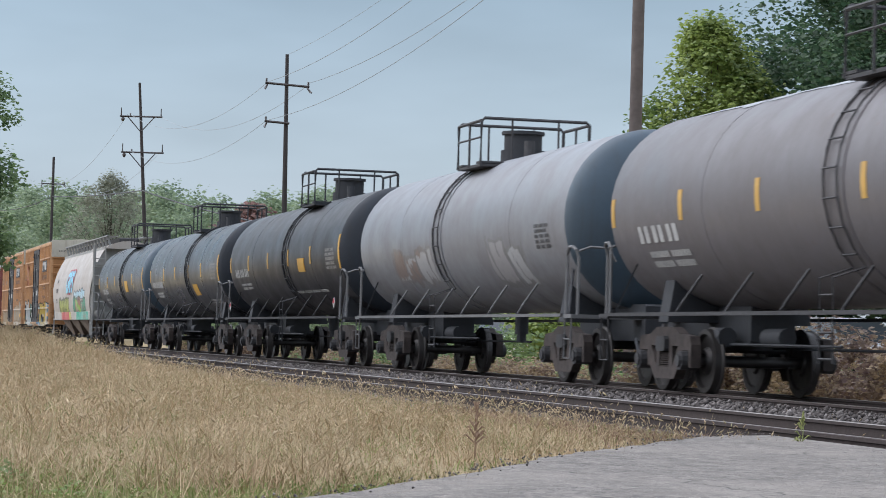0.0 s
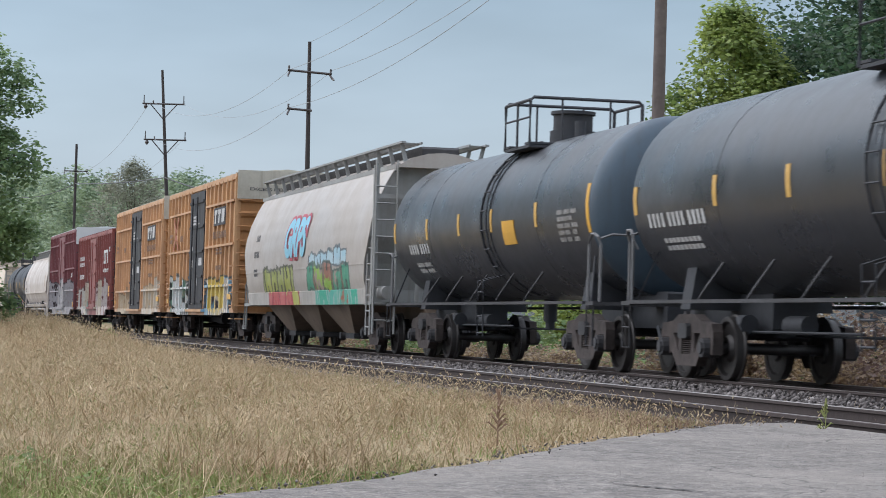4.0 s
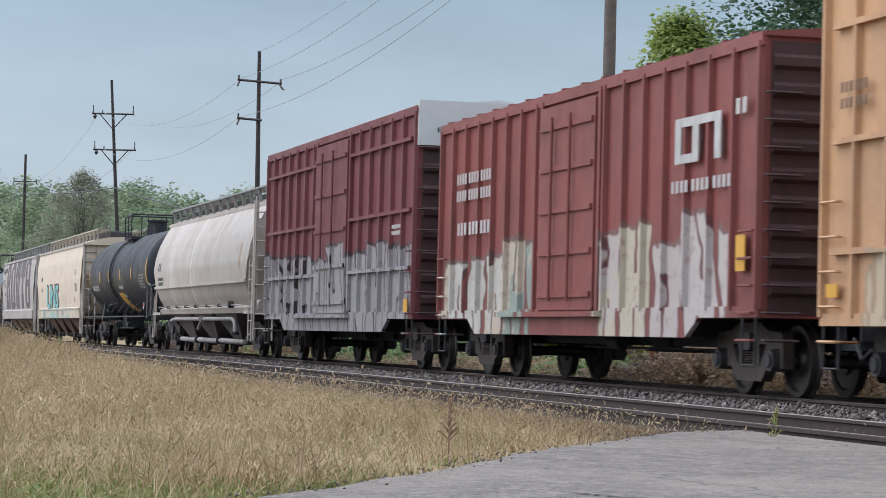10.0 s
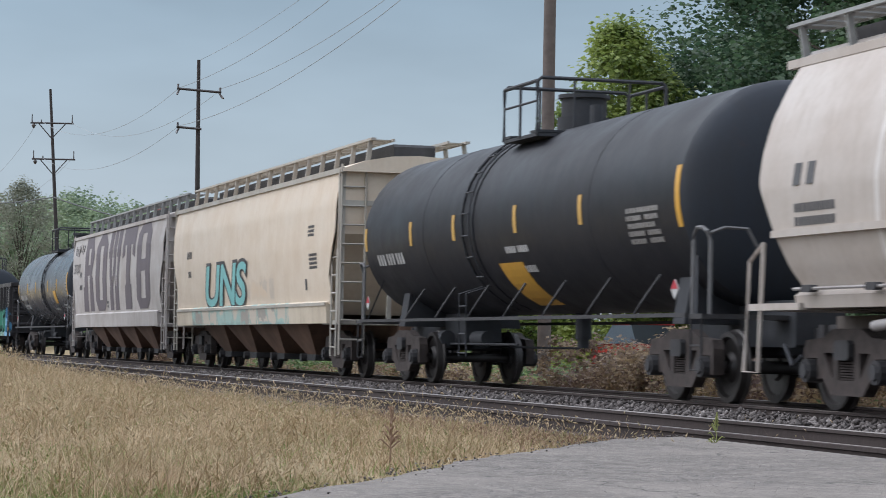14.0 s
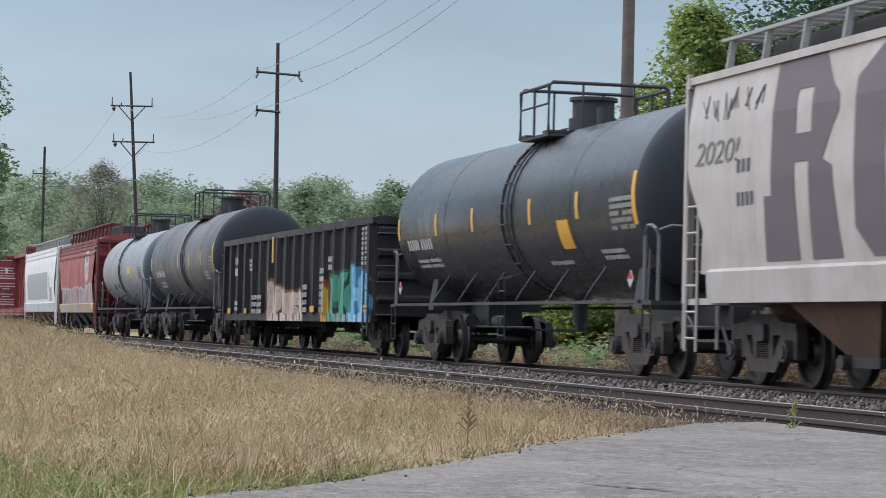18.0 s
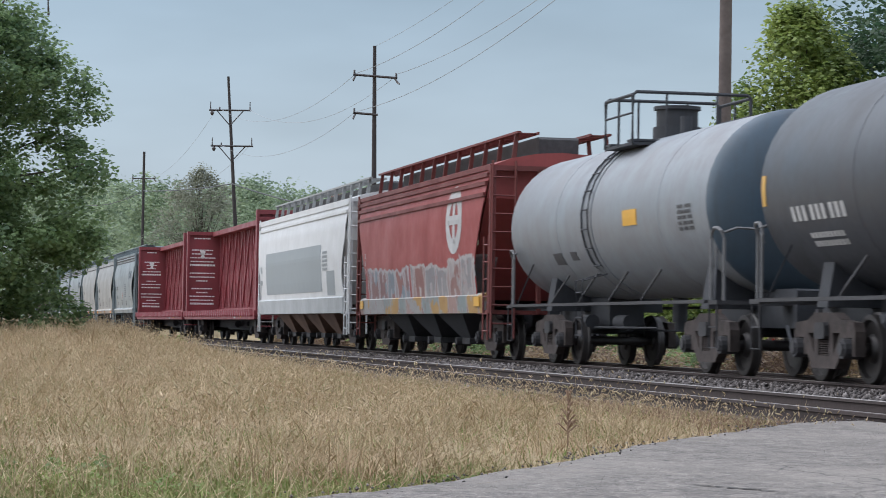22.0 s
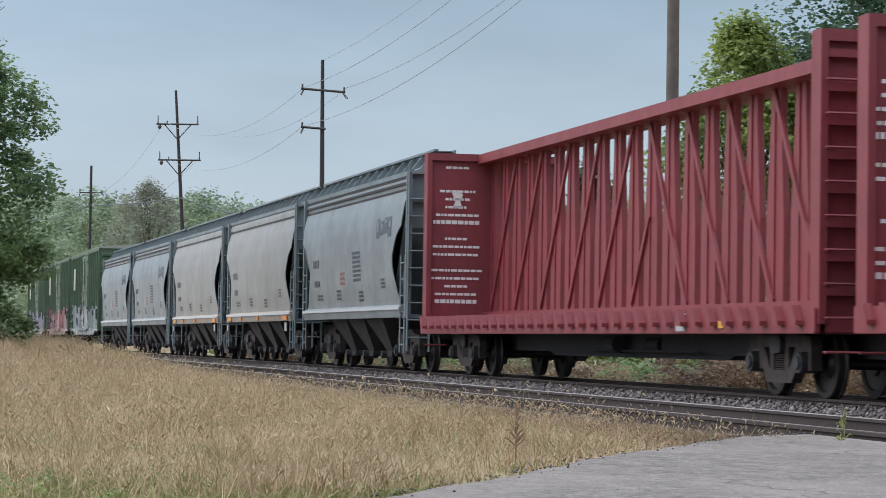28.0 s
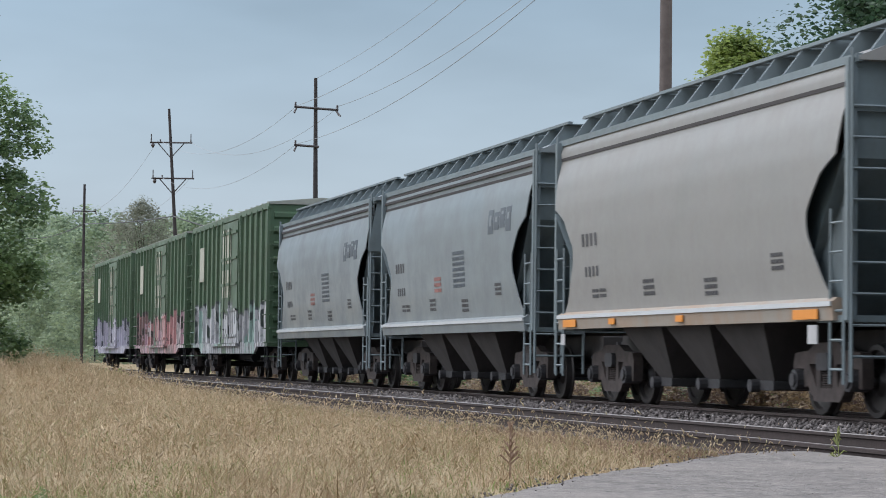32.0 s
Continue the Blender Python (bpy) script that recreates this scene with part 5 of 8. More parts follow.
# ---------------------------------------------------------------- covered hoppers
def hopper(front, rear, label, body, half_top, half_low, eave=4.02, side=None, sill=None, sill_z=(1.14, 1.46), bays=4, bay_mat=None, trim=None, walk=None, walk_z=4.66,
           texts=(), ink=DARKINK, plates=(), slope=0.5, cut=2.9, end_mat=None, taper=0.5, ribs=(), extra=None, walk_step=1.25, bright=None, ends=None, upright=False, roof_half=None, hatch=None, gusset=False, sill_w=1.59, left_ladder=True, recess=None):
    """side: half widths by height; half_top and half_low: half length of the side sheets at the eave and above the sill."""
    car, half, tx = start_car("covered_hopper", front, rear, label, "hopper car")
    side = side or [(1.46, 1.47), (2.2, 1.54), (3.0, 1.57), (3.6, 1.53), (4.02, 1.42)]
    zs, ws = [p[0] for p in side], [p[1] for p in side]
    surf = lambda z: float(np.interp(z, zs, ws))
    trim = trim or body
    end_mat = end_mat or body

    roof_half = roof_half or half_top

    def hlen(z):
        if ends:
            return float(np.interp(z, [p[0] for p in ends], [p[1] for p in ends]))
        if z >= cut:
            return half_top - (0.03 * (eave - z))
        u = (cut - z) / (cut - sill_z[1])
        return half_top - (half_top - half_low) * (u ** 0.8)
    levels = list(np.linspace(sill_z[1] - 0.06, eave, 29))
    for s in (-1, 1):
        g = Geo()
        nx = 24
        vs, fs = [], []
        for z in levels:
            h = hlen(z)
            for o in (0.0, -0.02):
                for k in range(nx + 1):
                    vs.append((-h + 2 * h * k / nx, s * (surf(z) + o), z))
        k1 = nx + 1
        for j in range(len(levels) - 1):
            for k in range(nx):
                a = j * 2 * k1 + k
                fs += [(a, a + 1, a + 1 + 2 * k1, a + 2 * k1), (a + k1, a + k1 + 2 * k1, a + k1 + 1 + 2 * k1, a + k1 + 1)]
            for k in (0, nx):
                a = j * 2 * k1 + k
                fs.append((a, a + 2 * k1, a + 3 * k1, a + k1))
        g.add(vs, fs)
        part("side_sheet", g, body, car, smooth=True)
    # end slope sheets and end walls
    for s in (-1, 1):
        g = Geo()
        if upright:
            ring = [(s * (hlen(z) - 0.01), -surf(z) + 0.01, z) for z in levels] + [(s * (hlen(z) - 0.01), surf(z) - 0.01, z) for z in levels[::-1]]
            m = len(levels)
            g.add(ring, [(k, k + 1, 2 * m - 2 - k, 2 * m - 1 - k) for k in range(m - 1)])
            part("end_sheet", g, end_mat, car)
            xq = s * (hlen(sill_z[1]) - 0.02)
            part("end_skirt", Geo().box(min(xq, xq - s * 0.5), max(xq, xq - s * 0.5), -surf(sill_z[1]) + 0.03, surf(sill_z[1]) - 0.03, sill_z[0], sill_z[1] + 0.02), end_mat, car)
            if s > 0:
                part("air_reservoir", Geo().cyl((xq + 0.5, -1.22, 1.36), (xq + 1.15, -1.22, 1.36), 0.15, 14), end_mat, car, "pale air reservoir on the end platform", True)
                part("corner_post", Geo().box(xq + 0.02, xq + 0.1, -surf(1.6) + 0.02, -surf(1.6) + 0.14, sill_z[0], 2.1, 0.02), body, car)
            continue
        w1 = surf(eave) - 0.03
        g.add([(s * (half_top - 0.02), -w1, eave), (s * (half_top - 0.02), w1, eave), (s * (half_top - 0.08), surf(cut) - 0.03, cut), (s * (half_top - 0.08), -surf(cut) + 0.03, cut)], [(0, 1, 2, 3)])
        zl = 1.25
        xl = half_top - (cut - zl) * 1.05
        g.add([(s * (half_top - 0.08), -surf(cut) + 0.03, cut), (s * (half_top - 0.08), surf(cut) - 0.03, cut), (s * xl, 1.42, zl), (s * xl, -1.42, zl)], [(0, 1, 2, 3)])
        part("end_sheet", g, end_mat, car)
    # plates added behind the end notches, standing in for their shaded inside
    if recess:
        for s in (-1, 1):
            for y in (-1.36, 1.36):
                part("recess_shade_plate", Geo().box(min(s * (half_low - 1.2), s * (half_top - 0.3)), max(s * (half_low - 1.2), s * (half_top - 0.3)), y - 0.01, y + 0.01, sill_z[1] - 0.05, cut + 0.1), recess, car)
    # roof
    g = Geo()
    w = surf(eave)
    arc = [(-w - 0.03, eave - 0.05), (-w - 0.03, eave), (-w * 0.72, eave + 0.17), (-w * 0.36, eave + 0.27), (0, eave + 0.30), (w * 0.36, eave + 0.27), (w * 0.72, eave + 0.17), (w + 0.03, eave), (w + 0.03, eave - 0.05)]
    g.prism(arc, "x", -roof_half - 0.12, roof_half + 0.12)
    part("roof", g, body, car, smooth=True)
    for s in (-1, 1):
        g = Geo()
        g.box(-roof_half - 0.1, roof_half + 0.1, s * (w + 0.02) - 0.035, s * (w + 0.02) + 0.035, eave - 0.07, eave + 0.03)
        part("eave_rail", g, trim, car)
    for z, out, *other in ribs:
        g = Geo()
        h = hlen(z)
        g.box(-h, h, -(surf(z) + out), -(surf(z) - 0.02), z - (0.026 if other else 0.04), z + (0.026 if other else 0.04))
        part("side_rib", g, other[0] if other else trim, car)
    # hatches and roof walk
    g = Geo()
    g.box(-roof_half + 0.2, roof_half - 0.2, -0.42, 0.42, eave + 0.2, walk_z - 0.07, 0.05)
    part("hatch_cover", g, hatch or STEEL, car)
    wm = walk or GREYRAIL
    for s in (-1, 1):
        g = Geo()
        g.box(-roof_half - 0.28, roof_half + 0.28, s * 0.95 - 0.05, s * 0.95 + 0.04, walk_z - 0.045, walk_z)
        g.box(-roof_half - 0.28, roof_half + 0.28, s * 0.55 - 0.02, s * 0.55 + 0.02, walk_z - 0.06, walk_z - 0.01)
        m = int(2 * roof_half / 0.4)
        for k in range(m):
            x = -roof_half + 2 * roof_half * k / (m - 1)
            g.box(x - 0.16, x + 0.16, s * 0.56 if s > 0 else -0.94, 0.94 if s > 0 else -0.56, walk_z - 0.045, walk_z - 0.025)
        part("roof_walk", g, wm, car)
        m = int(2 * roof_half / walk_step)
        foot = min(1.06, surf(eave) - 0.1)
        if gusset:
            foot = surf(eave) - 0.12
            shape = [(s * 0.97, walk_z - 0.04), (s * 0.46, walk_z - 0.04), (s * 0.46, eave + 0.2), (s * foot, eave + 0.04)]
        else:
            shape = [(s * 0.98, walk_z - 0.04), (s * 0.90, walk_z - 0.04), (s * (foot - 0.1), eave + 0.06), (s * foot, eave + 0.06)]
        me = Geo().prism(shape, "x", -0.022, 0.022).mesh("walk_bracket", hatch or wm)
        for k in range(m + 1):
            part("walk_bracket", me, None, car).location = (-roof_half + 2 * roof_half * k / m, 0, 0)
    # side sill
    sm = sill or body
    for s in (-1, 1):
        g = Geo()
        hs = half_low - 0.1 if upright else half_low + 0.35
        g.prism([(s * (sill_w - 0.19), sill_z[0]), (s * (sill_w - 0.03), sill_z[0]), (s * sill_w, sill_z[1] - 0.04), (s * (sill_w - 0.09), sill_z[1] + 0.02), (s * (sill_w - 0.19), sill_z[1])], "x", -hs, hs)
        part("side_sill", g, sm, car)
        if bright:
            g = Geo()
            g.box(-hs, hs, s * 1.595 - 0.012, s * 1.595 + 0.012, sill_z[1] - 0.09, sill_z[1] - 0.03)
            part("sill_edge", g, bright, car)
    # ends: deck, corner posts, ladders
    xe = half - 0.72
    for s in (-1, 1):
        g = Geo()
        g.box(min(s * (half_low - 0.3), s * xe), max(s * (half_low - 0.3), s * xe), -1.5, 1.5, sill_z[0] - 0.02, sill_z[0] + 0.06)
        part("end_platform", g, trim, car)
        g = Geo()
        for y in (-1.48, 1.48) if s > 0 or not upright else (1.0, 1.48):
            g.box(s * xe - 0.05, s * xe + 0.05, y - 0.06, y + 0.06, sill_z[0], eave - 0.02)
        if s > 0 or not upright:
            for y in (-0.5, 0.5):
                g.box(s * xe - 0.04, s * xe + 0.04, y - 0.04, y + 0.04, sill_z[0], cut + 0.6)
            g.box(s * xe - 0.04, s * xe + 0.04, -1.48, 1.48, cut + 0.55, cut + 0.65)
        for y in (-surf(eave), surf(eave)) if s > 0 or not upright else ():
            g.box(min(s * xe, s * half_top), max(s * xe, s * half_top), y - 0.07, y + 0.07, eave - 0.12, eave)
        part("end_frame", g, trim, car)
        side_y = 1 if s > 0 or not upright else -1
        if side_y < 0:
            part("corner_step", Geo().tube([(s * xe + 0.3, -1.45, 1.9), (s * xe + 0.3, -1.5, 0.42), (s * xe - 0.1, -1.5, 0.42), (s * xe - 0.1, -1.45, 1.7), (s * xe + 0.3, -1.45, 1.9)], 0.028, 6), trim, car)
        g = Geo()
        for k in range(9):
            z = 0.75 + k * 0.37
            g.tube([(s * xe + s * 0.07, -1.5 * side_y, z), (s * xe + s * 0.07, -1.02 * side_y, z)], 0.018, 5)
        for y in (-1.5 * side_y, -1.02 * side_y):
            g.tube([(s * xe + s * 0.07, y, 0.45), (s * xe + s * 0.07, y, eave + 0.1)], 0.026, 4)
        part("end_ladder", g, trim, car)
        if s > 0 or left_ladder:
            ladder(car, (s * xe - (0.5 if s > 0 else -0.08), -1.53, 0.42), 2.1, "x", 0.42, 6, trim, "side_ladder")
    g = Geo()
    g.cyl((xe + 0.05, 0.35, 2.0), (xe + 0.11, 0.35, 2.0), 0.28, 18)
    part("brake_wheel", g, STEEL, car)
    centre_sill(car, half, 0.7, 1.1, 0.3, bay_mat or BLACKISH)
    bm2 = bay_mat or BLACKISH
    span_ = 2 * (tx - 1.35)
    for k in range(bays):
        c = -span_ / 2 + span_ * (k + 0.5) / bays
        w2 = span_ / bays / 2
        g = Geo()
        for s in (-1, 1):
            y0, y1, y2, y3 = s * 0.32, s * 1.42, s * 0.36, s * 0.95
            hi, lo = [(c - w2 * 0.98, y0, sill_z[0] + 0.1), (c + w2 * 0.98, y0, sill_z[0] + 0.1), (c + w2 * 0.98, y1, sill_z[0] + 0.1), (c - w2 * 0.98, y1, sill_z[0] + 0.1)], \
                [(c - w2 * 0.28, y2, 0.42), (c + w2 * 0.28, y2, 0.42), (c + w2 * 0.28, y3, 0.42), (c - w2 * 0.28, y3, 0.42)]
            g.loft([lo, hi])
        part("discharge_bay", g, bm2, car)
        g = Geo()
        g.box(c - w2 * 0.36, c + w2 * 0.36, -1.0, 1.0, 0.30, 0.43, 0.02)
        g.cyl((c - w2 * 0.2, -1.12, 0.36), (c - w2 * 0.2, -0.98, 0.36), 0.09, 10)
        part("outlet_gate", g, STEEL, car)
    for i, (x0, x1, z0, z1, rows, blocks) in enumerate(texts):
        lettering(car, x0, x1, z0, z1, rows, ink, surf, i + 11, blocks=blocks)
    for x0, x1, z0, z1, mat, name, lab in plates:
        decal(car, name, x0, x1, z0, z1, mat, (lambda z: sill_w + 0.01) if z1 < sill_z[1] + 0.03 else surf, lab, 0.008)
    if extra:
        extra(car, surf, half_top)
    return car


# ---------------------------------------------------------------- boxcars
def boxcar(front, rear, label, body, hl, top=5.0, door=None, door_x=(-1.5, 1.5), roof=None, rails=(1.55, 2.6, 3.65, 4.7), sill_cut=2.6, ribs_n=18, texts=(), ink=DARKINK, plates=(),
           end_mat=None, low=0.98, deep=0.74, panel_top=None, extra=None, hw=1.53):
    car, half, tx = start_car("boxcar", front, rear, label, "boxcar")
    surf = lambda z: hw + 0.06
    g = Geo()
    g.box(-hl, hl, -hw, hw, low, top - 0.03)
    part("body", g, body, car)
    for s in (-1, 1):
        g = Geo()
        g.prism([(-hl, low), (-hl + sill_cut - 0.5, low), (-hl + sill_cut, deep), (hl - sill_cut, deep), (hl - sill_cut + 0.5, low), (hl, low), (hl, low + 0.14), (-hl, low + 0.14)], "y",
                min(s * (hw - 0.02), s * (hw + 0.05)), max(s * (hw - 0.02), s * (hw + 0.05)))
        part("side_sill", g, body, car)
        g = Geo()
        g.box(-hl - 0.04, hl + 0.04, min(s * hw, s * (hw + 0.06)), max(s * hw, s * (hw + 0.06)), top - 0.16, top)
        part("top_rail", g, body, car)
    # posts on both sides
    xs = [-hl + 0.04 + (2 * hl - 0.08) * k / (ribs_n - 1) for k in range(ribs_n)]
    prof = [(-0.05, 0.0), (-0.032, 0.082), (0.032, 0.082), (0.05, 0.0)]
    for x in xs:
        if door_x[0] - 0.12 < x < door_x[1] + 0.12:
            continue
        g = Geo()
        g.prism([(x + a, -hw - b) for a, b in prof], "z", low + 0.1, top - 0.1)
        part("side_post", g, body, car)
    g = Geo()
    for x in xs:
        g.prism([(x + a, hw + b) for a, b in prof], "z", low + 0.1, top - 0.1)
    tagged(part("far_post", g, body, car), kind="stuff")
    for z in rails:
        for a, b in ((-hl + 0.3, door_x[0] - 0.15), (door_x[1] + 0.15, hl - 0.3)):
            g = Geo()
            g.box(a, b, -hw - 0.085, -hw + 0.01, z - 0.035, z + 0.035)
            part("belt_rail", g, body, car)
    # door
    dm = door or body
    d = part("door", Geo().box(door_x[0], door_x[1], -hw - 0.11, -hw + 0.02, low + 0.12, top - 0.22, 0.03), dm, car, "dark sliding plug door" if door else "")
    for k in range(5):
        z = low + 0.35 + (top - low - 0.9) * k / 4
        part("door_rib", Geo().box(door_x[0] + 0.06, door_x[1] - 0.06, -hw - 0.15, -hw - 0.1, z - 0.04, z + 0.04), dm, d)
    for q in (0.28, 0.62):
        x = door_x[0] + (door_x[1] - door_x[0]) * q
        part("lock_rod", Geo().tube([(x, -hw - 0.17, low + 0.25), (x, -hw - 0.17, top - 0.4)], 0.026, 6), dm, d)
    g = Geo()
    g.box(door_x[0] - 2.2, door_x[1] + 0.3, -hw - 0.17, -hw - 0.04, low + 0.02, low + 0.1)
    part("door_track", g, body, car)
    g = Geo()
    for x in (door_x[0] - 0.09, door_x[1] + 0.09):
        part("door_post", Geo().box(x - 0.06, x + 0.06, -hw - 0.08, -hw, low + 0.1, top - 0.1), body, car)
    # roof
    g = Geo()
    g.prism([(-hw - 0.05, top - 0.04), (-hw - 0.05, top + 0.01), (0, top + 0.16), (hw + 0.05, top + 0.01), (hw + 0.05, top - 0.04)], "x", -hl - 0.05, hl + 0.05)
    part("roof", g, roof or body, car)
    g = Geo()
    for k in range(16):
        g = Geo()
        x = -hl + 0.4 + (2 * hl - 0.8) * k / 15
        g.prism([(-hw - 0.04, top + 0.012), (0, top + 0.155), (hw + 0.04, top + 0.012), (hw + 0.04, top + 0.045), (0, top + 0.195), (-hw - 0.04, top + 0.045)], "x", x - 0.04, x + 0.04)
        part("roof_rib", g, roof or body, car)
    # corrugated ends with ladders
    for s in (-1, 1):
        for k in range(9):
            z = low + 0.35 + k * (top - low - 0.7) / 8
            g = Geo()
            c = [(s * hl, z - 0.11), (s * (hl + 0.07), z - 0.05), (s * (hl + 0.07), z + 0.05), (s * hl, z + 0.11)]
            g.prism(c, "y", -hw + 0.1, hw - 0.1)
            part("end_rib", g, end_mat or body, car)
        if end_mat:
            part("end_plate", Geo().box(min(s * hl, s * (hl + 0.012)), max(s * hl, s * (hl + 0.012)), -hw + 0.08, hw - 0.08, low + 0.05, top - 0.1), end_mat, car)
        if panel_top and s > 0:
            g = Geo()
            g.box(hl, hl + 0.09, -hw - 0.03, hw + 0.03, top - 0.75, top + 0.1)
            panel = part("end_panel", g, panel_top, car, "pale upper panel of the end wall")
            words = big_letters(panel, "EXCESS HEIGHT CAR", -1.2, 0.7, top - 0.5, top - 0.41, DARKINK, lambda z: hl + 0.085, "dark stencilled words", 0.01, name="stencil")
            words.matrix_basis = pose(0, 0, 0, rz=90)
        for k in range(10):
            z = 0.7 + k * (top - 1.1) / 10
            iron(car, (s * (hl + 0.12), -hw, z), (s * (hl + 0.12), -hw + 0.45, z), end_mat or body)
            if k < 5:
                iron(car, (s * (hl - 0.08), -hw - 0.10, z), (s * (hl - 0.55), -hw - 0.10, z), body)
        g = Geo()
        g.tube([(s * (hl - 0.08), -hw - 0.03, low), (s * (hl - 0.08), -hw - 0.03, 0.4), (s * (hl - 0.5), -hw - 0.03, 0.4), (s * (hl - 0.5), -hw - 0.03, low)], 0.02, 5)
        part("sill_step", g, STEEL, car)
        g = Geo()
        g.box(min(s * hl, s * (half - 0.5)), max(s * hl, s * (half - 0.5)), -0.4, 0.4, 0.72, 1.05)
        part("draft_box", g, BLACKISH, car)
    centre_sill(car, half, 0.6, 0.98, 0.4)
    g = Geo()
    for x in (-4.5, -2.2, 0, 2.2, 4.5):
        part("cross_bearer", Geo().box(x - 0.08, x + 0.08, -hw + 0.1, hw - 0.1, 0.74, 0.98), BLACKISH, car)
    brake_gear(car, 0.8, 0.66)
    for i, (x0, x1, z0, z1, rows, blocks) in enumerate(texts):
        lettering(car, x0, x1, z0, z1, rows, ink, lambda z: hw + 0.079, i + 31, blocks=blocks)
    for x0, x1, z0, z1, mat, name, lab in plates:
        decal(car, name, x0, x1, z0, z1, mat, lambda z: hw + 0.080, lab)
    if extra:
        extra(car, surf, hl)
    return car


# ---------------------------------------------------------------- gondola and centre-beam cars
def gondola(front, rear, label, body, hl, top=2.9, low=0.78, tags=None, texts=(), plates=()):
    car, half, tx = start_car("gondola", front, rear, label, "gondola car")
    hw = 1.46
    g = Geo()
    for s in (-1, 1):
        part("side_wall", Geo().box(-hl, hl, min(s * hw, s * (hw - 0.05)), max(s * hw, s * (hw - 0.05)), low + 0.1, top - 0.02), body, car)
    g.box(-hl, hl, -hw + 0.05, hw - 0.05, low + 0.25, low + 0.33)
    part("floor", g, body, car)
    for s in (-1, 1):
        g = Geo()
        g.box(s * hl - 0.05, s * hl + 0.05, -hw, hw, low + 0.1, top)
        part("end_wall", g, body, car)
        for k in range(4):
            z = low + 0.45 + k * 0.48
            part("end_rib", Geo().prism([(s * (hl + 0.05), z - 0.1), (s * (hl + 0.14), z - 0.04), (s * (hl + 0.14), z + 0.04), (s * (hl + 0.05), z + 0.1)], "y", -hw + 0.05, hw - 0.05), body, car)
        part("top_chord", Geo().box(-hl - 0.06, hl + 0.06, s * hw - 0.09, s * hw + 0.09, top - 0.1, top + 0.06, 0.02), body, car)
        part("side_sill", Geo().box(-hl, hl, s * hw - 0.06, s * hw + 0.08, low - 0.04, low + 0.16, 0.02), body, car)
        part("end_chord", Geo().box(s * hl - 0.07, s * hl + 0.1, -hw, hw, top - 0.1, top + 0.06), body, car)
        ladder(car, (s * (hl - 0.06) - (0.42 if s > 0 else 0), -hw - 0.13, 0.45), top - 0.6, "x", 0.42, 6, STEEL, "side_ladder")
        for k in range(6):
            z = 0.9 + k * 0.34
            iron(car, (s * (hl + 0.2), -hw + 0.02, z), (s * (hl + 0.2), -hw + 0.46, z), STEEL)
    n = 17
    for k in range(n):
        x = -hl + 0.25 + (2 * hl - 0.5) * k / (n - 1)
        part("side_post", Geo().prism([(x - 0.1, -hw), (x - 0.06, -hw - 0.12), (x + 0.06, -hw - 0.12), (x + 0.1, -hw)], "z", low + 0.12, top - 0.08), body, car)
    centre_sill(car, half, 0.6, 0.95, 0.35)
    brake_gear(car, 2.0, 0.62)
    for i, (x0, x1, z0, z1, rows, blocks) in enumerate(texts):
        lettering(car, x0, x1, z0, z1, rows, WHITE, lambda z: hw + 0.12, i + 51, blocks=blocks)
    for x0, x1, z0, z1, mat, name, lab in plates:
        decal(car, name, x0, x1, z0, z1, mat, lambda z: hw + 0.125, lab)
    return car


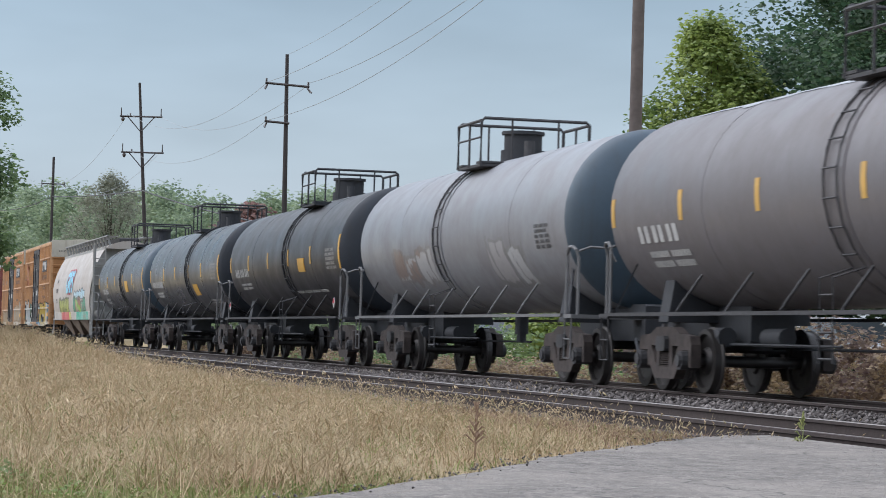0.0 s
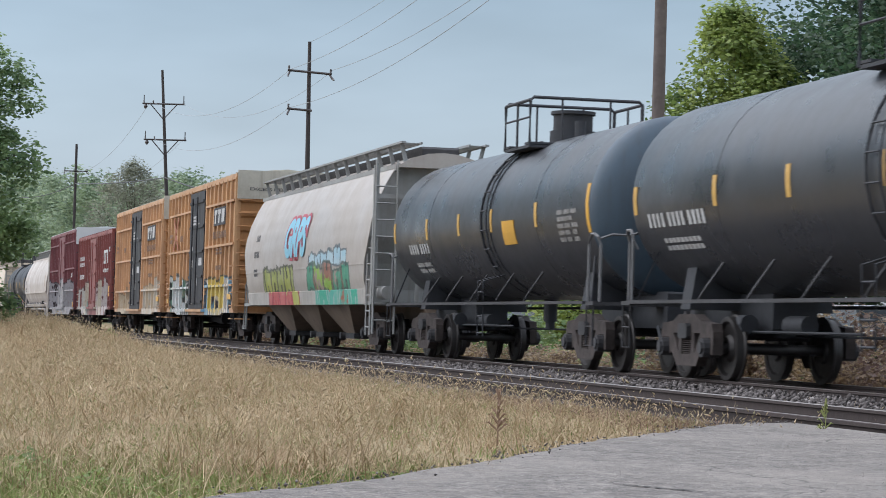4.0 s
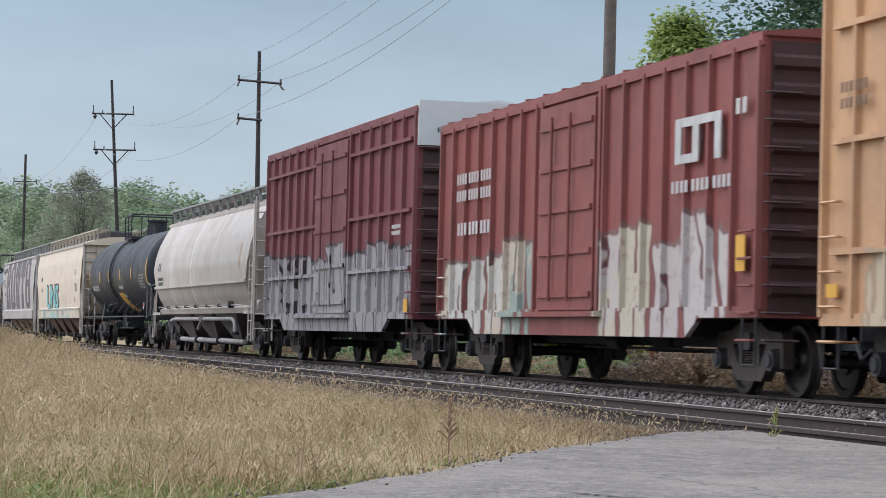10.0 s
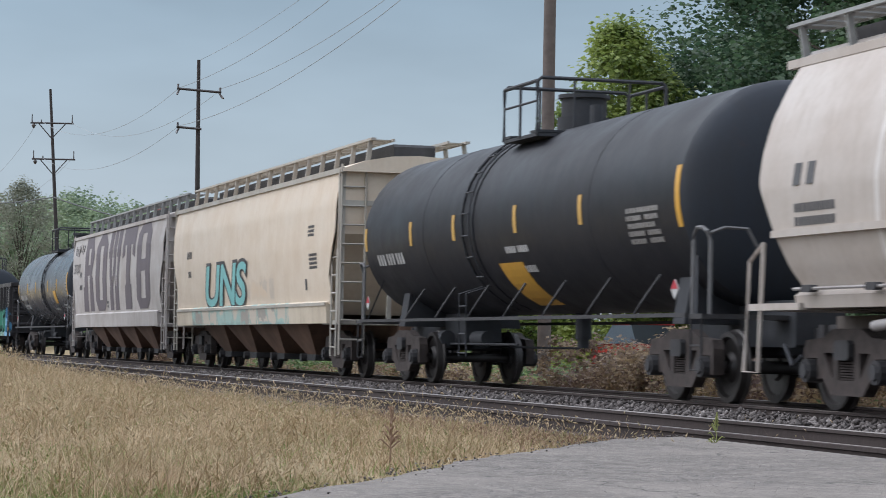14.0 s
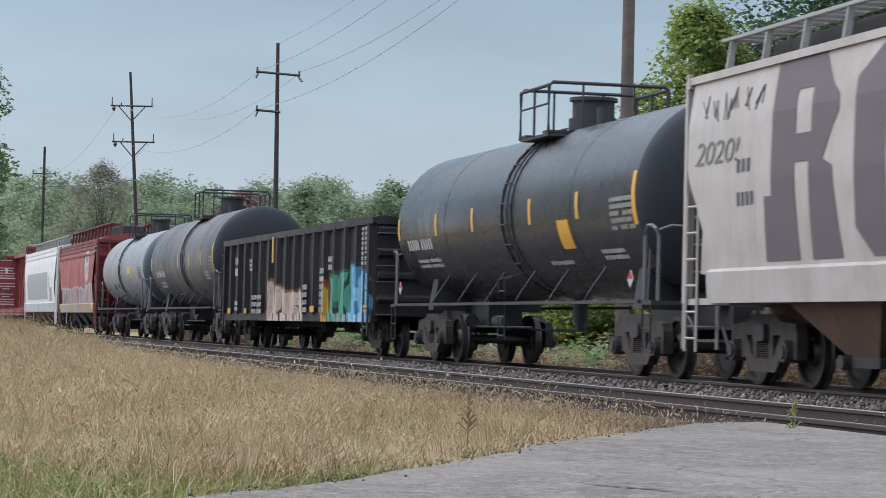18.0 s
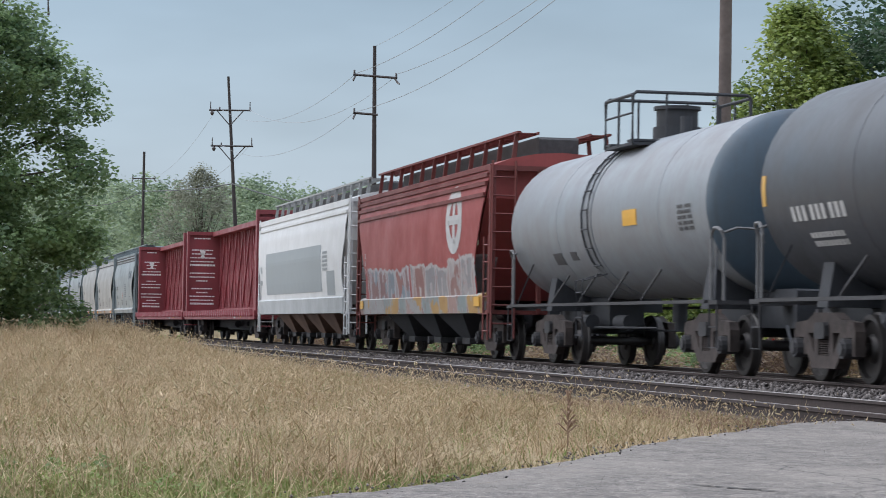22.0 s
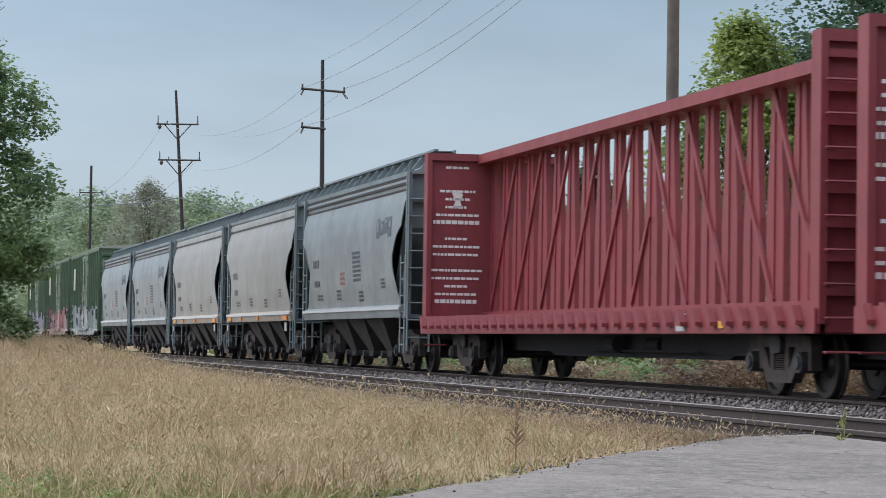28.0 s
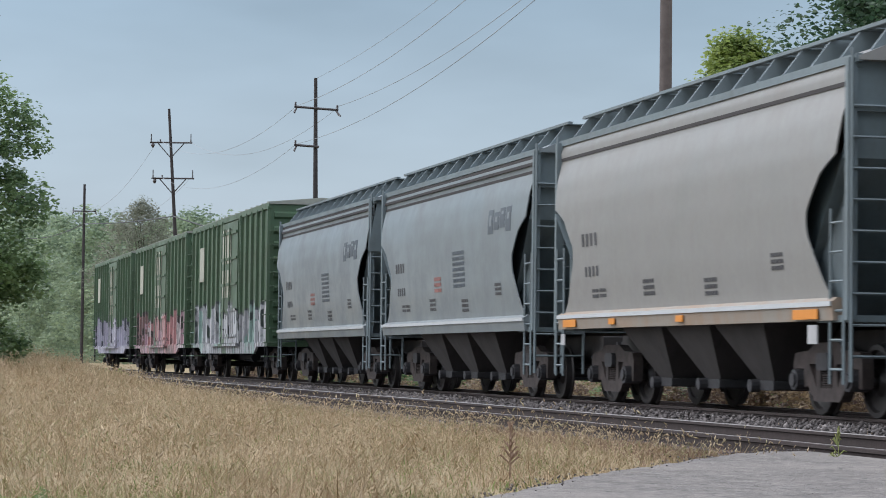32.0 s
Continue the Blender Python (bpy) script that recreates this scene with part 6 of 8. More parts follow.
def centerbeam(front, rear, label, body, hl, top=4.56, deck=1.05, plates=()):
    car, half, tx = start_car("centerbeam_car", front, rear, label, "flat car", trucks=(front - rear) / 2 - 2.9)
    part("deck", Geo().box(-hl, hl, -1.42, 1.42, deck - 0.22, deck, 0.02), body, car)
    for s in (-1, 1):
        part("side_sill", Geo().box(-hl, hl, s * 1.42 - 0.07, s * 1.42 + 0.07, deck - 0.22, deck + 0.1, 0.02), body, car)
    n = 34
    me = Geo().prism([(-0.15, 0.13), (0.0, 0.13), (0.14, -0.06), (0.14, -0.12), (-0.02, -0.12)], "y", -1.60, -1.48).mesh("winch", body)
    for k in range(n):
        part("winch", me, None, car).location = (-hl + 0.5 + (2 * hl - 1.0) * k / (n - 1), 0, deck)
    for s in (-1, 1):
        # bulkhead at the end of the load: tapered plate with flanges
        x = s * (hl - 0.12)
        part("bulkhead", Geo().box(x - 0.05, x + 0.05, -1.40, 1.40, deck, top - 0.05), body, car)
        for y in (-1.4, 1.4):
            part("bulkhead_flange", Geo().box(x - 0.16, x + 0.16, y - 0.05, y + 0.05, deck - 0.1, top - 0.12), body, car)
        part("bulkhead_cap", Geo().box(x - 0.16, x + 0.16, -1.45, 1.45, top - 0.12, top + 0.03), body, car)
        for k in range(8):
            z = deck + 0.3 + k * 0.42
            part("end_rib", Geo().box(min(x + s * 0.05, x + s * 0.17), max(x + s * 0.05, x + s * 0.17), -1.36, 1.36, z - 0.05, z + 0.05), body, car)
        for k in range(9):
            z = 0.6 + k * 0.42
            iron(car, (x + s * 0.22, -1.38, z), (x + s * 0.22, -0.92, z), body)
        g = Geo()
        g.box(min(s * hl, s * (half - 0.6)), max(s * hl, s * (half - 0.6)), -1.3, 1.3, deck - 0.2, deck - 0.08)
        part("end_platform", g, body, car)
    part("top_chord", Geo().box(-hl + 0.1, hl - 0.1, -0.36, 0.36, top - 0.17, top + 0.02, 0.03), body, car)
    part("bottom_chord", Geo().box(-hl + 0.1, hl - 0.1, -0.22, 0.22, deck, deck + 0.25), body, car)
    m = 22
    step = (2 * hl - 0.7) / m
    for k in range(m + 1):
        x = -hl + 0.35 + step * k
        w0, w1 = 0.34, 0.2
        g = Geo()
        for y0, y1 in ((-0.05, 0.05),):
            g.prism([(x - w0, deck + 0.2), (x + w0, deck + 0.2), (x + w0, deck + 1.5), (x + w1, top - 0.6), (x + w1, top - 0.12), (x - w1, top - 0.12), (x - w1, top - 0.6), (x - w0, deck + 1.5)], "y", y0, y1)
        g.box(x - 0.02, x + 0.02, -0.075, 0.075, deck + 0.1, top - 0.1)
        part("post", g, body, car)
        if k < m:
            g = Geo()
            up = k % 2 == 0
            lo, hi = (deck + 0.3, deck + 1.75) if up else (deck + 1.75, top - 0.2)
            xa, xb = (x, x + step) if x > -step / 2 else (x + step, x)
            g.prism([(xa - 0.06, hi), (xa + 0.06, hi), (xb + 0.06, lo), (xb - 0.06, lo)], "y", -0.10, -0.05)
            part("diagonal", g, body, car)
    centre_sill(car, half, 0.52, 0.86, 0.4)
    g = Geo()
    g.prism([(-tx + 2.2, 0.84), (tx - 2.2, 0.84), (tx - 4.0, 0.45), (-tx + 4.0, 0.45)], "y", -0.35, 0.35)
    part("fish_belly_sill", g, BLACKISH, car)
    brake_gear(car, 1.0, 0.66)
    r = random.Random(int(-front))
    x = -hl + 0.178
    g = Geo()
    for k in range(19):
        z = deck + 0.42 + k * 0.165
        if k in (5, 9, 15, 16):
            continue
        w, yc, tall = r.choice((0.26, 0.38, 0.46, 0.52, 0.54)), -0.78, 0.05 if k % 5 else 0.08
        y = yc - w
        while y < yc + w - 0.05:
            e = min(yc + w, y + r.uniform(0.04, 0.14))
            g.add([(x + 0.003, y, z), (x + 0.003, e, z), (x + 0.003, e, z + tall), (x + 0.003, y, z + tall)], [(0, 1, 2, 3)])
            y = e + 0.02
    g.add([(x + 0.003, yc + a, 3.05 + b + 0.42) for a, b in ((-0.12, 0.3), (0.0, 0.34), (0.12, 0.28), (0.06, 0.12), (0.1, 0.0), (-0.1, 0.0), (-0.05, 0.12))], [tuple(range(7))])
    tagged(part("lettering", g, plain("bright_white_ink", (0.78, 0.77, 0.76), 0.6, 0, 0.3, 6, 0.0, 0.7), car), "white lettering in plain lines", kind="stuff")
    for x0, x1, z0, z1, mat, name, lab in plates:
        decal(car, name, x0, x1, z0, z1, mat, lambda z: 1.5, lab)
    return car
# ---------------------------------------------------------------- the cars, from the head of the train to its tail
GREYTANK = paint("grey_brown_tank", (0.15, 0.14, 0.148), 0.42, (0.105, 0.09, 0.087), 0.4, 0.3, seed=1)
LIGHTTANK = paint("light_grey_tank", (0.225, 0.232, 0.252), 0.40, (0.14, 0.125, 0.125), 0.5, 0.25, seed=2, tags=((-5.0, -1.6, 1.75, 2.55, ((0.16, 0.15, 0.15), (0.36, 0.36, 0.37), (0.22, 0.17, 0.15))), (2.5, 4.8, 1.6, 2.5, ((0.15, 0.15, 0.15), (0.36, 0.36, 0.37), (0.30, 0.29, 0.30)))))
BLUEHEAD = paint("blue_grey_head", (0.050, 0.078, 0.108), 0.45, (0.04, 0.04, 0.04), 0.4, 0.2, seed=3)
CHARCOAL = paint("charcoal_tank", (0.023, 0.023, 0.028), 0.40, (0.036, 0.035, 0.038), 0.35, 0.05, seed=4, spec=0.45)
GLOSSBLACK = paint("glossy_black_tank", (0.028, 0.031, 0.038), 0.30, (0.042, 0.042, 0.046), 0.35, seed=5, spec=0.65)
BLACKTANK = paint("black_tank", (0.018, 0.019, 0.024), 0.45, (0.03, 0.03, 0.034), 0.3, seed=6, spec=0.22)
# Dull navy for heads turned from the light: their shade is in the colour
DARKHEAD = paint("shaded_navy_head", (0.028, 0.034, 0.045), 0.55, (0.03, 0.03, 0.032), 0.4, 0.1, seed=49, spec=0.2)
PATCHTANK = paint("patched_grey_tank", (0.060, 0.066, 0.077), 0.42, (0.058, 0.055, 0.058), 0.5, 0.25, seed=7)
MIDBAND = paint("grey_tank_band", (0.105, 0.107, 0.112), 0.45, (0.08, 0.07, 0.065), 0.5, 0.2, seed=8)
PALETANK = paint("pale_grey_tank", (0.225, 0.245, 0.268), 0.42, (0.165, 0.15, 0.145), 0.5, 0.3, seed=9)
DIMRAIL = plain("dim_grey_rail", (0.15, 0.15, 0.155), 0.6, 0, 0.4, 8, 0.1)
PLACARD = plain("pale_placard", (0.30, 0.29, 0.28), 0.6, 0, 0.5, 9, 0.05)


SHINYBLACK = paint("shiny_black_tank", (0.032, 0.034, 0.041), 0.26, (0.042, 0.042, 0.047), 0.25, seed=41, spec=0.6)
DARKSHELLS += [CHARCOAL, BLACKTANK, SHINYBLACK, GLOSSBLACK]
HAZARD += [CHARCOAL, BLACKTANK, SHINYBLACK]


PEEL = plain("bare_peeled_primer", (0.34, 0.36, 0.38), 0.6, 0, 0.6, 5, 0.1, 0.6)


def peeling(x0, x1, R, zc, angle, width, seed):
    def put(car, surf, hl):
        """A ragged strip where the paint has come off, high on the side."""
        r = random.Random(seed)
        g = Geo()
        m = 46
        rows = []
        for k in range(m + 1):
            x = x0 + (x1 - x0) * k / m
            mid = angle + 4 * noise.noise((x * 0.6, seed, 0.0))
            half = width * max(0.05, 0.5 + 0.9 * noise.noise((x * 1.7, seed, 4.0)) + r.uniform(-0.2, 0.2))
            a, b = radians(mid - half), radians(mid + half)
            rows += [(x, -(R + 0.006) * math.cos(q), zc + (R + 0.006) * math.sin(q)) for q in (a, b)]
        g.add(rows, [(2 * k, 2 * k + 2, 2 * k + 3, 2 * k + 1) for k in range(m)])
        part("peeled_patch", g, PEEL, car, "ragged pale strip of peeled paint")
    return put


tank_car(-18.3, -36.5, "weathered grey-brown tank car with yellow reflector bars", GREYTANK, bar_x=(-7.7, -5.0, -2.1, 1.2, 4.1, 7.4), texts=((-6.9, -5.1, 2.12, 2.36, 1, 3), (-6.7, -4.9, 1.78, 2.0, 2, 2)), ladder_x=0.3,
         rail_x=0.5, railing=STEEL, extra=peeling(-6.6, 7.0, 1.46, 2.66, 66, 5, 3))
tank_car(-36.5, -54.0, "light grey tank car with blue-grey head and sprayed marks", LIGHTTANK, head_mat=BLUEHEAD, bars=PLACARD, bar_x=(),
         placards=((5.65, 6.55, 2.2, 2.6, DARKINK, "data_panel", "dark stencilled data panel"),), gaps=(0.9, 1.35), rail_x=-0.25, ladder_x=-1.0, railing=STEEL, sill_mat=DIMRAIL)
tank_car(-54.0, -71.8, "charcoal tank car with yellow bars and yellow panel", CHARCOAL, gaps=(1.05, 1.4), bar_x=(-7.3, -4.8, -1.8, 1.1, 4.0, 7.6), rail_x=1.5, ladder_x=0.7,
         placards=((2.4, 3.2, 2.22, 2.55, YELLOW, "warning_panel", "square yellow panel"), (5.85, 7.0, 2.22, 2.7, PLACARD, "data_panel", "pale data panel")),
         texts=((-7.0, -4.8, 2.24, 2.45, 1, 3), (-6.5, -4.8, 1.9, 2.06, 2, 2), (1.0, 5.0, 1.72, 1.78, 1, 4)), extra=peeling(-3.5, 4.5, 1.46, 2.66, 70, 4, 8))
tank_car(-71.8, -89.5, "glossy dark grey tank car with yellow bars and slanting yellow panel", GLOSSBLACK, gaps=(1.05, 1.25), bar_x=(-7.0, -4.25, -1.55, 1.45, 4.15, 7.4), rail_x=0.5, ladder_x=1.15,
         placards=((2.1, 3.0, 1.84, 2.18, YELLOW, "warning_panel", "yellow panel"), (6.0, 7.1, 2.28, 2.76, PLACARD, "data_panel", "pale data panel")),
         texts=((-7.2, -4.6, 2.18, 2.38, 1, 3), (-6.8, -5.0, 1.85, 2.02, 2, 1), (4.2, 6.3, 1.58, 1.7, 2, 2)))
tank_car(-89.5, -106.1, "shorter glossy dark tank car with yellow panel", GLOSSBLACK, head_mat=BLUEHEAD, gaps=(1.1, 1.2), bar_x=(-7.1, -4.15, -1.5, 0.95, 3.95, 7.0), rail_x=1.15, ladder_x=0.55,
         placards=((1.75, 2.55, 2.14, 2.56, YELLOW, "warning_panel", "yellow panel"), (5.25, 6.45, 2.1, 2.62, PLACARD, "data_panel", "pale data panel")), texts=((-5.9, -4.0, 2.12, 2.32, 1, 2), (-5.7, -4.4, 1.75, 1.95, 2, 2)))

# ---- hopper with sprayed letters
SPRAYED = paint("stained_white_hopper", (0.41, 0.378, 0.35), 0.45, (0.33, 0.275, 0.23), 0.5, 0.10, seed=10, tags=(
    (-5.4, -0.6, 1.38, 2.2, ((0.025, 0.03, 0.02), (0.33, 0.36, 0.06), (0.27, 0.31, 0.06), (0.30, 0.33, 0.10), (0.16, 0.17, 0.05)), 0.9, 1.0),
    (1.4, 6.3, 1.95, 2.5, ((0.04, 0.05, 0.06), (0.30, 0.47, 0.55), (0.36, 0.50, 0.56)), 0.0, 0.8),
    (1.2, 6.6, 1.38, 2.2, ((0.03, 0.07, 0.06), (0.22, 0.40, 0.04), (0.27, 0.11, 0.07), (0.05, 0.27, 0.17), (0.30, 0.22, 0.19), (0.22, 0.12, 0.08)), 0.9, 1.15)))
SPRAYSILL = paint("sprayed_sill", (0.45, 0.43, 0.40), 0.5, (0.25, 0.22, 0.2), 0.5, seed=11, tags=(
    (-4.7, 0.0, 0.9, 1.8, ((0.30, 0.03, 0.04), (0.55, 0.05, 0.08), (0.50, 0.10, 0.10), (0.42, 0.44, 0.08), (0.52, 0.04, 0.07)), 0.95, 1.0), (2.1, 7.4, 0.9, 1.8, ((0.30, 0.42, 0.40), (0.03, 0.36, 0.24), (0.08, 0.40, 0.32), (0.33, 0.10, 0.05), (0.06, 0.34, 0.26)), 0.95, 1.3)))
SKY = plain("pale_blue_spray", (0.22, 0.52, 0.66), 0.5, 0, 0.3, 3, 0.0, 0.75)
PINK = plain("red_spray_outline", (0.42, 0.06, 0.09), 0.5, 0, 0.3, 3, 0.0, 0.75)
GREYHOP = paint("grey_hopper_trim", (0.30, 0.305, 0.30), 0.5, (0.16, 0.14, 0.12), 0.4, 0.1, seed=12)
BAYBROWN = paint("dusty_hopper_bays", (0.12, 0.10, 0.09), 0.7, (0.05, 0.045, 0.04), 0.6, 0.3, seed=13)
TANBAY = paint("tan_dusty_bays", (0.22, 0.165, 0.125), 0.7, (0.10, 0.075, 0.06), 0.5, 0.2, seed=47)
# Darker copy of the bays: the shadow under the car put into their colour
DARKBAY = paint("shadowed_hopper_bays", (0.065, 0.059, 0.058), 0.7, (0.035, 0.032, 0.032), 0.6, 0.2, seed=48)


def blue_letters(car, surf, hl):
    big_letters(car, "GRPS", -2.1, 1.15, 2.22, 3.44, PINK, surf, "red outline of bubble letters", 0.10, off=0.008)
    big_letters(car, "GRPS", -1.98, 1.03, 2.31, 3.36, SKY, surf, "pale blue sprayed bubble letters", 0.045, off=0.016)


CURVED = [(1.40, 1.50), (1.7, 1.56), (2.1, 1.59), (2.6, 1.58), (3.0, 1.52), (3.4, 1.40), (3.8, 1.22), (4.05, 1.08), (4.2, 0.98)]
hopper(-106.1, -125.4, "stained white curved-side hopper car with bright graffiti", SPRAYED, 8.75, 8.3, 4.2, CURVED, SPRAYSILL, (1.10, 1.48), 3, TANBAY, GREYHOP, GREYRAIL, 4.72,
       texts=((-6.9, -6.2, 2.88, 3.06, 1, 1), (-6.9, -6.0, 2.42, 2.6, 1, 2), (-6.9, -6.2, 1.9, 2.1, 2, 1)), extra=blue_letters,
       ends=((1.4, 8.1), (2.0, 8.3), (2.6, 8.7), (4.2, 8.75)), upright=True, roof_half=8.95, end_mat=GREYHOP, sill_w=1.52, left_ladder=False, ribs=((2.02, 0.006, SPRAYED),))

# ---- yellow boxcars
TTX_TAGS1 = ((-6.9, -2.0, 0.5, 2.25, ((0.04, 0.05, 0.05), (0.52, 0.54, 0.54), (0.46, 0.50, 0.50), (0.56, 0.56, 0.55), (0.13, 0.24, 0.19)), 0.85, 0.8),
             (1.7, 7.0, 0.5, 2.35, ((0.05, 0.05, 0.06), (0.55, 0.50, 0.42), (0.55, 0.43, 0.12), (0.56, 0.52, 0.46), (0.20, 0.38, 0.50)), 0.7, 0.85))
TTX_TAGS2 = ((-6.6, -2.4, 0.5, 1.95, ((0.30, 0.22, 0.15), (0.48, 0.41, 0.32), (0.45, 0.37, 0.27)), 0.0, 0.8), (1.9, 7.0, 0.5, 2.25, ((0.30, 0.25, 0.19), (0.50, 0.46, 0.40), (0.46, 0.42, 0.36), (0.48, 0.40, 0.30)), 0.0, 0.85))
TTX1 = paint("yellow_boxcar_paint", (0.50, 0.285, 0.14), 0.5, (0.27, 0.15, 0.09), 0.6, 0.4, tags=TTX_TAGS1, seed=14)
TTX2 = paint("faded_yellow_boxcar_paint", (0.53, 0.31, 0.165), 0.5, (0.29, 0.175, 0.115), 0.6, 0.4, tags=TTX_TAGS2, seed=15)
TTXDOOR = paint("black_plug_door", (0.022, 0.024, 0.03), 0.5, (0.10, 0.09, 0.085), 0.35, 0.1, seed=16, spec=0.2)
TTXEND = paint("yellow_boxcar_end", (0.40, 0.195, 0.075), 0.6, (0.2, 0.09, 0.04), 0.5, 0.3, seed=17)
TTXROOF = paint("pale_boxcar_roof", (0.50, 0.47, 0.40), 0.6, (0.22, 0.18, 0.14), 0.5, 0.15, seed=18)


def yellow_extra(car, surf, hl):
    s = lambda z: 1.53 + 0.085
    decal(car, "emblem_field", 3.45, 5.85, 3.58, 4.14, BLACKISH, s, "black emblem field", 0.0)
    for x, w, top in ((3.62, 0.62, 0.14), (4.36, 0.62, 0.14), (5.08, 0.66, 0.40)):
        g = Geo()
        y = -(s(0) + 0.012)
        g.add([(x + 0.08, y, 4.07), (x + w, y, 4.07), (x + w - 0.04, y, 4.07 - top), (x + 0.42, y, 4.07 - top), (x + 0.34, y, 3.65), (x + 0.1, y, 3.65), (x + 0.18, y, 4.07 - top), (x + 0.04, y, 4.07 - top)], [(0, 1, 2, 3, 6, 7), (3, 4, 5, 6)])
        part("emblem_shape", g, WHITE, car, "white slanted emblem shape")
    for k in range(3):
        decal(car, "door_label", -0.95, -0.05, 3.75 + k * 0.11, 3.82 + k * 0.11, WHITE, lambda z: 1.53 + 0.11, "", 0.008)
    for x0, x1, z0, z1 in ((-1.2, -0.95, 2.9, 3.05), (-1.2, -0.9, 2.35, 2.6), (0.5, 1.2, 2.4, 2.65), (-0.2, 0.2, 1.75, 2.1), (-1.2, -0.8, 1.15, 1.25), (0.2, 0.45, 3.75, 3.8)):
        decal(car, "door_label", x0, x1, z0, z1, WHITE, lambda z: 1.53 + 0.11, "", 0.008)


def sprayed_cross(car, surf, hl):
    yellow_extra(car, surf, hl)
    red = plain("faded_red_spray", (0.36, 0.12, 0.07), 0.6, 0, 0.7, 5, 0.0, 0.9)
    for q in (-1, 1):
        g = Geo()
        y = -(1.53 + 0.086)
        g.add([(-5.5 - q * 0.75, y, 2.98), (-5.5 - q * 0.55, y, 2.98), (-5.5 + q * 0.7, y, 4.15), (-5.5 + q * 0.5, y, 4.15)], [(0, 1, 2, 3)])
        part("sprayed_stroke", g, red, car, "faded red sprayed stroke")


for fr, re, mat, tags in ((-125.4, -142.7, TTX1, 0), (-142.7, -160.1, TTX2, 1)):
    boxcar(fr, re, "yellow ribbed boxcar with black door and pale graffiti" if tags else "yellow ribbed boxcar with black door and colourful graffiti along the bottom", mat, 7.75, 5.03, TTXDOOR, (-1.75, 1.5),
           TTXROOF, (1.71, 2.95, 4.25), 2.7, 19, ((3.4, 6.1, 3.18, 3.4, 1, 7), (4.0, 5.4, 2.68, 2.86, 2, 2), (4.0, 5.4, 2.2, 2.34, 1, 2), (-7.2, -6.4, 3.3, 3.6, 2, 2), (-4.4, -3.6, 3.3, 3.5, 1, 1)), plain("brown_lettering", (0.13, 0.07, 0.04), 0.6),
           ((6.6, 7.3, 1.28, 1.45, YELLOW, "reflector_plate", "yellow plate"), (-7.5, -7.2, 1.2, 1.35, YELLOW, "reflector_plate", "")), TTXEND, 0.88, 0.80, TTXROOF, yellow_extra if tags else sprayed_cross)

# ---- brown boxcars
CNRED = paint("brown_red_boxcar_paint", (0.235, 0.066, 0.06), 0.5, (0.10, 0.042, 0.04), 0.5, 0.25, seed=19, tags=(
    (-7.5, -1.9, 0.5, 2.45, ((0.10, 0.05, 0.05), (0.46, 0.45, 0.42), (0.42, 0.41, 0.38), (0.24, 0.30, 0.27), (0.45, 0.40, 0.33)), 0.0, 1.15),
    (1.5, 6.7, 0.5, 2.5, ((0.12, 0.05, 0.05), (0.44, 0.41, 0.40), (0.46, 0.43, 0.40), (0.45, 0.41, 0.33), (0.42, 0.38, 0.37)), 0.0, 1.25)))
PLUM = paint("plum_boxcar_paint", (0.17, 0.048, 0.056), 0.5, (0.09, 0.034, 0.04), 0.4, 0.25, seed=20, tags=(
    (-7.6, 7.2, 0.4, 2.75, ((0.02, 0.015, 0.02), (0.28, 0.275, 0.285), (0.31, 0.30, 0.31), (0.26, 0.25, 0.265), (0.29, 0.28, 0.295)), 0.95, 1.75),))


# End walls darker than the sides: grime, with the end's shade painted in
DARKEND = paint("grimy_shaded_brown_end", (0.065, 0.032, 0.034), 0.6, (0.03, 0.02, 0.02), 0.6, 0.2, seed=45)


def cn_extra(car, surf, hl):
    s = lambda z: 1.53 + 0.085
    for x0, x1, z0, z1 in ((4.75, 4.97, 3.0, 3.6), (4.98, 5.39, 3.48, 3.6), (4.98, 5.39, 3.0, 3.12), (5.4, 5.62, 3.0, 3.6), (5.63, 6.19, 3.48, 3.6), (6.2, 6.42, 3.0, 3.6)):
        decal(car, "emblem_stroke", x0, x1, z0, z1, WHITE, s, "", 0.004)


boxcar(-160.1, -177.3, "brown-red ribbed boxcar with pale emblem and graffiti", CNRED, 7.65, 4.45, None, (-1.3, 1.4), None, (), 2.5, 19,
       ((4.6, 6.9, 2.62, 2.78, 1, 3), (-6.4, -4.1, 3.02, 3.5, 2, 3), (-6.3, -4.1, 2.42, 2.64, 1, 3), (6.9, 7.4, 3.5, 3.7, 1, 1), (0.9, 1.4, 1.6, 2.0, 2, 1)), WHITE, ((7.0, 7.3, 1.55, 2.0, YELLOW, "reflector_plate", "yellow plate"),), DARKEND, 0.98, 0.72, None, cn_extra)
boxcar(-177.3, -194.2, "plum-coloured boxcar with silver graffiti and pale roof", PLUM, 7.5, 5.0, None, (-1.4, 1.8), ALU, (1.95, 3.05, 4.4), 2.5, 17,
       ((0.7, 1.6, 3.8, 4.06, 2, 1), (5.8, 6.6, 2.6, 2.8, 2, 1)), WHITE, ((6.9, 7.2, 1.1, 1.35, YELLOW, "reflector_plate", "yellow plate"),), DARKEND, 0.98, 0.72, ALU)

# ---- white hopper with pipes
WHITEHOP = paint("dusty_white_hopper", (0.47, 0.425, 0.39), 0.45, (0.33, 0.27, 0.23), 0.55, 0.05, seed=21)
BARREL = [(1.30, 1.26), (1.6, 1.44), (2.0, 1.57), (2.5, 1.60), (2.9, 1.54), (3.3, 1.42), (3.7, 1.22), (4.02, 1.02)]


PIPE = paint("dull_pipe_paint", (0.33, 0.31, 0.305), 0.6, (0.15, 0.13, 0.12), 0.5, 0.2, seed=40)


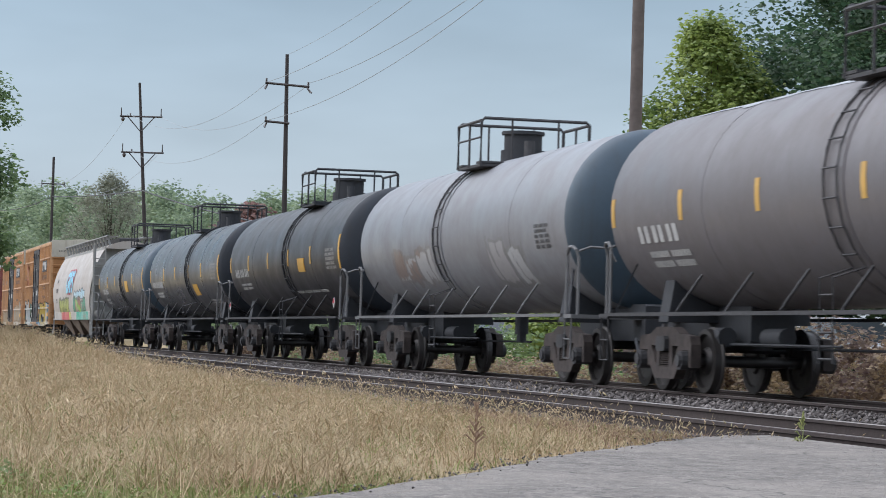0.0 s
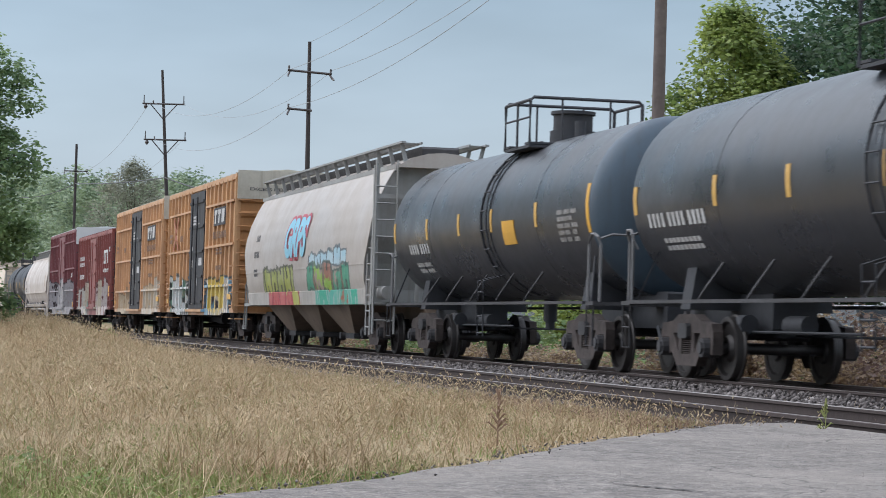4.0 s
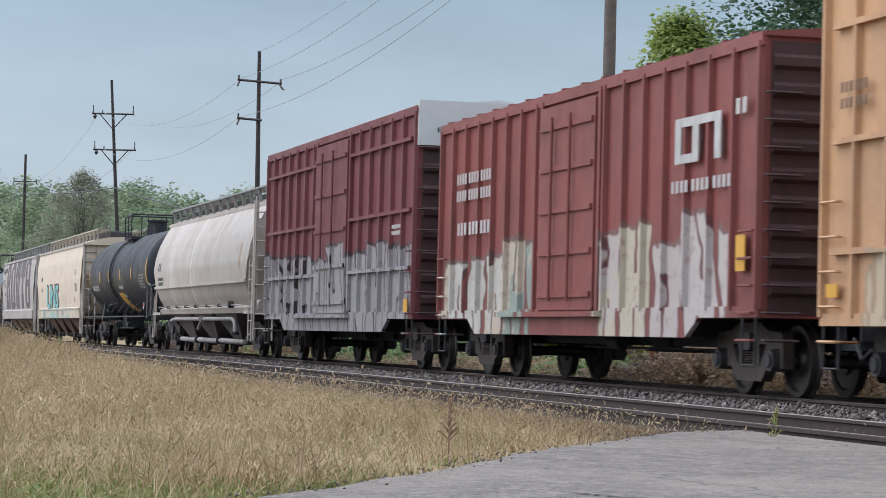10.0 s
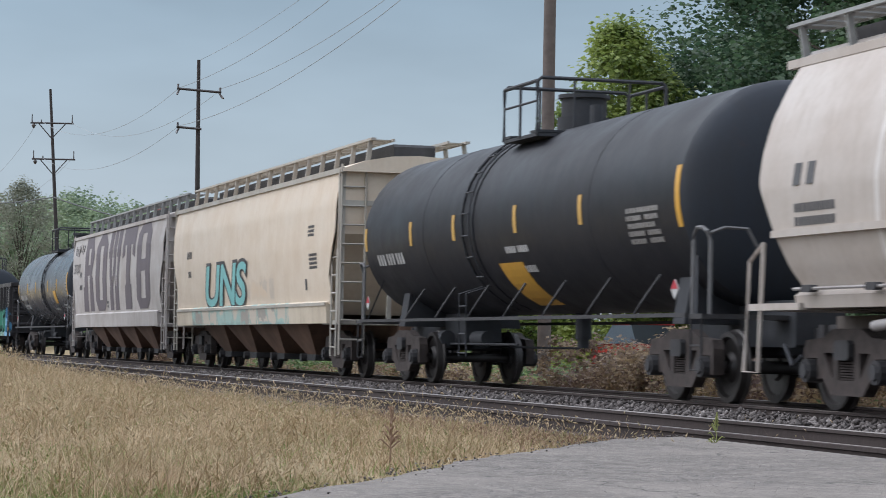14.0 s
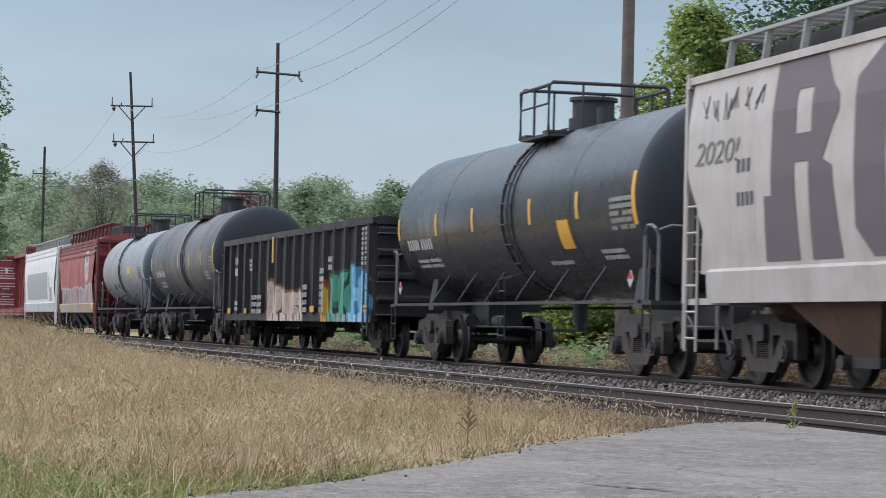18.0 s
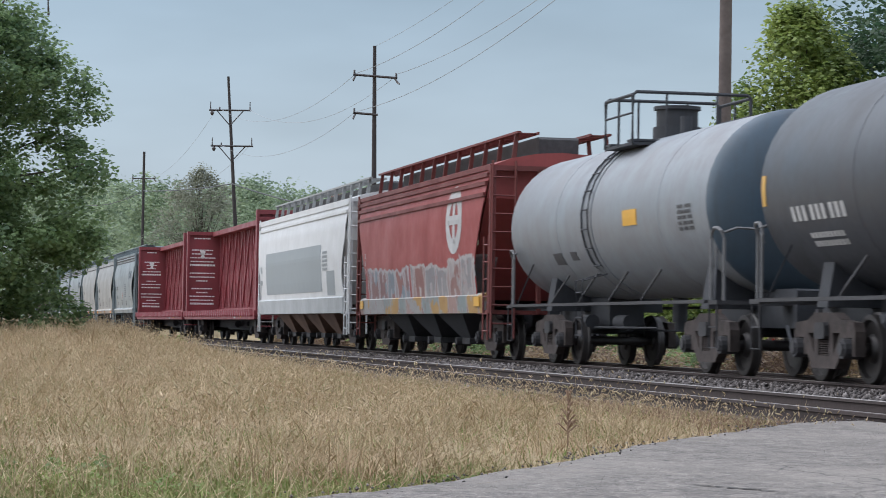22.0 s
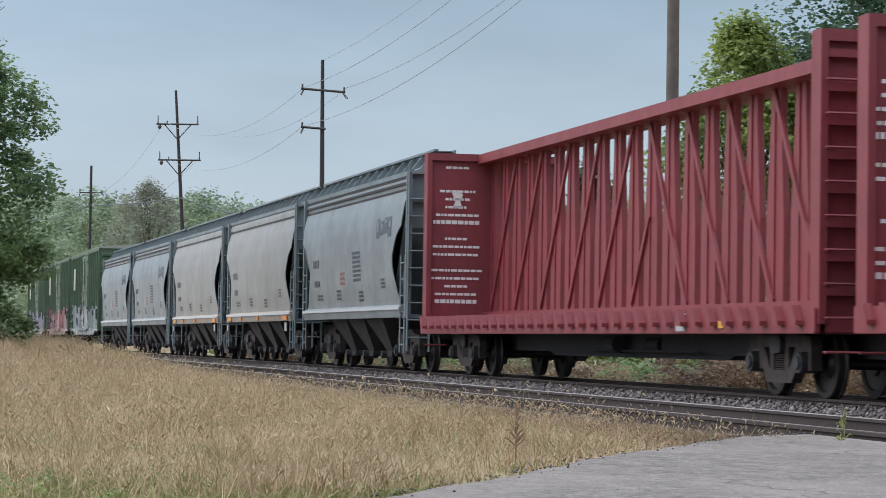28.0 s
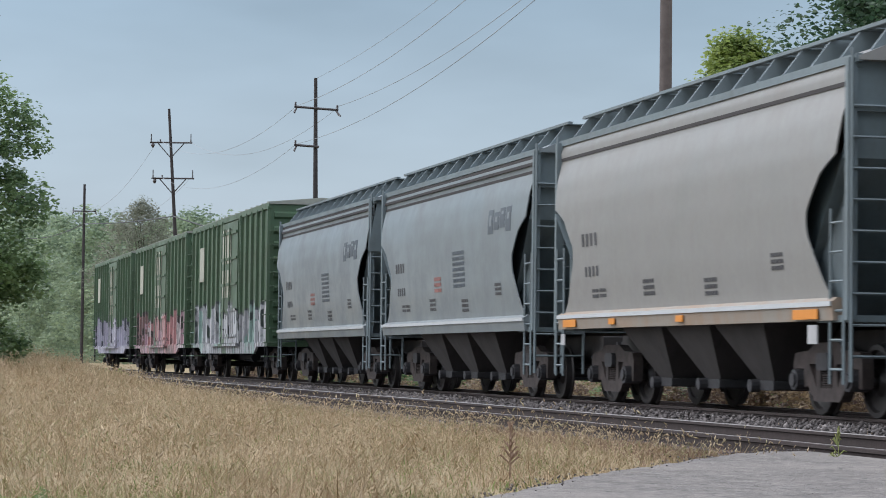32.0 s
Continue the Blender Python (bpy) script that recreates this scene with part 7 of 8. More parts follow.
PALEBAND = paint("chalky_band", (0.60, 0.57, 0.55), 0.5, (0.45, 0.40, 0.36), 0.5, seed=43)


def pipes(car, surf, hl):
    part("air_pipe", Geo().tube([(-5.9, -1.35, 0.95), (-5.2, -1.35, 1.0), (4.9, -1.35, 1.0), (5.25, -1.35, 0.97), (5.45, -1.35, 0.85), (5.5, -1.35, 0.62)], 0.06, 10), PIPE, car, "dusty white air pipe", True)
    part("pipe_branch", Geo().tube([(0.1, -1.35, 1.0), (-0.1, -1.37, 0.92), (-0.5, -1.38, 0.72)], 0.055, 8), PIPE, car, "", True)
    for x in (0.25, -0.1):
        part("pipe_flange", Geo().cyl((x - 0.05, -1.35, 1.0), (x + 0.05, -1.35, 1.0), 0.1, 12), PIPE, car)
    part("pipe_cap", Geo().cyl((5.5, -1.35, 0.56), (5.5, -1.35, 0.66), 0.1, 12), BLACKISH, car)
    for x0, x1 in ((-5.2, -2.1), (-1.9, 1.6), (1.9, 5.9)):
        g = Geo()
        g.tube([(x0, -1.15, 0.40), (x0 + 0.25, -1.15, 0.40), (x1 - 0.25, -1.15, 0.38), (x1, -1.15, 0.38)], [0.05, 0.075, 0.075, 0.05], 10)
        part("discharge_pipe", g, PIPE, car, "dusty white discharge pipe", True)
        part("pipe_flange", Geo().cyl((x0 - 0.04, -1.15, 0.4), (x0 + 0.04, -1.15, 0.4), 0.11, 12), BLACKISH, car)
    # thin line along the sill with its clamps
    part("sill_pipe", Geo().tube([(-7.6, -1.52, 1.36), (7.5, -1.52, 1.36)], 0.02, 6), PIPE, car)
    for x in (-7.2, -5.6, -3.8, -2.0, -0.2, 1.8, 3.8, 5.6):
        part("clamp", Geo().box(x - 0.13, x + 0.13, -1.56, -1.46, 1.32, 1.40, 0.03), STEEL, car)
    part("valve", Geo().cyl((5.7, -1.6, 1.38), (5.7, -1.45, 1.38), 0.1, 10), STEEL, car)
    for x, w in ((-5.4, 0.05), (-4.9, 0.14), (-4.4, 0.04), (-0.9, 0.13), (-0.4, 0.04), (2.9, 0.05)):
        decal(car, "weld_band", x - w, x + w, 1.45, 3.95, PALEBAND, surf, "", 0.003)
    decal(car, "stain_stripe", 7.1, 7.3, 2.3, 3.0, plain("tan_stain", (0.42, 0.30, 0.2), 0.6, 0, 0.4, 6, 0.0), surf, "", 0.003)


hopper(-194.5, -213.75, "dusty white curved hopper car with white pipes below", WHITEHOP, 8.5, 7.8, 4.02, BARREL, WHITEHOP, (1.15, 1.33), 3, BAYBROWN, WHITEHOP, GREYRAIL, 4.5,
       texts=((-7.5, -6.8, 2.5, 2.75, 1, 2), (-7.5, -6.3, 2.05, 2.3, 2, 1)), ribs=((1.98, 0.05),), extra=pipes, ends=((1.3, 7.75), (2.0, 8.05), (2.6, 8.45), (4.02, 8.5)), upright=True, roof_half=8.75, sill_w=1.46, left_ladder=False)
tank_car(-213.75, -232.4, "black tank car with slanting yellow panel", BLACKTANK, bar_x=(-7.8, -5.05, -2.4, 0.9, 3.9, 7.6), rail_x=-0.15, ladder_x=-1.6,
         placards=((-0.35, 0.8, 1.32, 1.96, YELLOW, "warning_panel", "large yellow panel"), (5.7, 7.1, 2.05, 2.52, PLACARD, "data_panel", "pale data panel")), texts=((-7.5, -5.6, 2.1, 2.3, 1, 3), (0.2, 1.4, 2.1, 2.2, 1, 2), (0.2, 1.4, 1.8, 1.9, 1, 2)))

# ---- cream and grey hoppers
CREAM = paint("cream_hopper", (0.66, 0.565, 0.46), 0.45, (0.52, 0.40, 0.29), 0.4, 0.04, seed=22, tags=((-1.2, 3.4, 1.55, 2.1, ((0.6, 0.5, 0.4), (0.50, 0.43, 0.36), (0.62, 0.50, 0.38))),))
CREAMTRIM = paint("grey_cream_trim", (0.42, 0.40, 0.36), 0.5, (0.25, 0.2, 0.16), 0.5, 0.1, seed=23)
CREAMSILL = paint("cream_sill", (0.62, 0.54, 0.43), 0.5, (0.35, 0.28, 0.2), 0.5, 0.1, seed=24, tags=((-6.2, 5.0, 1.0, 1.6, ((0.25, 0.4, 0.38), (0.56, 0.5, 0.42), (0.33, 0.30, 0.27), (0.35, 0.50, 0.46))),))
TEAL = plain("teal_spray", (0.20, 0.50, 0.50), 0.5, 0, 0.3, 3, 0.0, 0.7)
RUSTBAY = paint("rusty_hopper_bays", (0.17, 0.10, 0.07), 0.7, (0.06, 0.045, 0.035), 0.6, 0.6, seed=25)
FLAT = [(1.46, 1.52), (1.9, 1.56), (2.6, 1.60), (3.4, 1.58), (4.05, 1.48)]


def teal_letters(car, surf, hl):
    big_letters(car, "UNS", -4.5, 0.7, 1.42, 2.58, DARKINK, surf, "dark outline of sprayed letters", 0.06, 0.2, 0.006)
    big_letters(car, "UNS", -4.4, 0.6, 1.5, 2.5, TEAL, surf, "teal sprayed letters", 0.02, 0.2, 0.014)


hopper(-232.4, -252.0, "cream hopper car with teal graffiti", CREAM, 9.15, 8.0, 4.05, FLAT, CREAMSILL, (1.06, 1.50), 4, RUSTBAY, CREAMTRIM, CREAMTRIM, 4.66,
       texts=((-7.0, -6.2, 2.74, 2.92, 1, 1), (-6.8, -6.3, 2.26, 2.42, 1, 1), (6.7, 7.3, 2.82, 3.04, 3, 1), (6.8, 7.6, 2.16, 2.47, 4, 1), (6.4, 6.7, 1.74, 1.97, 1, 1)),
       ends=((1.5, 8.6), (2.0, 8.45), (2.4, 8.7), (2.8, 9.0), (4.05, 9.05)), cut=2.8, extra=teal_letters, bright=CREAMTRIM)
GREYM = paint("pale_grey_hopper", (0.42, 0.395, 0.385), 0.5, (0.26, 0.21, 0.18), 0.5, 0.08, seed=26)
PURPLE = plain("dark_plum_spray", (0.105, 0.085, 0.10), 0.6, 0, 0.3, 2, 0.0, 0.7)


STENCILINK = plain("grey_scrawl", (0.16, 0.15, 0.15), 0.6, 0, 0.4, 5, 0.0)


# slab letters R, O, W, T, 8 as butted convex pieces in a unit box
BLOCKS = (
    (((0, 0), (.46, 0), (.42, .33), (0, .33)), ((.1, .33), (.42, .33), (.42, 1), (.1, 1)), ((.42, .84), (.86, .84), (.72, 1), (.42, 1)), ((.62, .62), (.88, .62), (.96, .7), (.96, .78), (.86, .84), (.62, .84)),
     ((.42, .48), (.78, .48), (.88, .62), (.42, .62)), ((.62, 0), (1, 0), (.9, .36), (.9, .44), (.78, .48), (.6, .48), (.6, .3))),
    (((0, .14), (.36, .14), (.36, .84), (0, .84)), ((.64, .14), (1, .14), (1, .84), (.64, .84)), ((.2, 0), (.8, 0), (1, .14), (0, .14)), ((0, .84), (1, .84), (.7, 1), (.3, 1))),
    (((0, .66), (.3, .66), (.3, 1), (0, 1)), ((.17, .3), (.36, .3), (.26, .66), (.06, .66)), ((.14, 0), (.44, 0), (.42, .3), (.14, .3)), ((.38, .66), (.62, .66), (.62, 1), (.38, 1)), ((.36, .3), (.42, .3), (.53, .5), (.53, .66), (.44, .66)),
     ((.58, .3), (.62, .3), (.62, .66), (.53, .66), (.53, .5)), ((.58, 0), (.92, 0), (.86, .3), (.58, .3)), ((.70, .3), (.86, .3), (.96, .66), (.78, .66)), ((.7, .66), (1, .66), (1, 1), (.7, 1))),
    (((0, .78), (1, .78), (1, 1), (0, 1)), ((0, .62), (.2, .66), (.2, .78), (0, .78)), ((.8, .66), (1, .62), (1, .78), (.8, .78)), ((.34, .3), (.66, .3), (.66, .78), (.34, .78)), ((.25, 0), (.75, 0), (.75, .3), (.25, .3))),
    (((0, .12), (.34, .12), (.34, .88), (0, .88)), ((.66, .12), (1, .12), (1, .88), (.66, .88)), ((.2, 0), (.8, 0), (1, .12), (0, .12)), ((.34, .44), (.66, .44), (.66, .58), (.34, .58)), ((0, .88), (1, .88), (.8, 1), (.2, 1))))


def rowt(car, surf, hl):
    for j, shape in enumerate(BLOCKS):
        x0, w = -6.25 + j * 2.72, 2.35
        bm = bmesh.new()
        for poly in shape:
            bm.faces.new([bm.verts.new((a, b, 0)) for a, b in poly])
        for k in range(1, 12):
            bmesh.ops.bisect_plane(bm, geom=bm.verts[:] + bm.edges[:] + bm.faces[:], plane_co=(0, k / 12, 0), plane_no=(0, 1, 0))
        for v in bm.verts:
            z = 1.56 + v.co.y * 2.42
            v.co = (x0 + v.co.x * w, -(surf(z) + 0.008), z)
        bmesh.ops.recalc_face_normals(bm, faces=bm.faces)
        me = bpy.data.meshes.new("painted_letter")
        bm.to_mesh(me)
        bm.free()
        me.materials.append(PURPLE)
        part("painted_letter", me, None, car, "huge dark painted block letter")
    big_letters(car, "2020!", -8.7, -7.1, 2.86, 3.16, STENCILINK, surf, "scrawled year", -0.005, 0.2, 0.0)
    for k, (x, z) in enumerate(((-8.6, 3.5), (-7.5, 3.55))):
        q = random.Random(k + 5)
        for j in range(3):
            g = Geo()
            xa = x + j * 0.42
            pts = [(xa + q.uniform(0, 0.3), z + (0.22 if i % 2 else -0.05) + q.uniform(-0.06, 0.06)) for i in range(5)]
            g.tube([(a, -(surf(b) + 0.004), b) for a, b in pts], 0.014, 4)
            part("scrawl", g, STENCILINK, car)


hopper(-252.0, -271.9, "pale grey hopper car with huge dark block letters", GREYM, 9.1, 7.9, 4.05, FLAT, GREYM, (1.06, 1.50), 4, RUSTBAY, GREYM, GREYRAIL, 4.66,
       texts=((-7.2, -6.6, 2.7, 2.87, 1, 1), (-7.2, -6.5, 2.28, 2.45, 1, 1), (-1.2, -0.8, 1.65, 1.85, 2, 1)), cut=2.8, ends=((1.5, 8.6), (2.0, 8.45), (2.4, 8.7), (2.8, 9.0), (4.05, 9.05)), extra=rowt)
tank_car(-271.9, -289.4, "black tank car with yellow bars and yellow panel", SHINYBLACK, bar_x=(-7.3, -4.6, -1.95, 1.7, 4.3, 7.2), rail_x=0.5, ladder_x=0.3,
         placards=((3.2, 3.8, 1.95, 2.4, YELLOW, "warning_panel", "yellow panel"), (5.9, 7.1, 2.16, 2.64, PLACARD, "data_panel", "pale data panel")),
         texts=((-7.0, -4.9, 2.16, 2.36, 1, 2), (-6.6, -4.7, 1.82, 1.98, 2, 2), (2.0, 3.4, 1.72, 1.78, 1, 1), (4.9, 6.2, 1.75, 1.9, 2, 1)))

# ---- gondola
BLACKGON = paint("black_gondola", (0.022, 0.021, 0.024), 0.5, (0.055, 0.046, 0.045), 0.4, 0.15, seed=27, spec=0.3, tags=(
    (-2.7, 2.1, 0.4, 1.78, ((0.16, 0.06, 0.04), (0.56, 0.44, 0.38), (0.60, 0.50, 0.44), (0.52, 0.42, 0.36)), 0.0, 0.9),
    (4.2, 4.9, 0.3, 1.7, ((0.30, 0.06, 0.03), (0.55, 0.30, 0.04), (0.55, 0.40, 0.05)), 0.9, 0.5),
    (4.9, 7.4, 0.3, 2.1, ((0.02, 0.05, 0.04), (0.07, 0.26, 0.17), (0.33, 0.36, 0.34), (0.10, 0.33, 0.24)), 0.9, 1.2),
    (7.2, 9.4, 0.3, 2.2, ((0.06, 0.20, 0.34), (0.20, 0.44, 0.64), (0.16, 0.38, 0.60), (0.26, 0.50, 0.68)), 0.95, 1.1)))
gondola(-289.4, -310.4, "black ribbed gondola car with blue and cream graffiti", BLACKGON, 9.55, 2.9, 0.78,
        texts=((8.75, 9.3, 1.95, 2.75, 8, 1), (-7.3, -6.75, 1.95, 2.45, 2, 1), (-7.3, -6.75, 1.0, 1.25, 2, 1), (-5.0, -4.65, 2.05, 2.35, 3, 1), (-4.6, -3.1, 0.92, 1.4, 3, 2), (2.35, 2.95, 0.95, 1.6, 4, 1), (4.35, 4.9, 0.95, 1.95, 6, 1), (5.3, 5.8, 1.9, 2.2, 2, 1)), plates=((-8.4, -7.95, 0.92, 1.06, YELLOW, "reflector_plate", ""), (-5.7, -5.4, 0.92, 1.06, YELLOW, "reflector_plate", ""), (3.3, 3.75, 0.95, 1.1, YELLOW, "reflector_plate", ""), (-1.75, -1.55, 2.2, 2.85, FADED, "faded_strip", "faded yellow strip"), (9.0, 9.4, 0.95, 1.1, YELLOW, "reflector_plate", "yellow plate"),))
tank_car(-310.4, -326.6, "patched dark grey tank car with pale bands", PATCHTANK, head_mat=DARKHEAD, bar_x=(-6.3, -0.7, 1.7, 4.1, 6.5), rail_x=0.9, ladder_x=0.4, belts=((-0.9, 2.4, MIDBAND), (2.4, 3.2, MIDBAND)),
         placards=((5.6, 6.5, 2.15, 2.62, PLACARD, "data_panel", "pale data panel"),), texts=((-6.0, -3.9, 2.14, 2.34, 1, 3), (-5.6, -4.2, 1.8, 1.98, 2, 1), (4.4, 5.3, 1.95, 2.2, 3, 1)))
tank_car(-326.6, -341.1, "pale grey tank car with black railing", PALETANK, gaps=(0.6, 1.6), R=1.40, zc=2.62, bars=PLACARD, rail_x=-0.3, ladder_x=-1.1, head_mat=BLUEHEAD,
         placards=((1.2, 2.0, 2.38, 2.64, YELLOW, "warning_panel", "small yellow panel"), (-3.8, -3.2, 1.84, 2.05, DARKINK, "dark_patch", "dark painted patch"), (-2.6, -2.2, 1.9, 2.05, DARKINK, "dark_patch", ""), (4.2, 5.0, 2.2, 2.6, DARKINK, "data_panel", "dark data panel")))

# ---- red, white, then two red centre-beam cars
REDHOP = paint("red_brown_hopper", (0.285, 0.058, 0.055), 0.5, (0.16, 0.045, 0.042), 0.4, 0.1, seed=28, tags=(
    (-6.0, -0.6, 1.2, 2.15, ((0.34, 0.35, 0.37), (0.15, 0.20, 0.24), (0.21, 0.09, 0.08), (0.16, 0.19, 0.22), (0.18, 0.10, 0.10)), 0.6, 1.1),
    (-0.4, 6.3, 1.2, 2.25, ((0.36, 0.35, 0.35), (0.21, 0.12, 0.11), (0.27, 0.25, 0.25), (0.20, 0.20, 0.21), (0.20, 0.10, 0.09)), 0.6, 1.25)))
REDSILL = paint("red_sprayed_sill", (0.22, 0.07, 0.06), 0.5, (0.12, 0.06, 0.05), 0.4, 0.1, seed=29, tags=((-7.2, 7.2, 0.8, 1.6, ((0.3, 0.3, 0.3), (0.30, 0.20, 0.18), (0.28, 0.28, 0.28), (0.36, 0.22, 0.08), (0.20, 0.24, 0.24))),))
REDTRIM = paint("red_brown_trim", (0.15, 0.035, 0.032), 0.55, (0.07, 0.03, 0.025), 0.4, 0.1, seed=30)


def oval(car, surf, hl):
    def disc(f0, f1, mat, off, name, label):
        g = Geo()
        n, rows = 36, []
        for k in range(9):
            f = f0 + (f1 - f0) * k / 8
            ring = []
            for j in range(n):
                a = 2 * math.pi * j / n
                z = 2.96 + 0.73 * f * math.sin(a)
                ring.append((4.4 + 0.8 * f * math.cos(a), -(surf(z) + off), z))
            rows.append(ring)
        g.loft(rows, caps=False)
        part(name, g, mat, car, label)
    disc(0.56, 1.0, WHITE, 0.006, "emblem_ring", "white oval emblem ring")
    for x0, x1, z0, z1 in ((4.28, 4.52, 2.46, 3.46), (3.86, 4.28, 2.86, 3.06), (4.52, 4.94, 2.86, 3.06)):
        decal(car, "emblem_stroke", x0, x1, z0, z1, WHITE, surf, "", 0.006)


hopper(-341.1, -357.8, "red-brown hopper car with white oval emblem and graffiti", REDHOP, 7.4, 6.75, 3.95, [(1.36, 1.50), (2.2, 1.57), (3.0, 1.58), (3.4, 1.56), (3.95, 1.46)], REDSILL, (0.96, 1.36), 3, BLACKISH, REDTRIM, REDTRIM, 4.66,
       texts=((-6.3, -6.1, 2.0, 2.5, 3, 1),), ink=WHITE, plates=((6.35, 6.85, 1.1, 1.3, YELLOW, "reflector_plate", "yellow plate"), (-7.0, -6.6, 1.1, 1.3, YELLOW, "reflector_plate", "")), ribs=((3.78, 0.05), (3.61, 0.05), (3.38, 0.04)), cut=3.3, ends=((1.36, 6.4), (1.9, 6.3), (2.6, 6.75), (3.3, 7.25), (3.95, 7.4)), extra=oval, sill_w=1.54)
WHITEP = paint("white_hopper_paint", (0.62, 0.625, 0.63), 0.42, (0.46, 0.46, 0.45), 0.3, 0.03, seed=31)
PALESILL = paint("pale_grey_sill", (0.40, 0.42, 0.43), 0.5, (0.25, 0.25, 0.25), 0.4, seed=42)
PATCHGREY = plain("grey_cover_patch", (0.27, 0.30, 0.315), 0.5, 0, 0.25, 2.5, 0.05, 0.8)
hopper(-357.8, -376.8, "white hopper car with large grey painted-over rectangle", WHITEP, 8.6, 7.9, 4.05, FLAT, PALESILL, (1.0, 1.46), 4, RUSTBAY, WHITEP, GREYRAIL, 4.66,
       texts=((-7.9, -7.4, 2.35, 2.55, 1, 1), (-7.9, -7.4, 1.95, 2.1, 1, 1), (4.8, 5.8, 2.2, 2.75, 5, 1)), ink=PATCHGREY,
       plates=((-6.6, 4.6, 1.62, 2.95, PATCHGREY, "painted_rectangle", "large grey rectangle painted over old lettering"), (5.5, 6.8, 1.5, 2.18, PATCHGREY, "painted_patch", "grey painted patch")), ribs=((3.74, 0.04), (3.95, 0.04)), cut=3.0, ends=((1.46, 8.1), (2.0, 7.9), (2.4, 8.1), (3.0, 8.5), (4.05, 8.6)))
BEAMRED = paint("red_centerbeam_paint", (0.235, 0.045, 0.054), 0.45, (0.12, 0.036, 0.04), 0.5, 0.25, seed=32)
for fr, re in ((-376.8, -400.2), (-400.2, -423.4)):
    centerbeam(fr, re, "empty red centre-beam flat car with slotted spine", BEAMRED, (fr - re) / 2 - 0.62, plates=((5.7, 6.1, 0.86, 1.12, WHITE, "white_plate", "small white plate"), (7.5, 7.7, 0.9, 1.0, YELLOW, "reflector_plate", "")))

# ---- five grey hoppers
GREYH = paint("blue_grey_hopper", (0.205, 0.232, 0.242), 0.38, (0.165, 0.175, 0.178), 0.4, 0.04, seed=33)
WARMH = paint("warm_grey_hopper", (0.275, 0.27, 0.258), 0.38, (0.225, 0.215, 0.2), 0.4, 0.04, seed=34)
GREYT = paint("blue_grey_trim", (0.17, 0.21, 0.225), 0.5, (0.1, 0.11, 0.11), 0.4, 0.05, seed=35)
# Dark strips painted in for the shadow lines of the eave grooves
GROOVESHADE = plain("groove_shadow_line", (0.035, 0.03, 0.03), 0.7, 0, 0.4, 6, 0.1)
SILLTAN = paint("rust_washed_sill", (0.31, 0.285, 0.25), 0.5, (0.34, 0.19, 0.09), 0.5, 0.2, seed=44)
BULGE = [(1.44, 1.50), (2.0, 1.56), (2.7, 1.60), (3.2, 1.60), (3.6, 1.55), (4.0, 1.44), (4.04, 1.49), (4.30, 1.40)]


# Trim teal made darker: the shade of the notch put into the plate colour
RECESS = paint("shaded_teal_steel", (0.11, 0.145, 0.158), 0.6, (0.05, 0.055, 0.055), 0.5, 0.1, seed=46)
STENCIL = plain("blue_grey_stencil", (0.10, 0.12, 0.14), 0.6, 0, 0.4, 6, 0.05)


def grey_emblem(car, surf, hl):
    for k, (cuts) in enumerate((((0.0, 0.44), (0.12, 0.2)), ((0.06, 0.38), (0.18, 0.1)), ((0.08, 0.44), (0.3, 0.06)), ((0.0, 0.44), (0.2, 0.12)))):
        x = 3.42 + k * 0.42
        decal(car, "emblem_block", x, x + 0.36, 2.96 + cuts[0][0], 2.96 + cuts[0][1], STENCIL, surf, "dark block of a faded emblem", 0.006)
        decal(car, "emblem_gap", x + 0.12, x + 0.26, 2.98 + cuts[1][0], 2.98 + cuts[1][0] + cuts[1][1], GREYH, surf, "", 0.010)
    lettering(car, 0.6, 1.7, 2.05, 2.75, 7, STENCIL, surf, 5, blocks=1)
    lettering(car, -1.0, -0.3, 2.0, 2.3, 3, plain("faded_red_stencil", (0.36, 0.16, 0.14), 0.6, 0, 0.4, 6, 0.0), surf, 6, blocks=1)


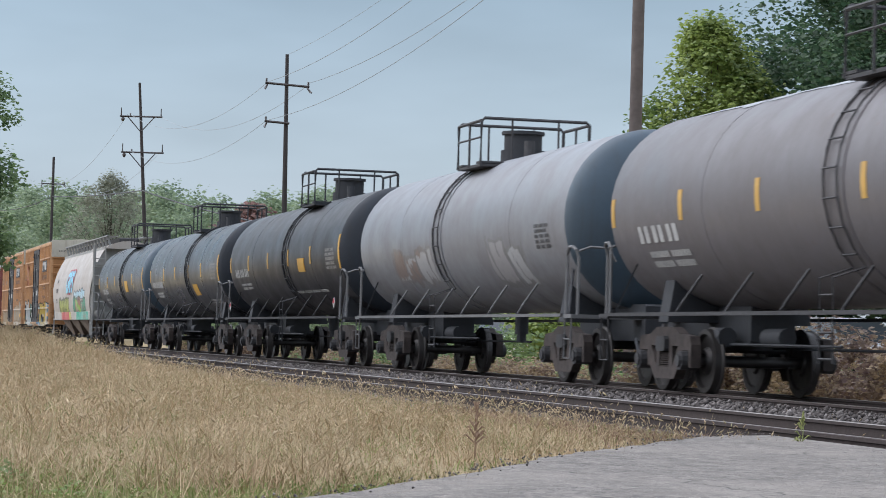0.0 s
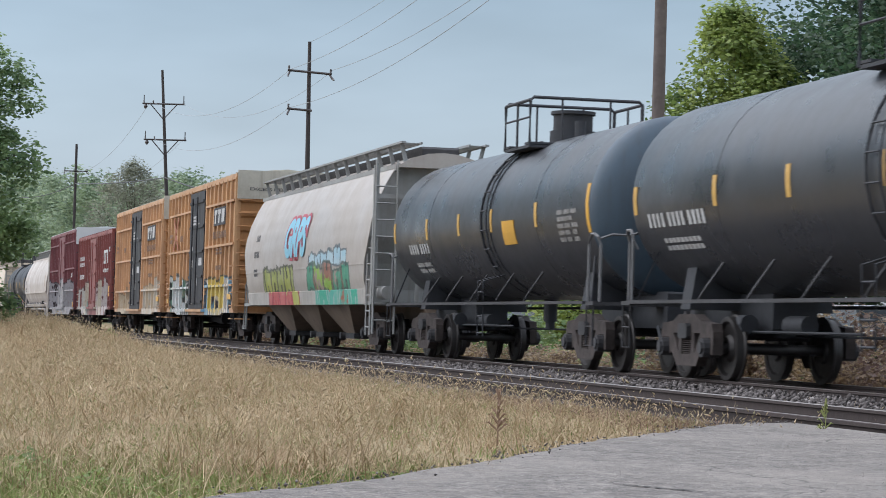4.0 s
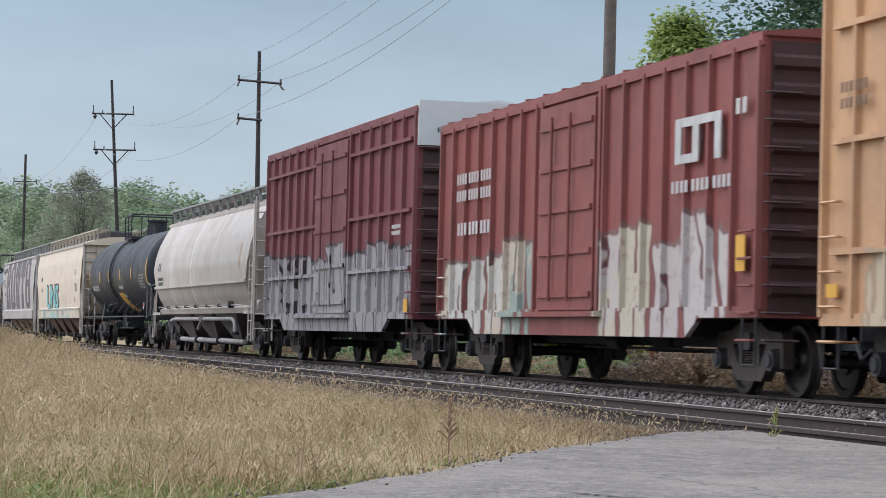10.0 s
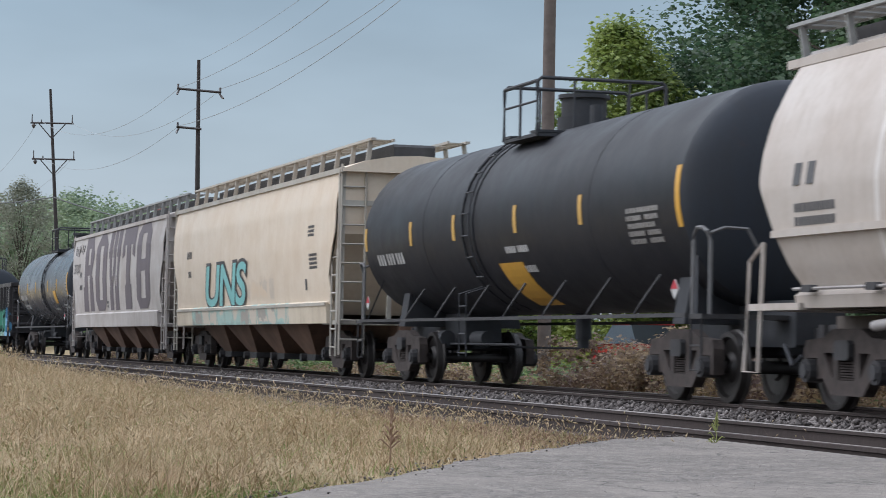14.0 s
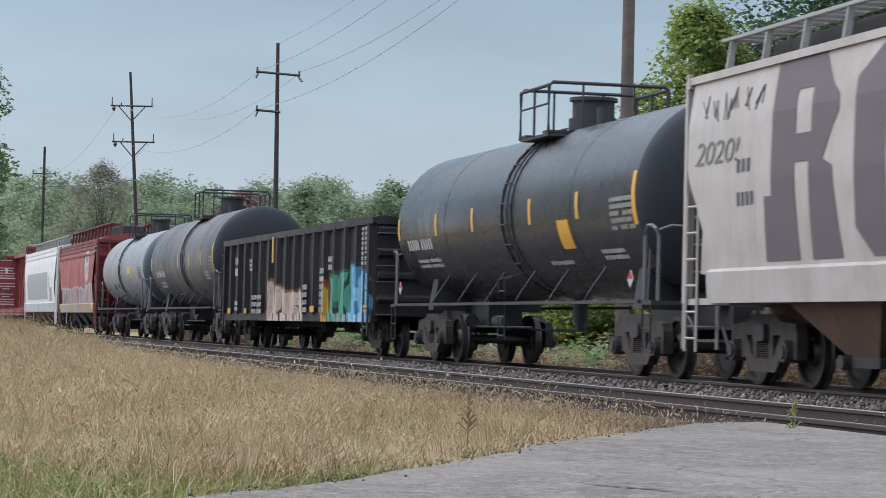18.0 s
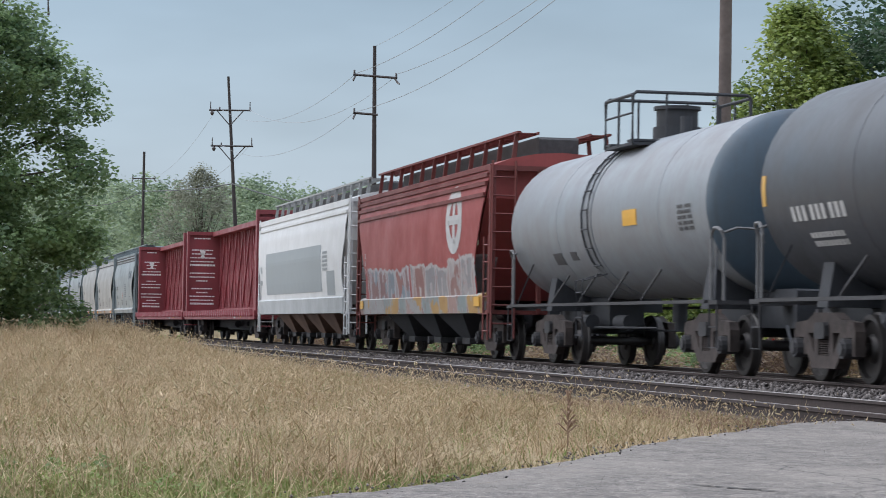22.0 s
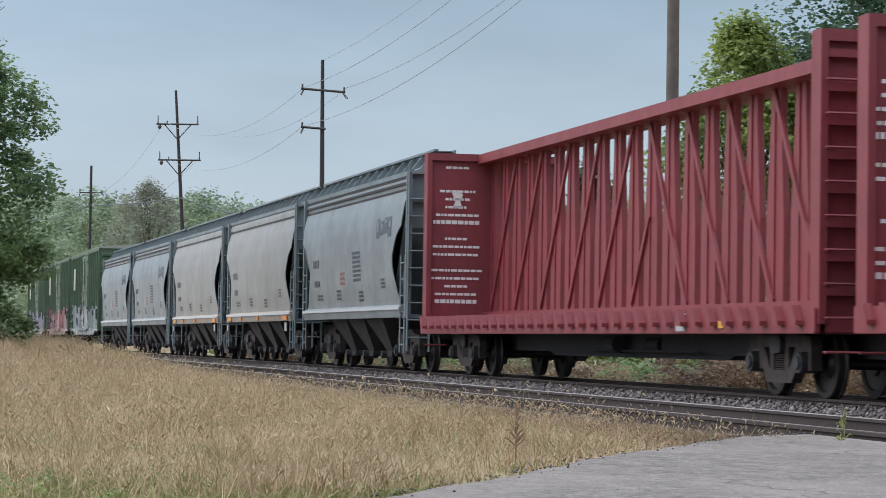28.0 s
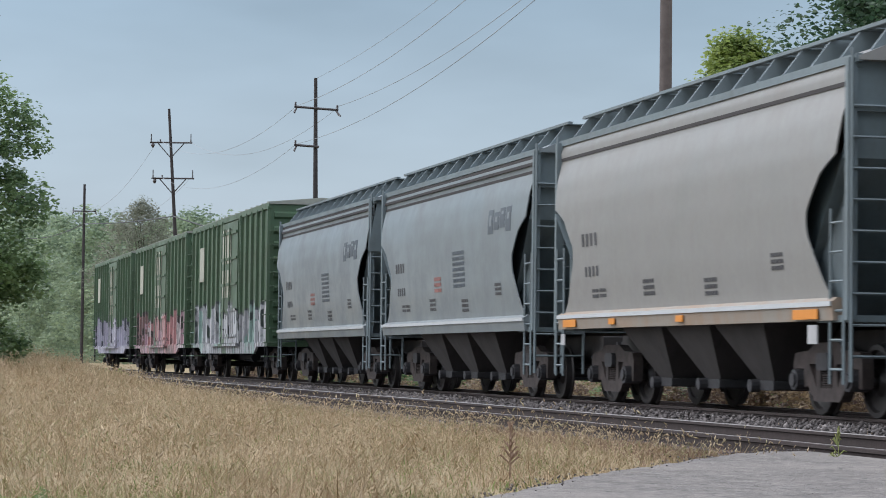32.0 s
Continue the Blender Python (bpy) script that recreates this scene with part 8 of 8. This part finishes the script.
# bright=ALU: a pale strip painted in for the lit flange of each sill
for i, (fr, re) in enumerate(((-423.4, -437.4), (-437.4, -451.2), (-451.2, -465.1), (-465.1, -479.1), (-479.1, -492.7))):
    warm = i in (1, 2)
    hopper(fr, re, "warm grey hopper car with dark stencils and orange reflectors" if warm else "blue-grey hopper car with dark stencils", WARMH if warm else GREYH, 6.25, 5.55, 4.30, BULGE, SILLTAN if warm else GREYH, (1.18, 1.44), 3,
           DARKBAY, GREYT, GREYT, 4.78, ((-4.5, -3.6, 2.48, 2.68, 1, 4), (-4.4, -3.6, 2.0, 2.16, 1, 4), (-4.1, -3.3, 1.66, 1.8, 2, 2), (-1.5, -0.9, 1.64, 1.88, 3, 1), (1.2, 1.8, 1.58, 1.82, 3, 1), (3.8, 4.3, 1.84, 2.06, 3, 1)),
           plates=((-5.5, -4.8, 1.21, 1.33, ORANGE, "reflector_plate", "orange plate"), (4.7, 5.5, 1.20, 1.32, ORANGE, "reflector_plate", "orange plate"), (-3.0, -2.7, 1.23, 1.32, ORANGE, "reflector_plate", ""), (0.2, 0.5, 1.23, 1.32, ORANGE, "reflector_plate", ""),
                   (5.2, 5.5, 0.9, 1.13, WHITE, "white_plate", ""), (-5.6, -5.4, 0.92, 1.1, WHITE, "white_plate", "")) if warm else (),
           cut=3.1, ends=((1.44, 5.75), (1.62, 5.5), (2.25, 5.05), (2.5, 5.05), (3.02, 5.6), (3.1, 6.02), (4.30, 6.25)), hatch=GREYT, end_mat=GREYT, recess=RECESS, ribs=((4.0, 0.02, GROOVESHADE),) if warm else ((3.93, 0.012, GROOVESHADE), (4.07, 0.012, GROOVESHADE), (4.19, 0.012, GROOVESHADE)), extra=None if warm else grey_emblem, bright=ALU, walk_step=0.95, gusset=True)

# ---- three green boxcars at the tail
PALEPANEL = plain("pale_green_panel", (0.42, 0.42, 0.34), 0.6, 0, 0.6, 3, 0.05, 0.6)


def green_door(car, surf, hl):
    for x0, x1, z0, z1 in ((-0.35, 0.35, 3.55, 4.6), (0.6, 1.35, 3.55, 4.6), (-0.35, 0.35, 2.5, 3.35), (0.6, 1.35, 2.5, 3.35)):
        decal(car, "door_panel", x0, x1, z0, z1, PALEPANEL, lambda z: 1.655, "pale khaki door panel", 0.006)


def tag_green(colours):
    return ((-7.6, -0.7, 0.5, 2.5, colours, 0.55, 0.85), (0.0, 7.6, 0.5, 2.45, colours, 0.55, 0.95))


for i, (fr, re, colours) in enumerate(((-492.7, -510.3, ((0.04, 0.05, 0.05), (0.42, 0.43, 0.45), (0.46, 0.46, 0.48), (0.26, 0.36, 0.33), (0.30, 0.30, 0.32))),
                                       (-510.3, -527.9, ((0.06, 0.05, 0.05), (0.42, 0.22, 0.22), (0.48, 0.42, 0.42), (0.40, 0.26, 0.30), (0.20, 0.12, 0.12))),
                                       (-527.9, -545.5, ((0.06, 0.06, 0.08), (0.38, 0.36, 0.44), (0.34, 0.33, 0.40), (0.30, 0.28, 0.34))))):
    GR = paint("dull_green_boxcar_%s" % "abc"[i], (0.066, 0.118, 0.066), 0.5, (0.07, 0.08, 0.055), 0.5, 0.25, seed=36 + i, tags=tag_green(colours))
    boxcar(fr, re, "dull green boxcar with graffiti along the bottom", GR, 7.95, 5.02, None, (-0.6, 2.6), plain("olive_roof", (0.32, 0.33, 0.29), 0.6), (), 2.4, 17, (), WHITE,
           ((-5.9, -4.9, 3.15, 4.28, PALEPANEL, "pale_panel", "pale vertical panel"),), None, 0.98, 0.78, None, green_door)

make_ties(TRACK_NEAR, NEAR_Y, random.Random(71))
make_ties(TRACK_FAR, 0.0, random.Random(72))


# ---------------------------------------------------------------- what moves
def motions():
    times = [0, 4, 8, 12, 16, 20, 24, 28, 32]
    for car, mid in CARS:
        walk(car, [(t, pose(mid + travelled(t), 0, 0)) for t in times])
    # all wheels roll alike: one row a frame, one set of keys for every axle
    first = WHEELSETS[0]
    walk(first, [(k / FPS, pose(0, 0, 0, 0, math.degrees(travelled(k / FPS) / WR) % 360.0, 0)) for k in range(32 * FPS + 1)])
    keys = first.animation_data
    for w in WHEELSETS[1:]:
        w.rotation_mode = "QUATERNION"
        w.animation_data_create()
        w.animation_data.action = keys.action
        w.animation_data.action_slot = keys.action_slot


motions()
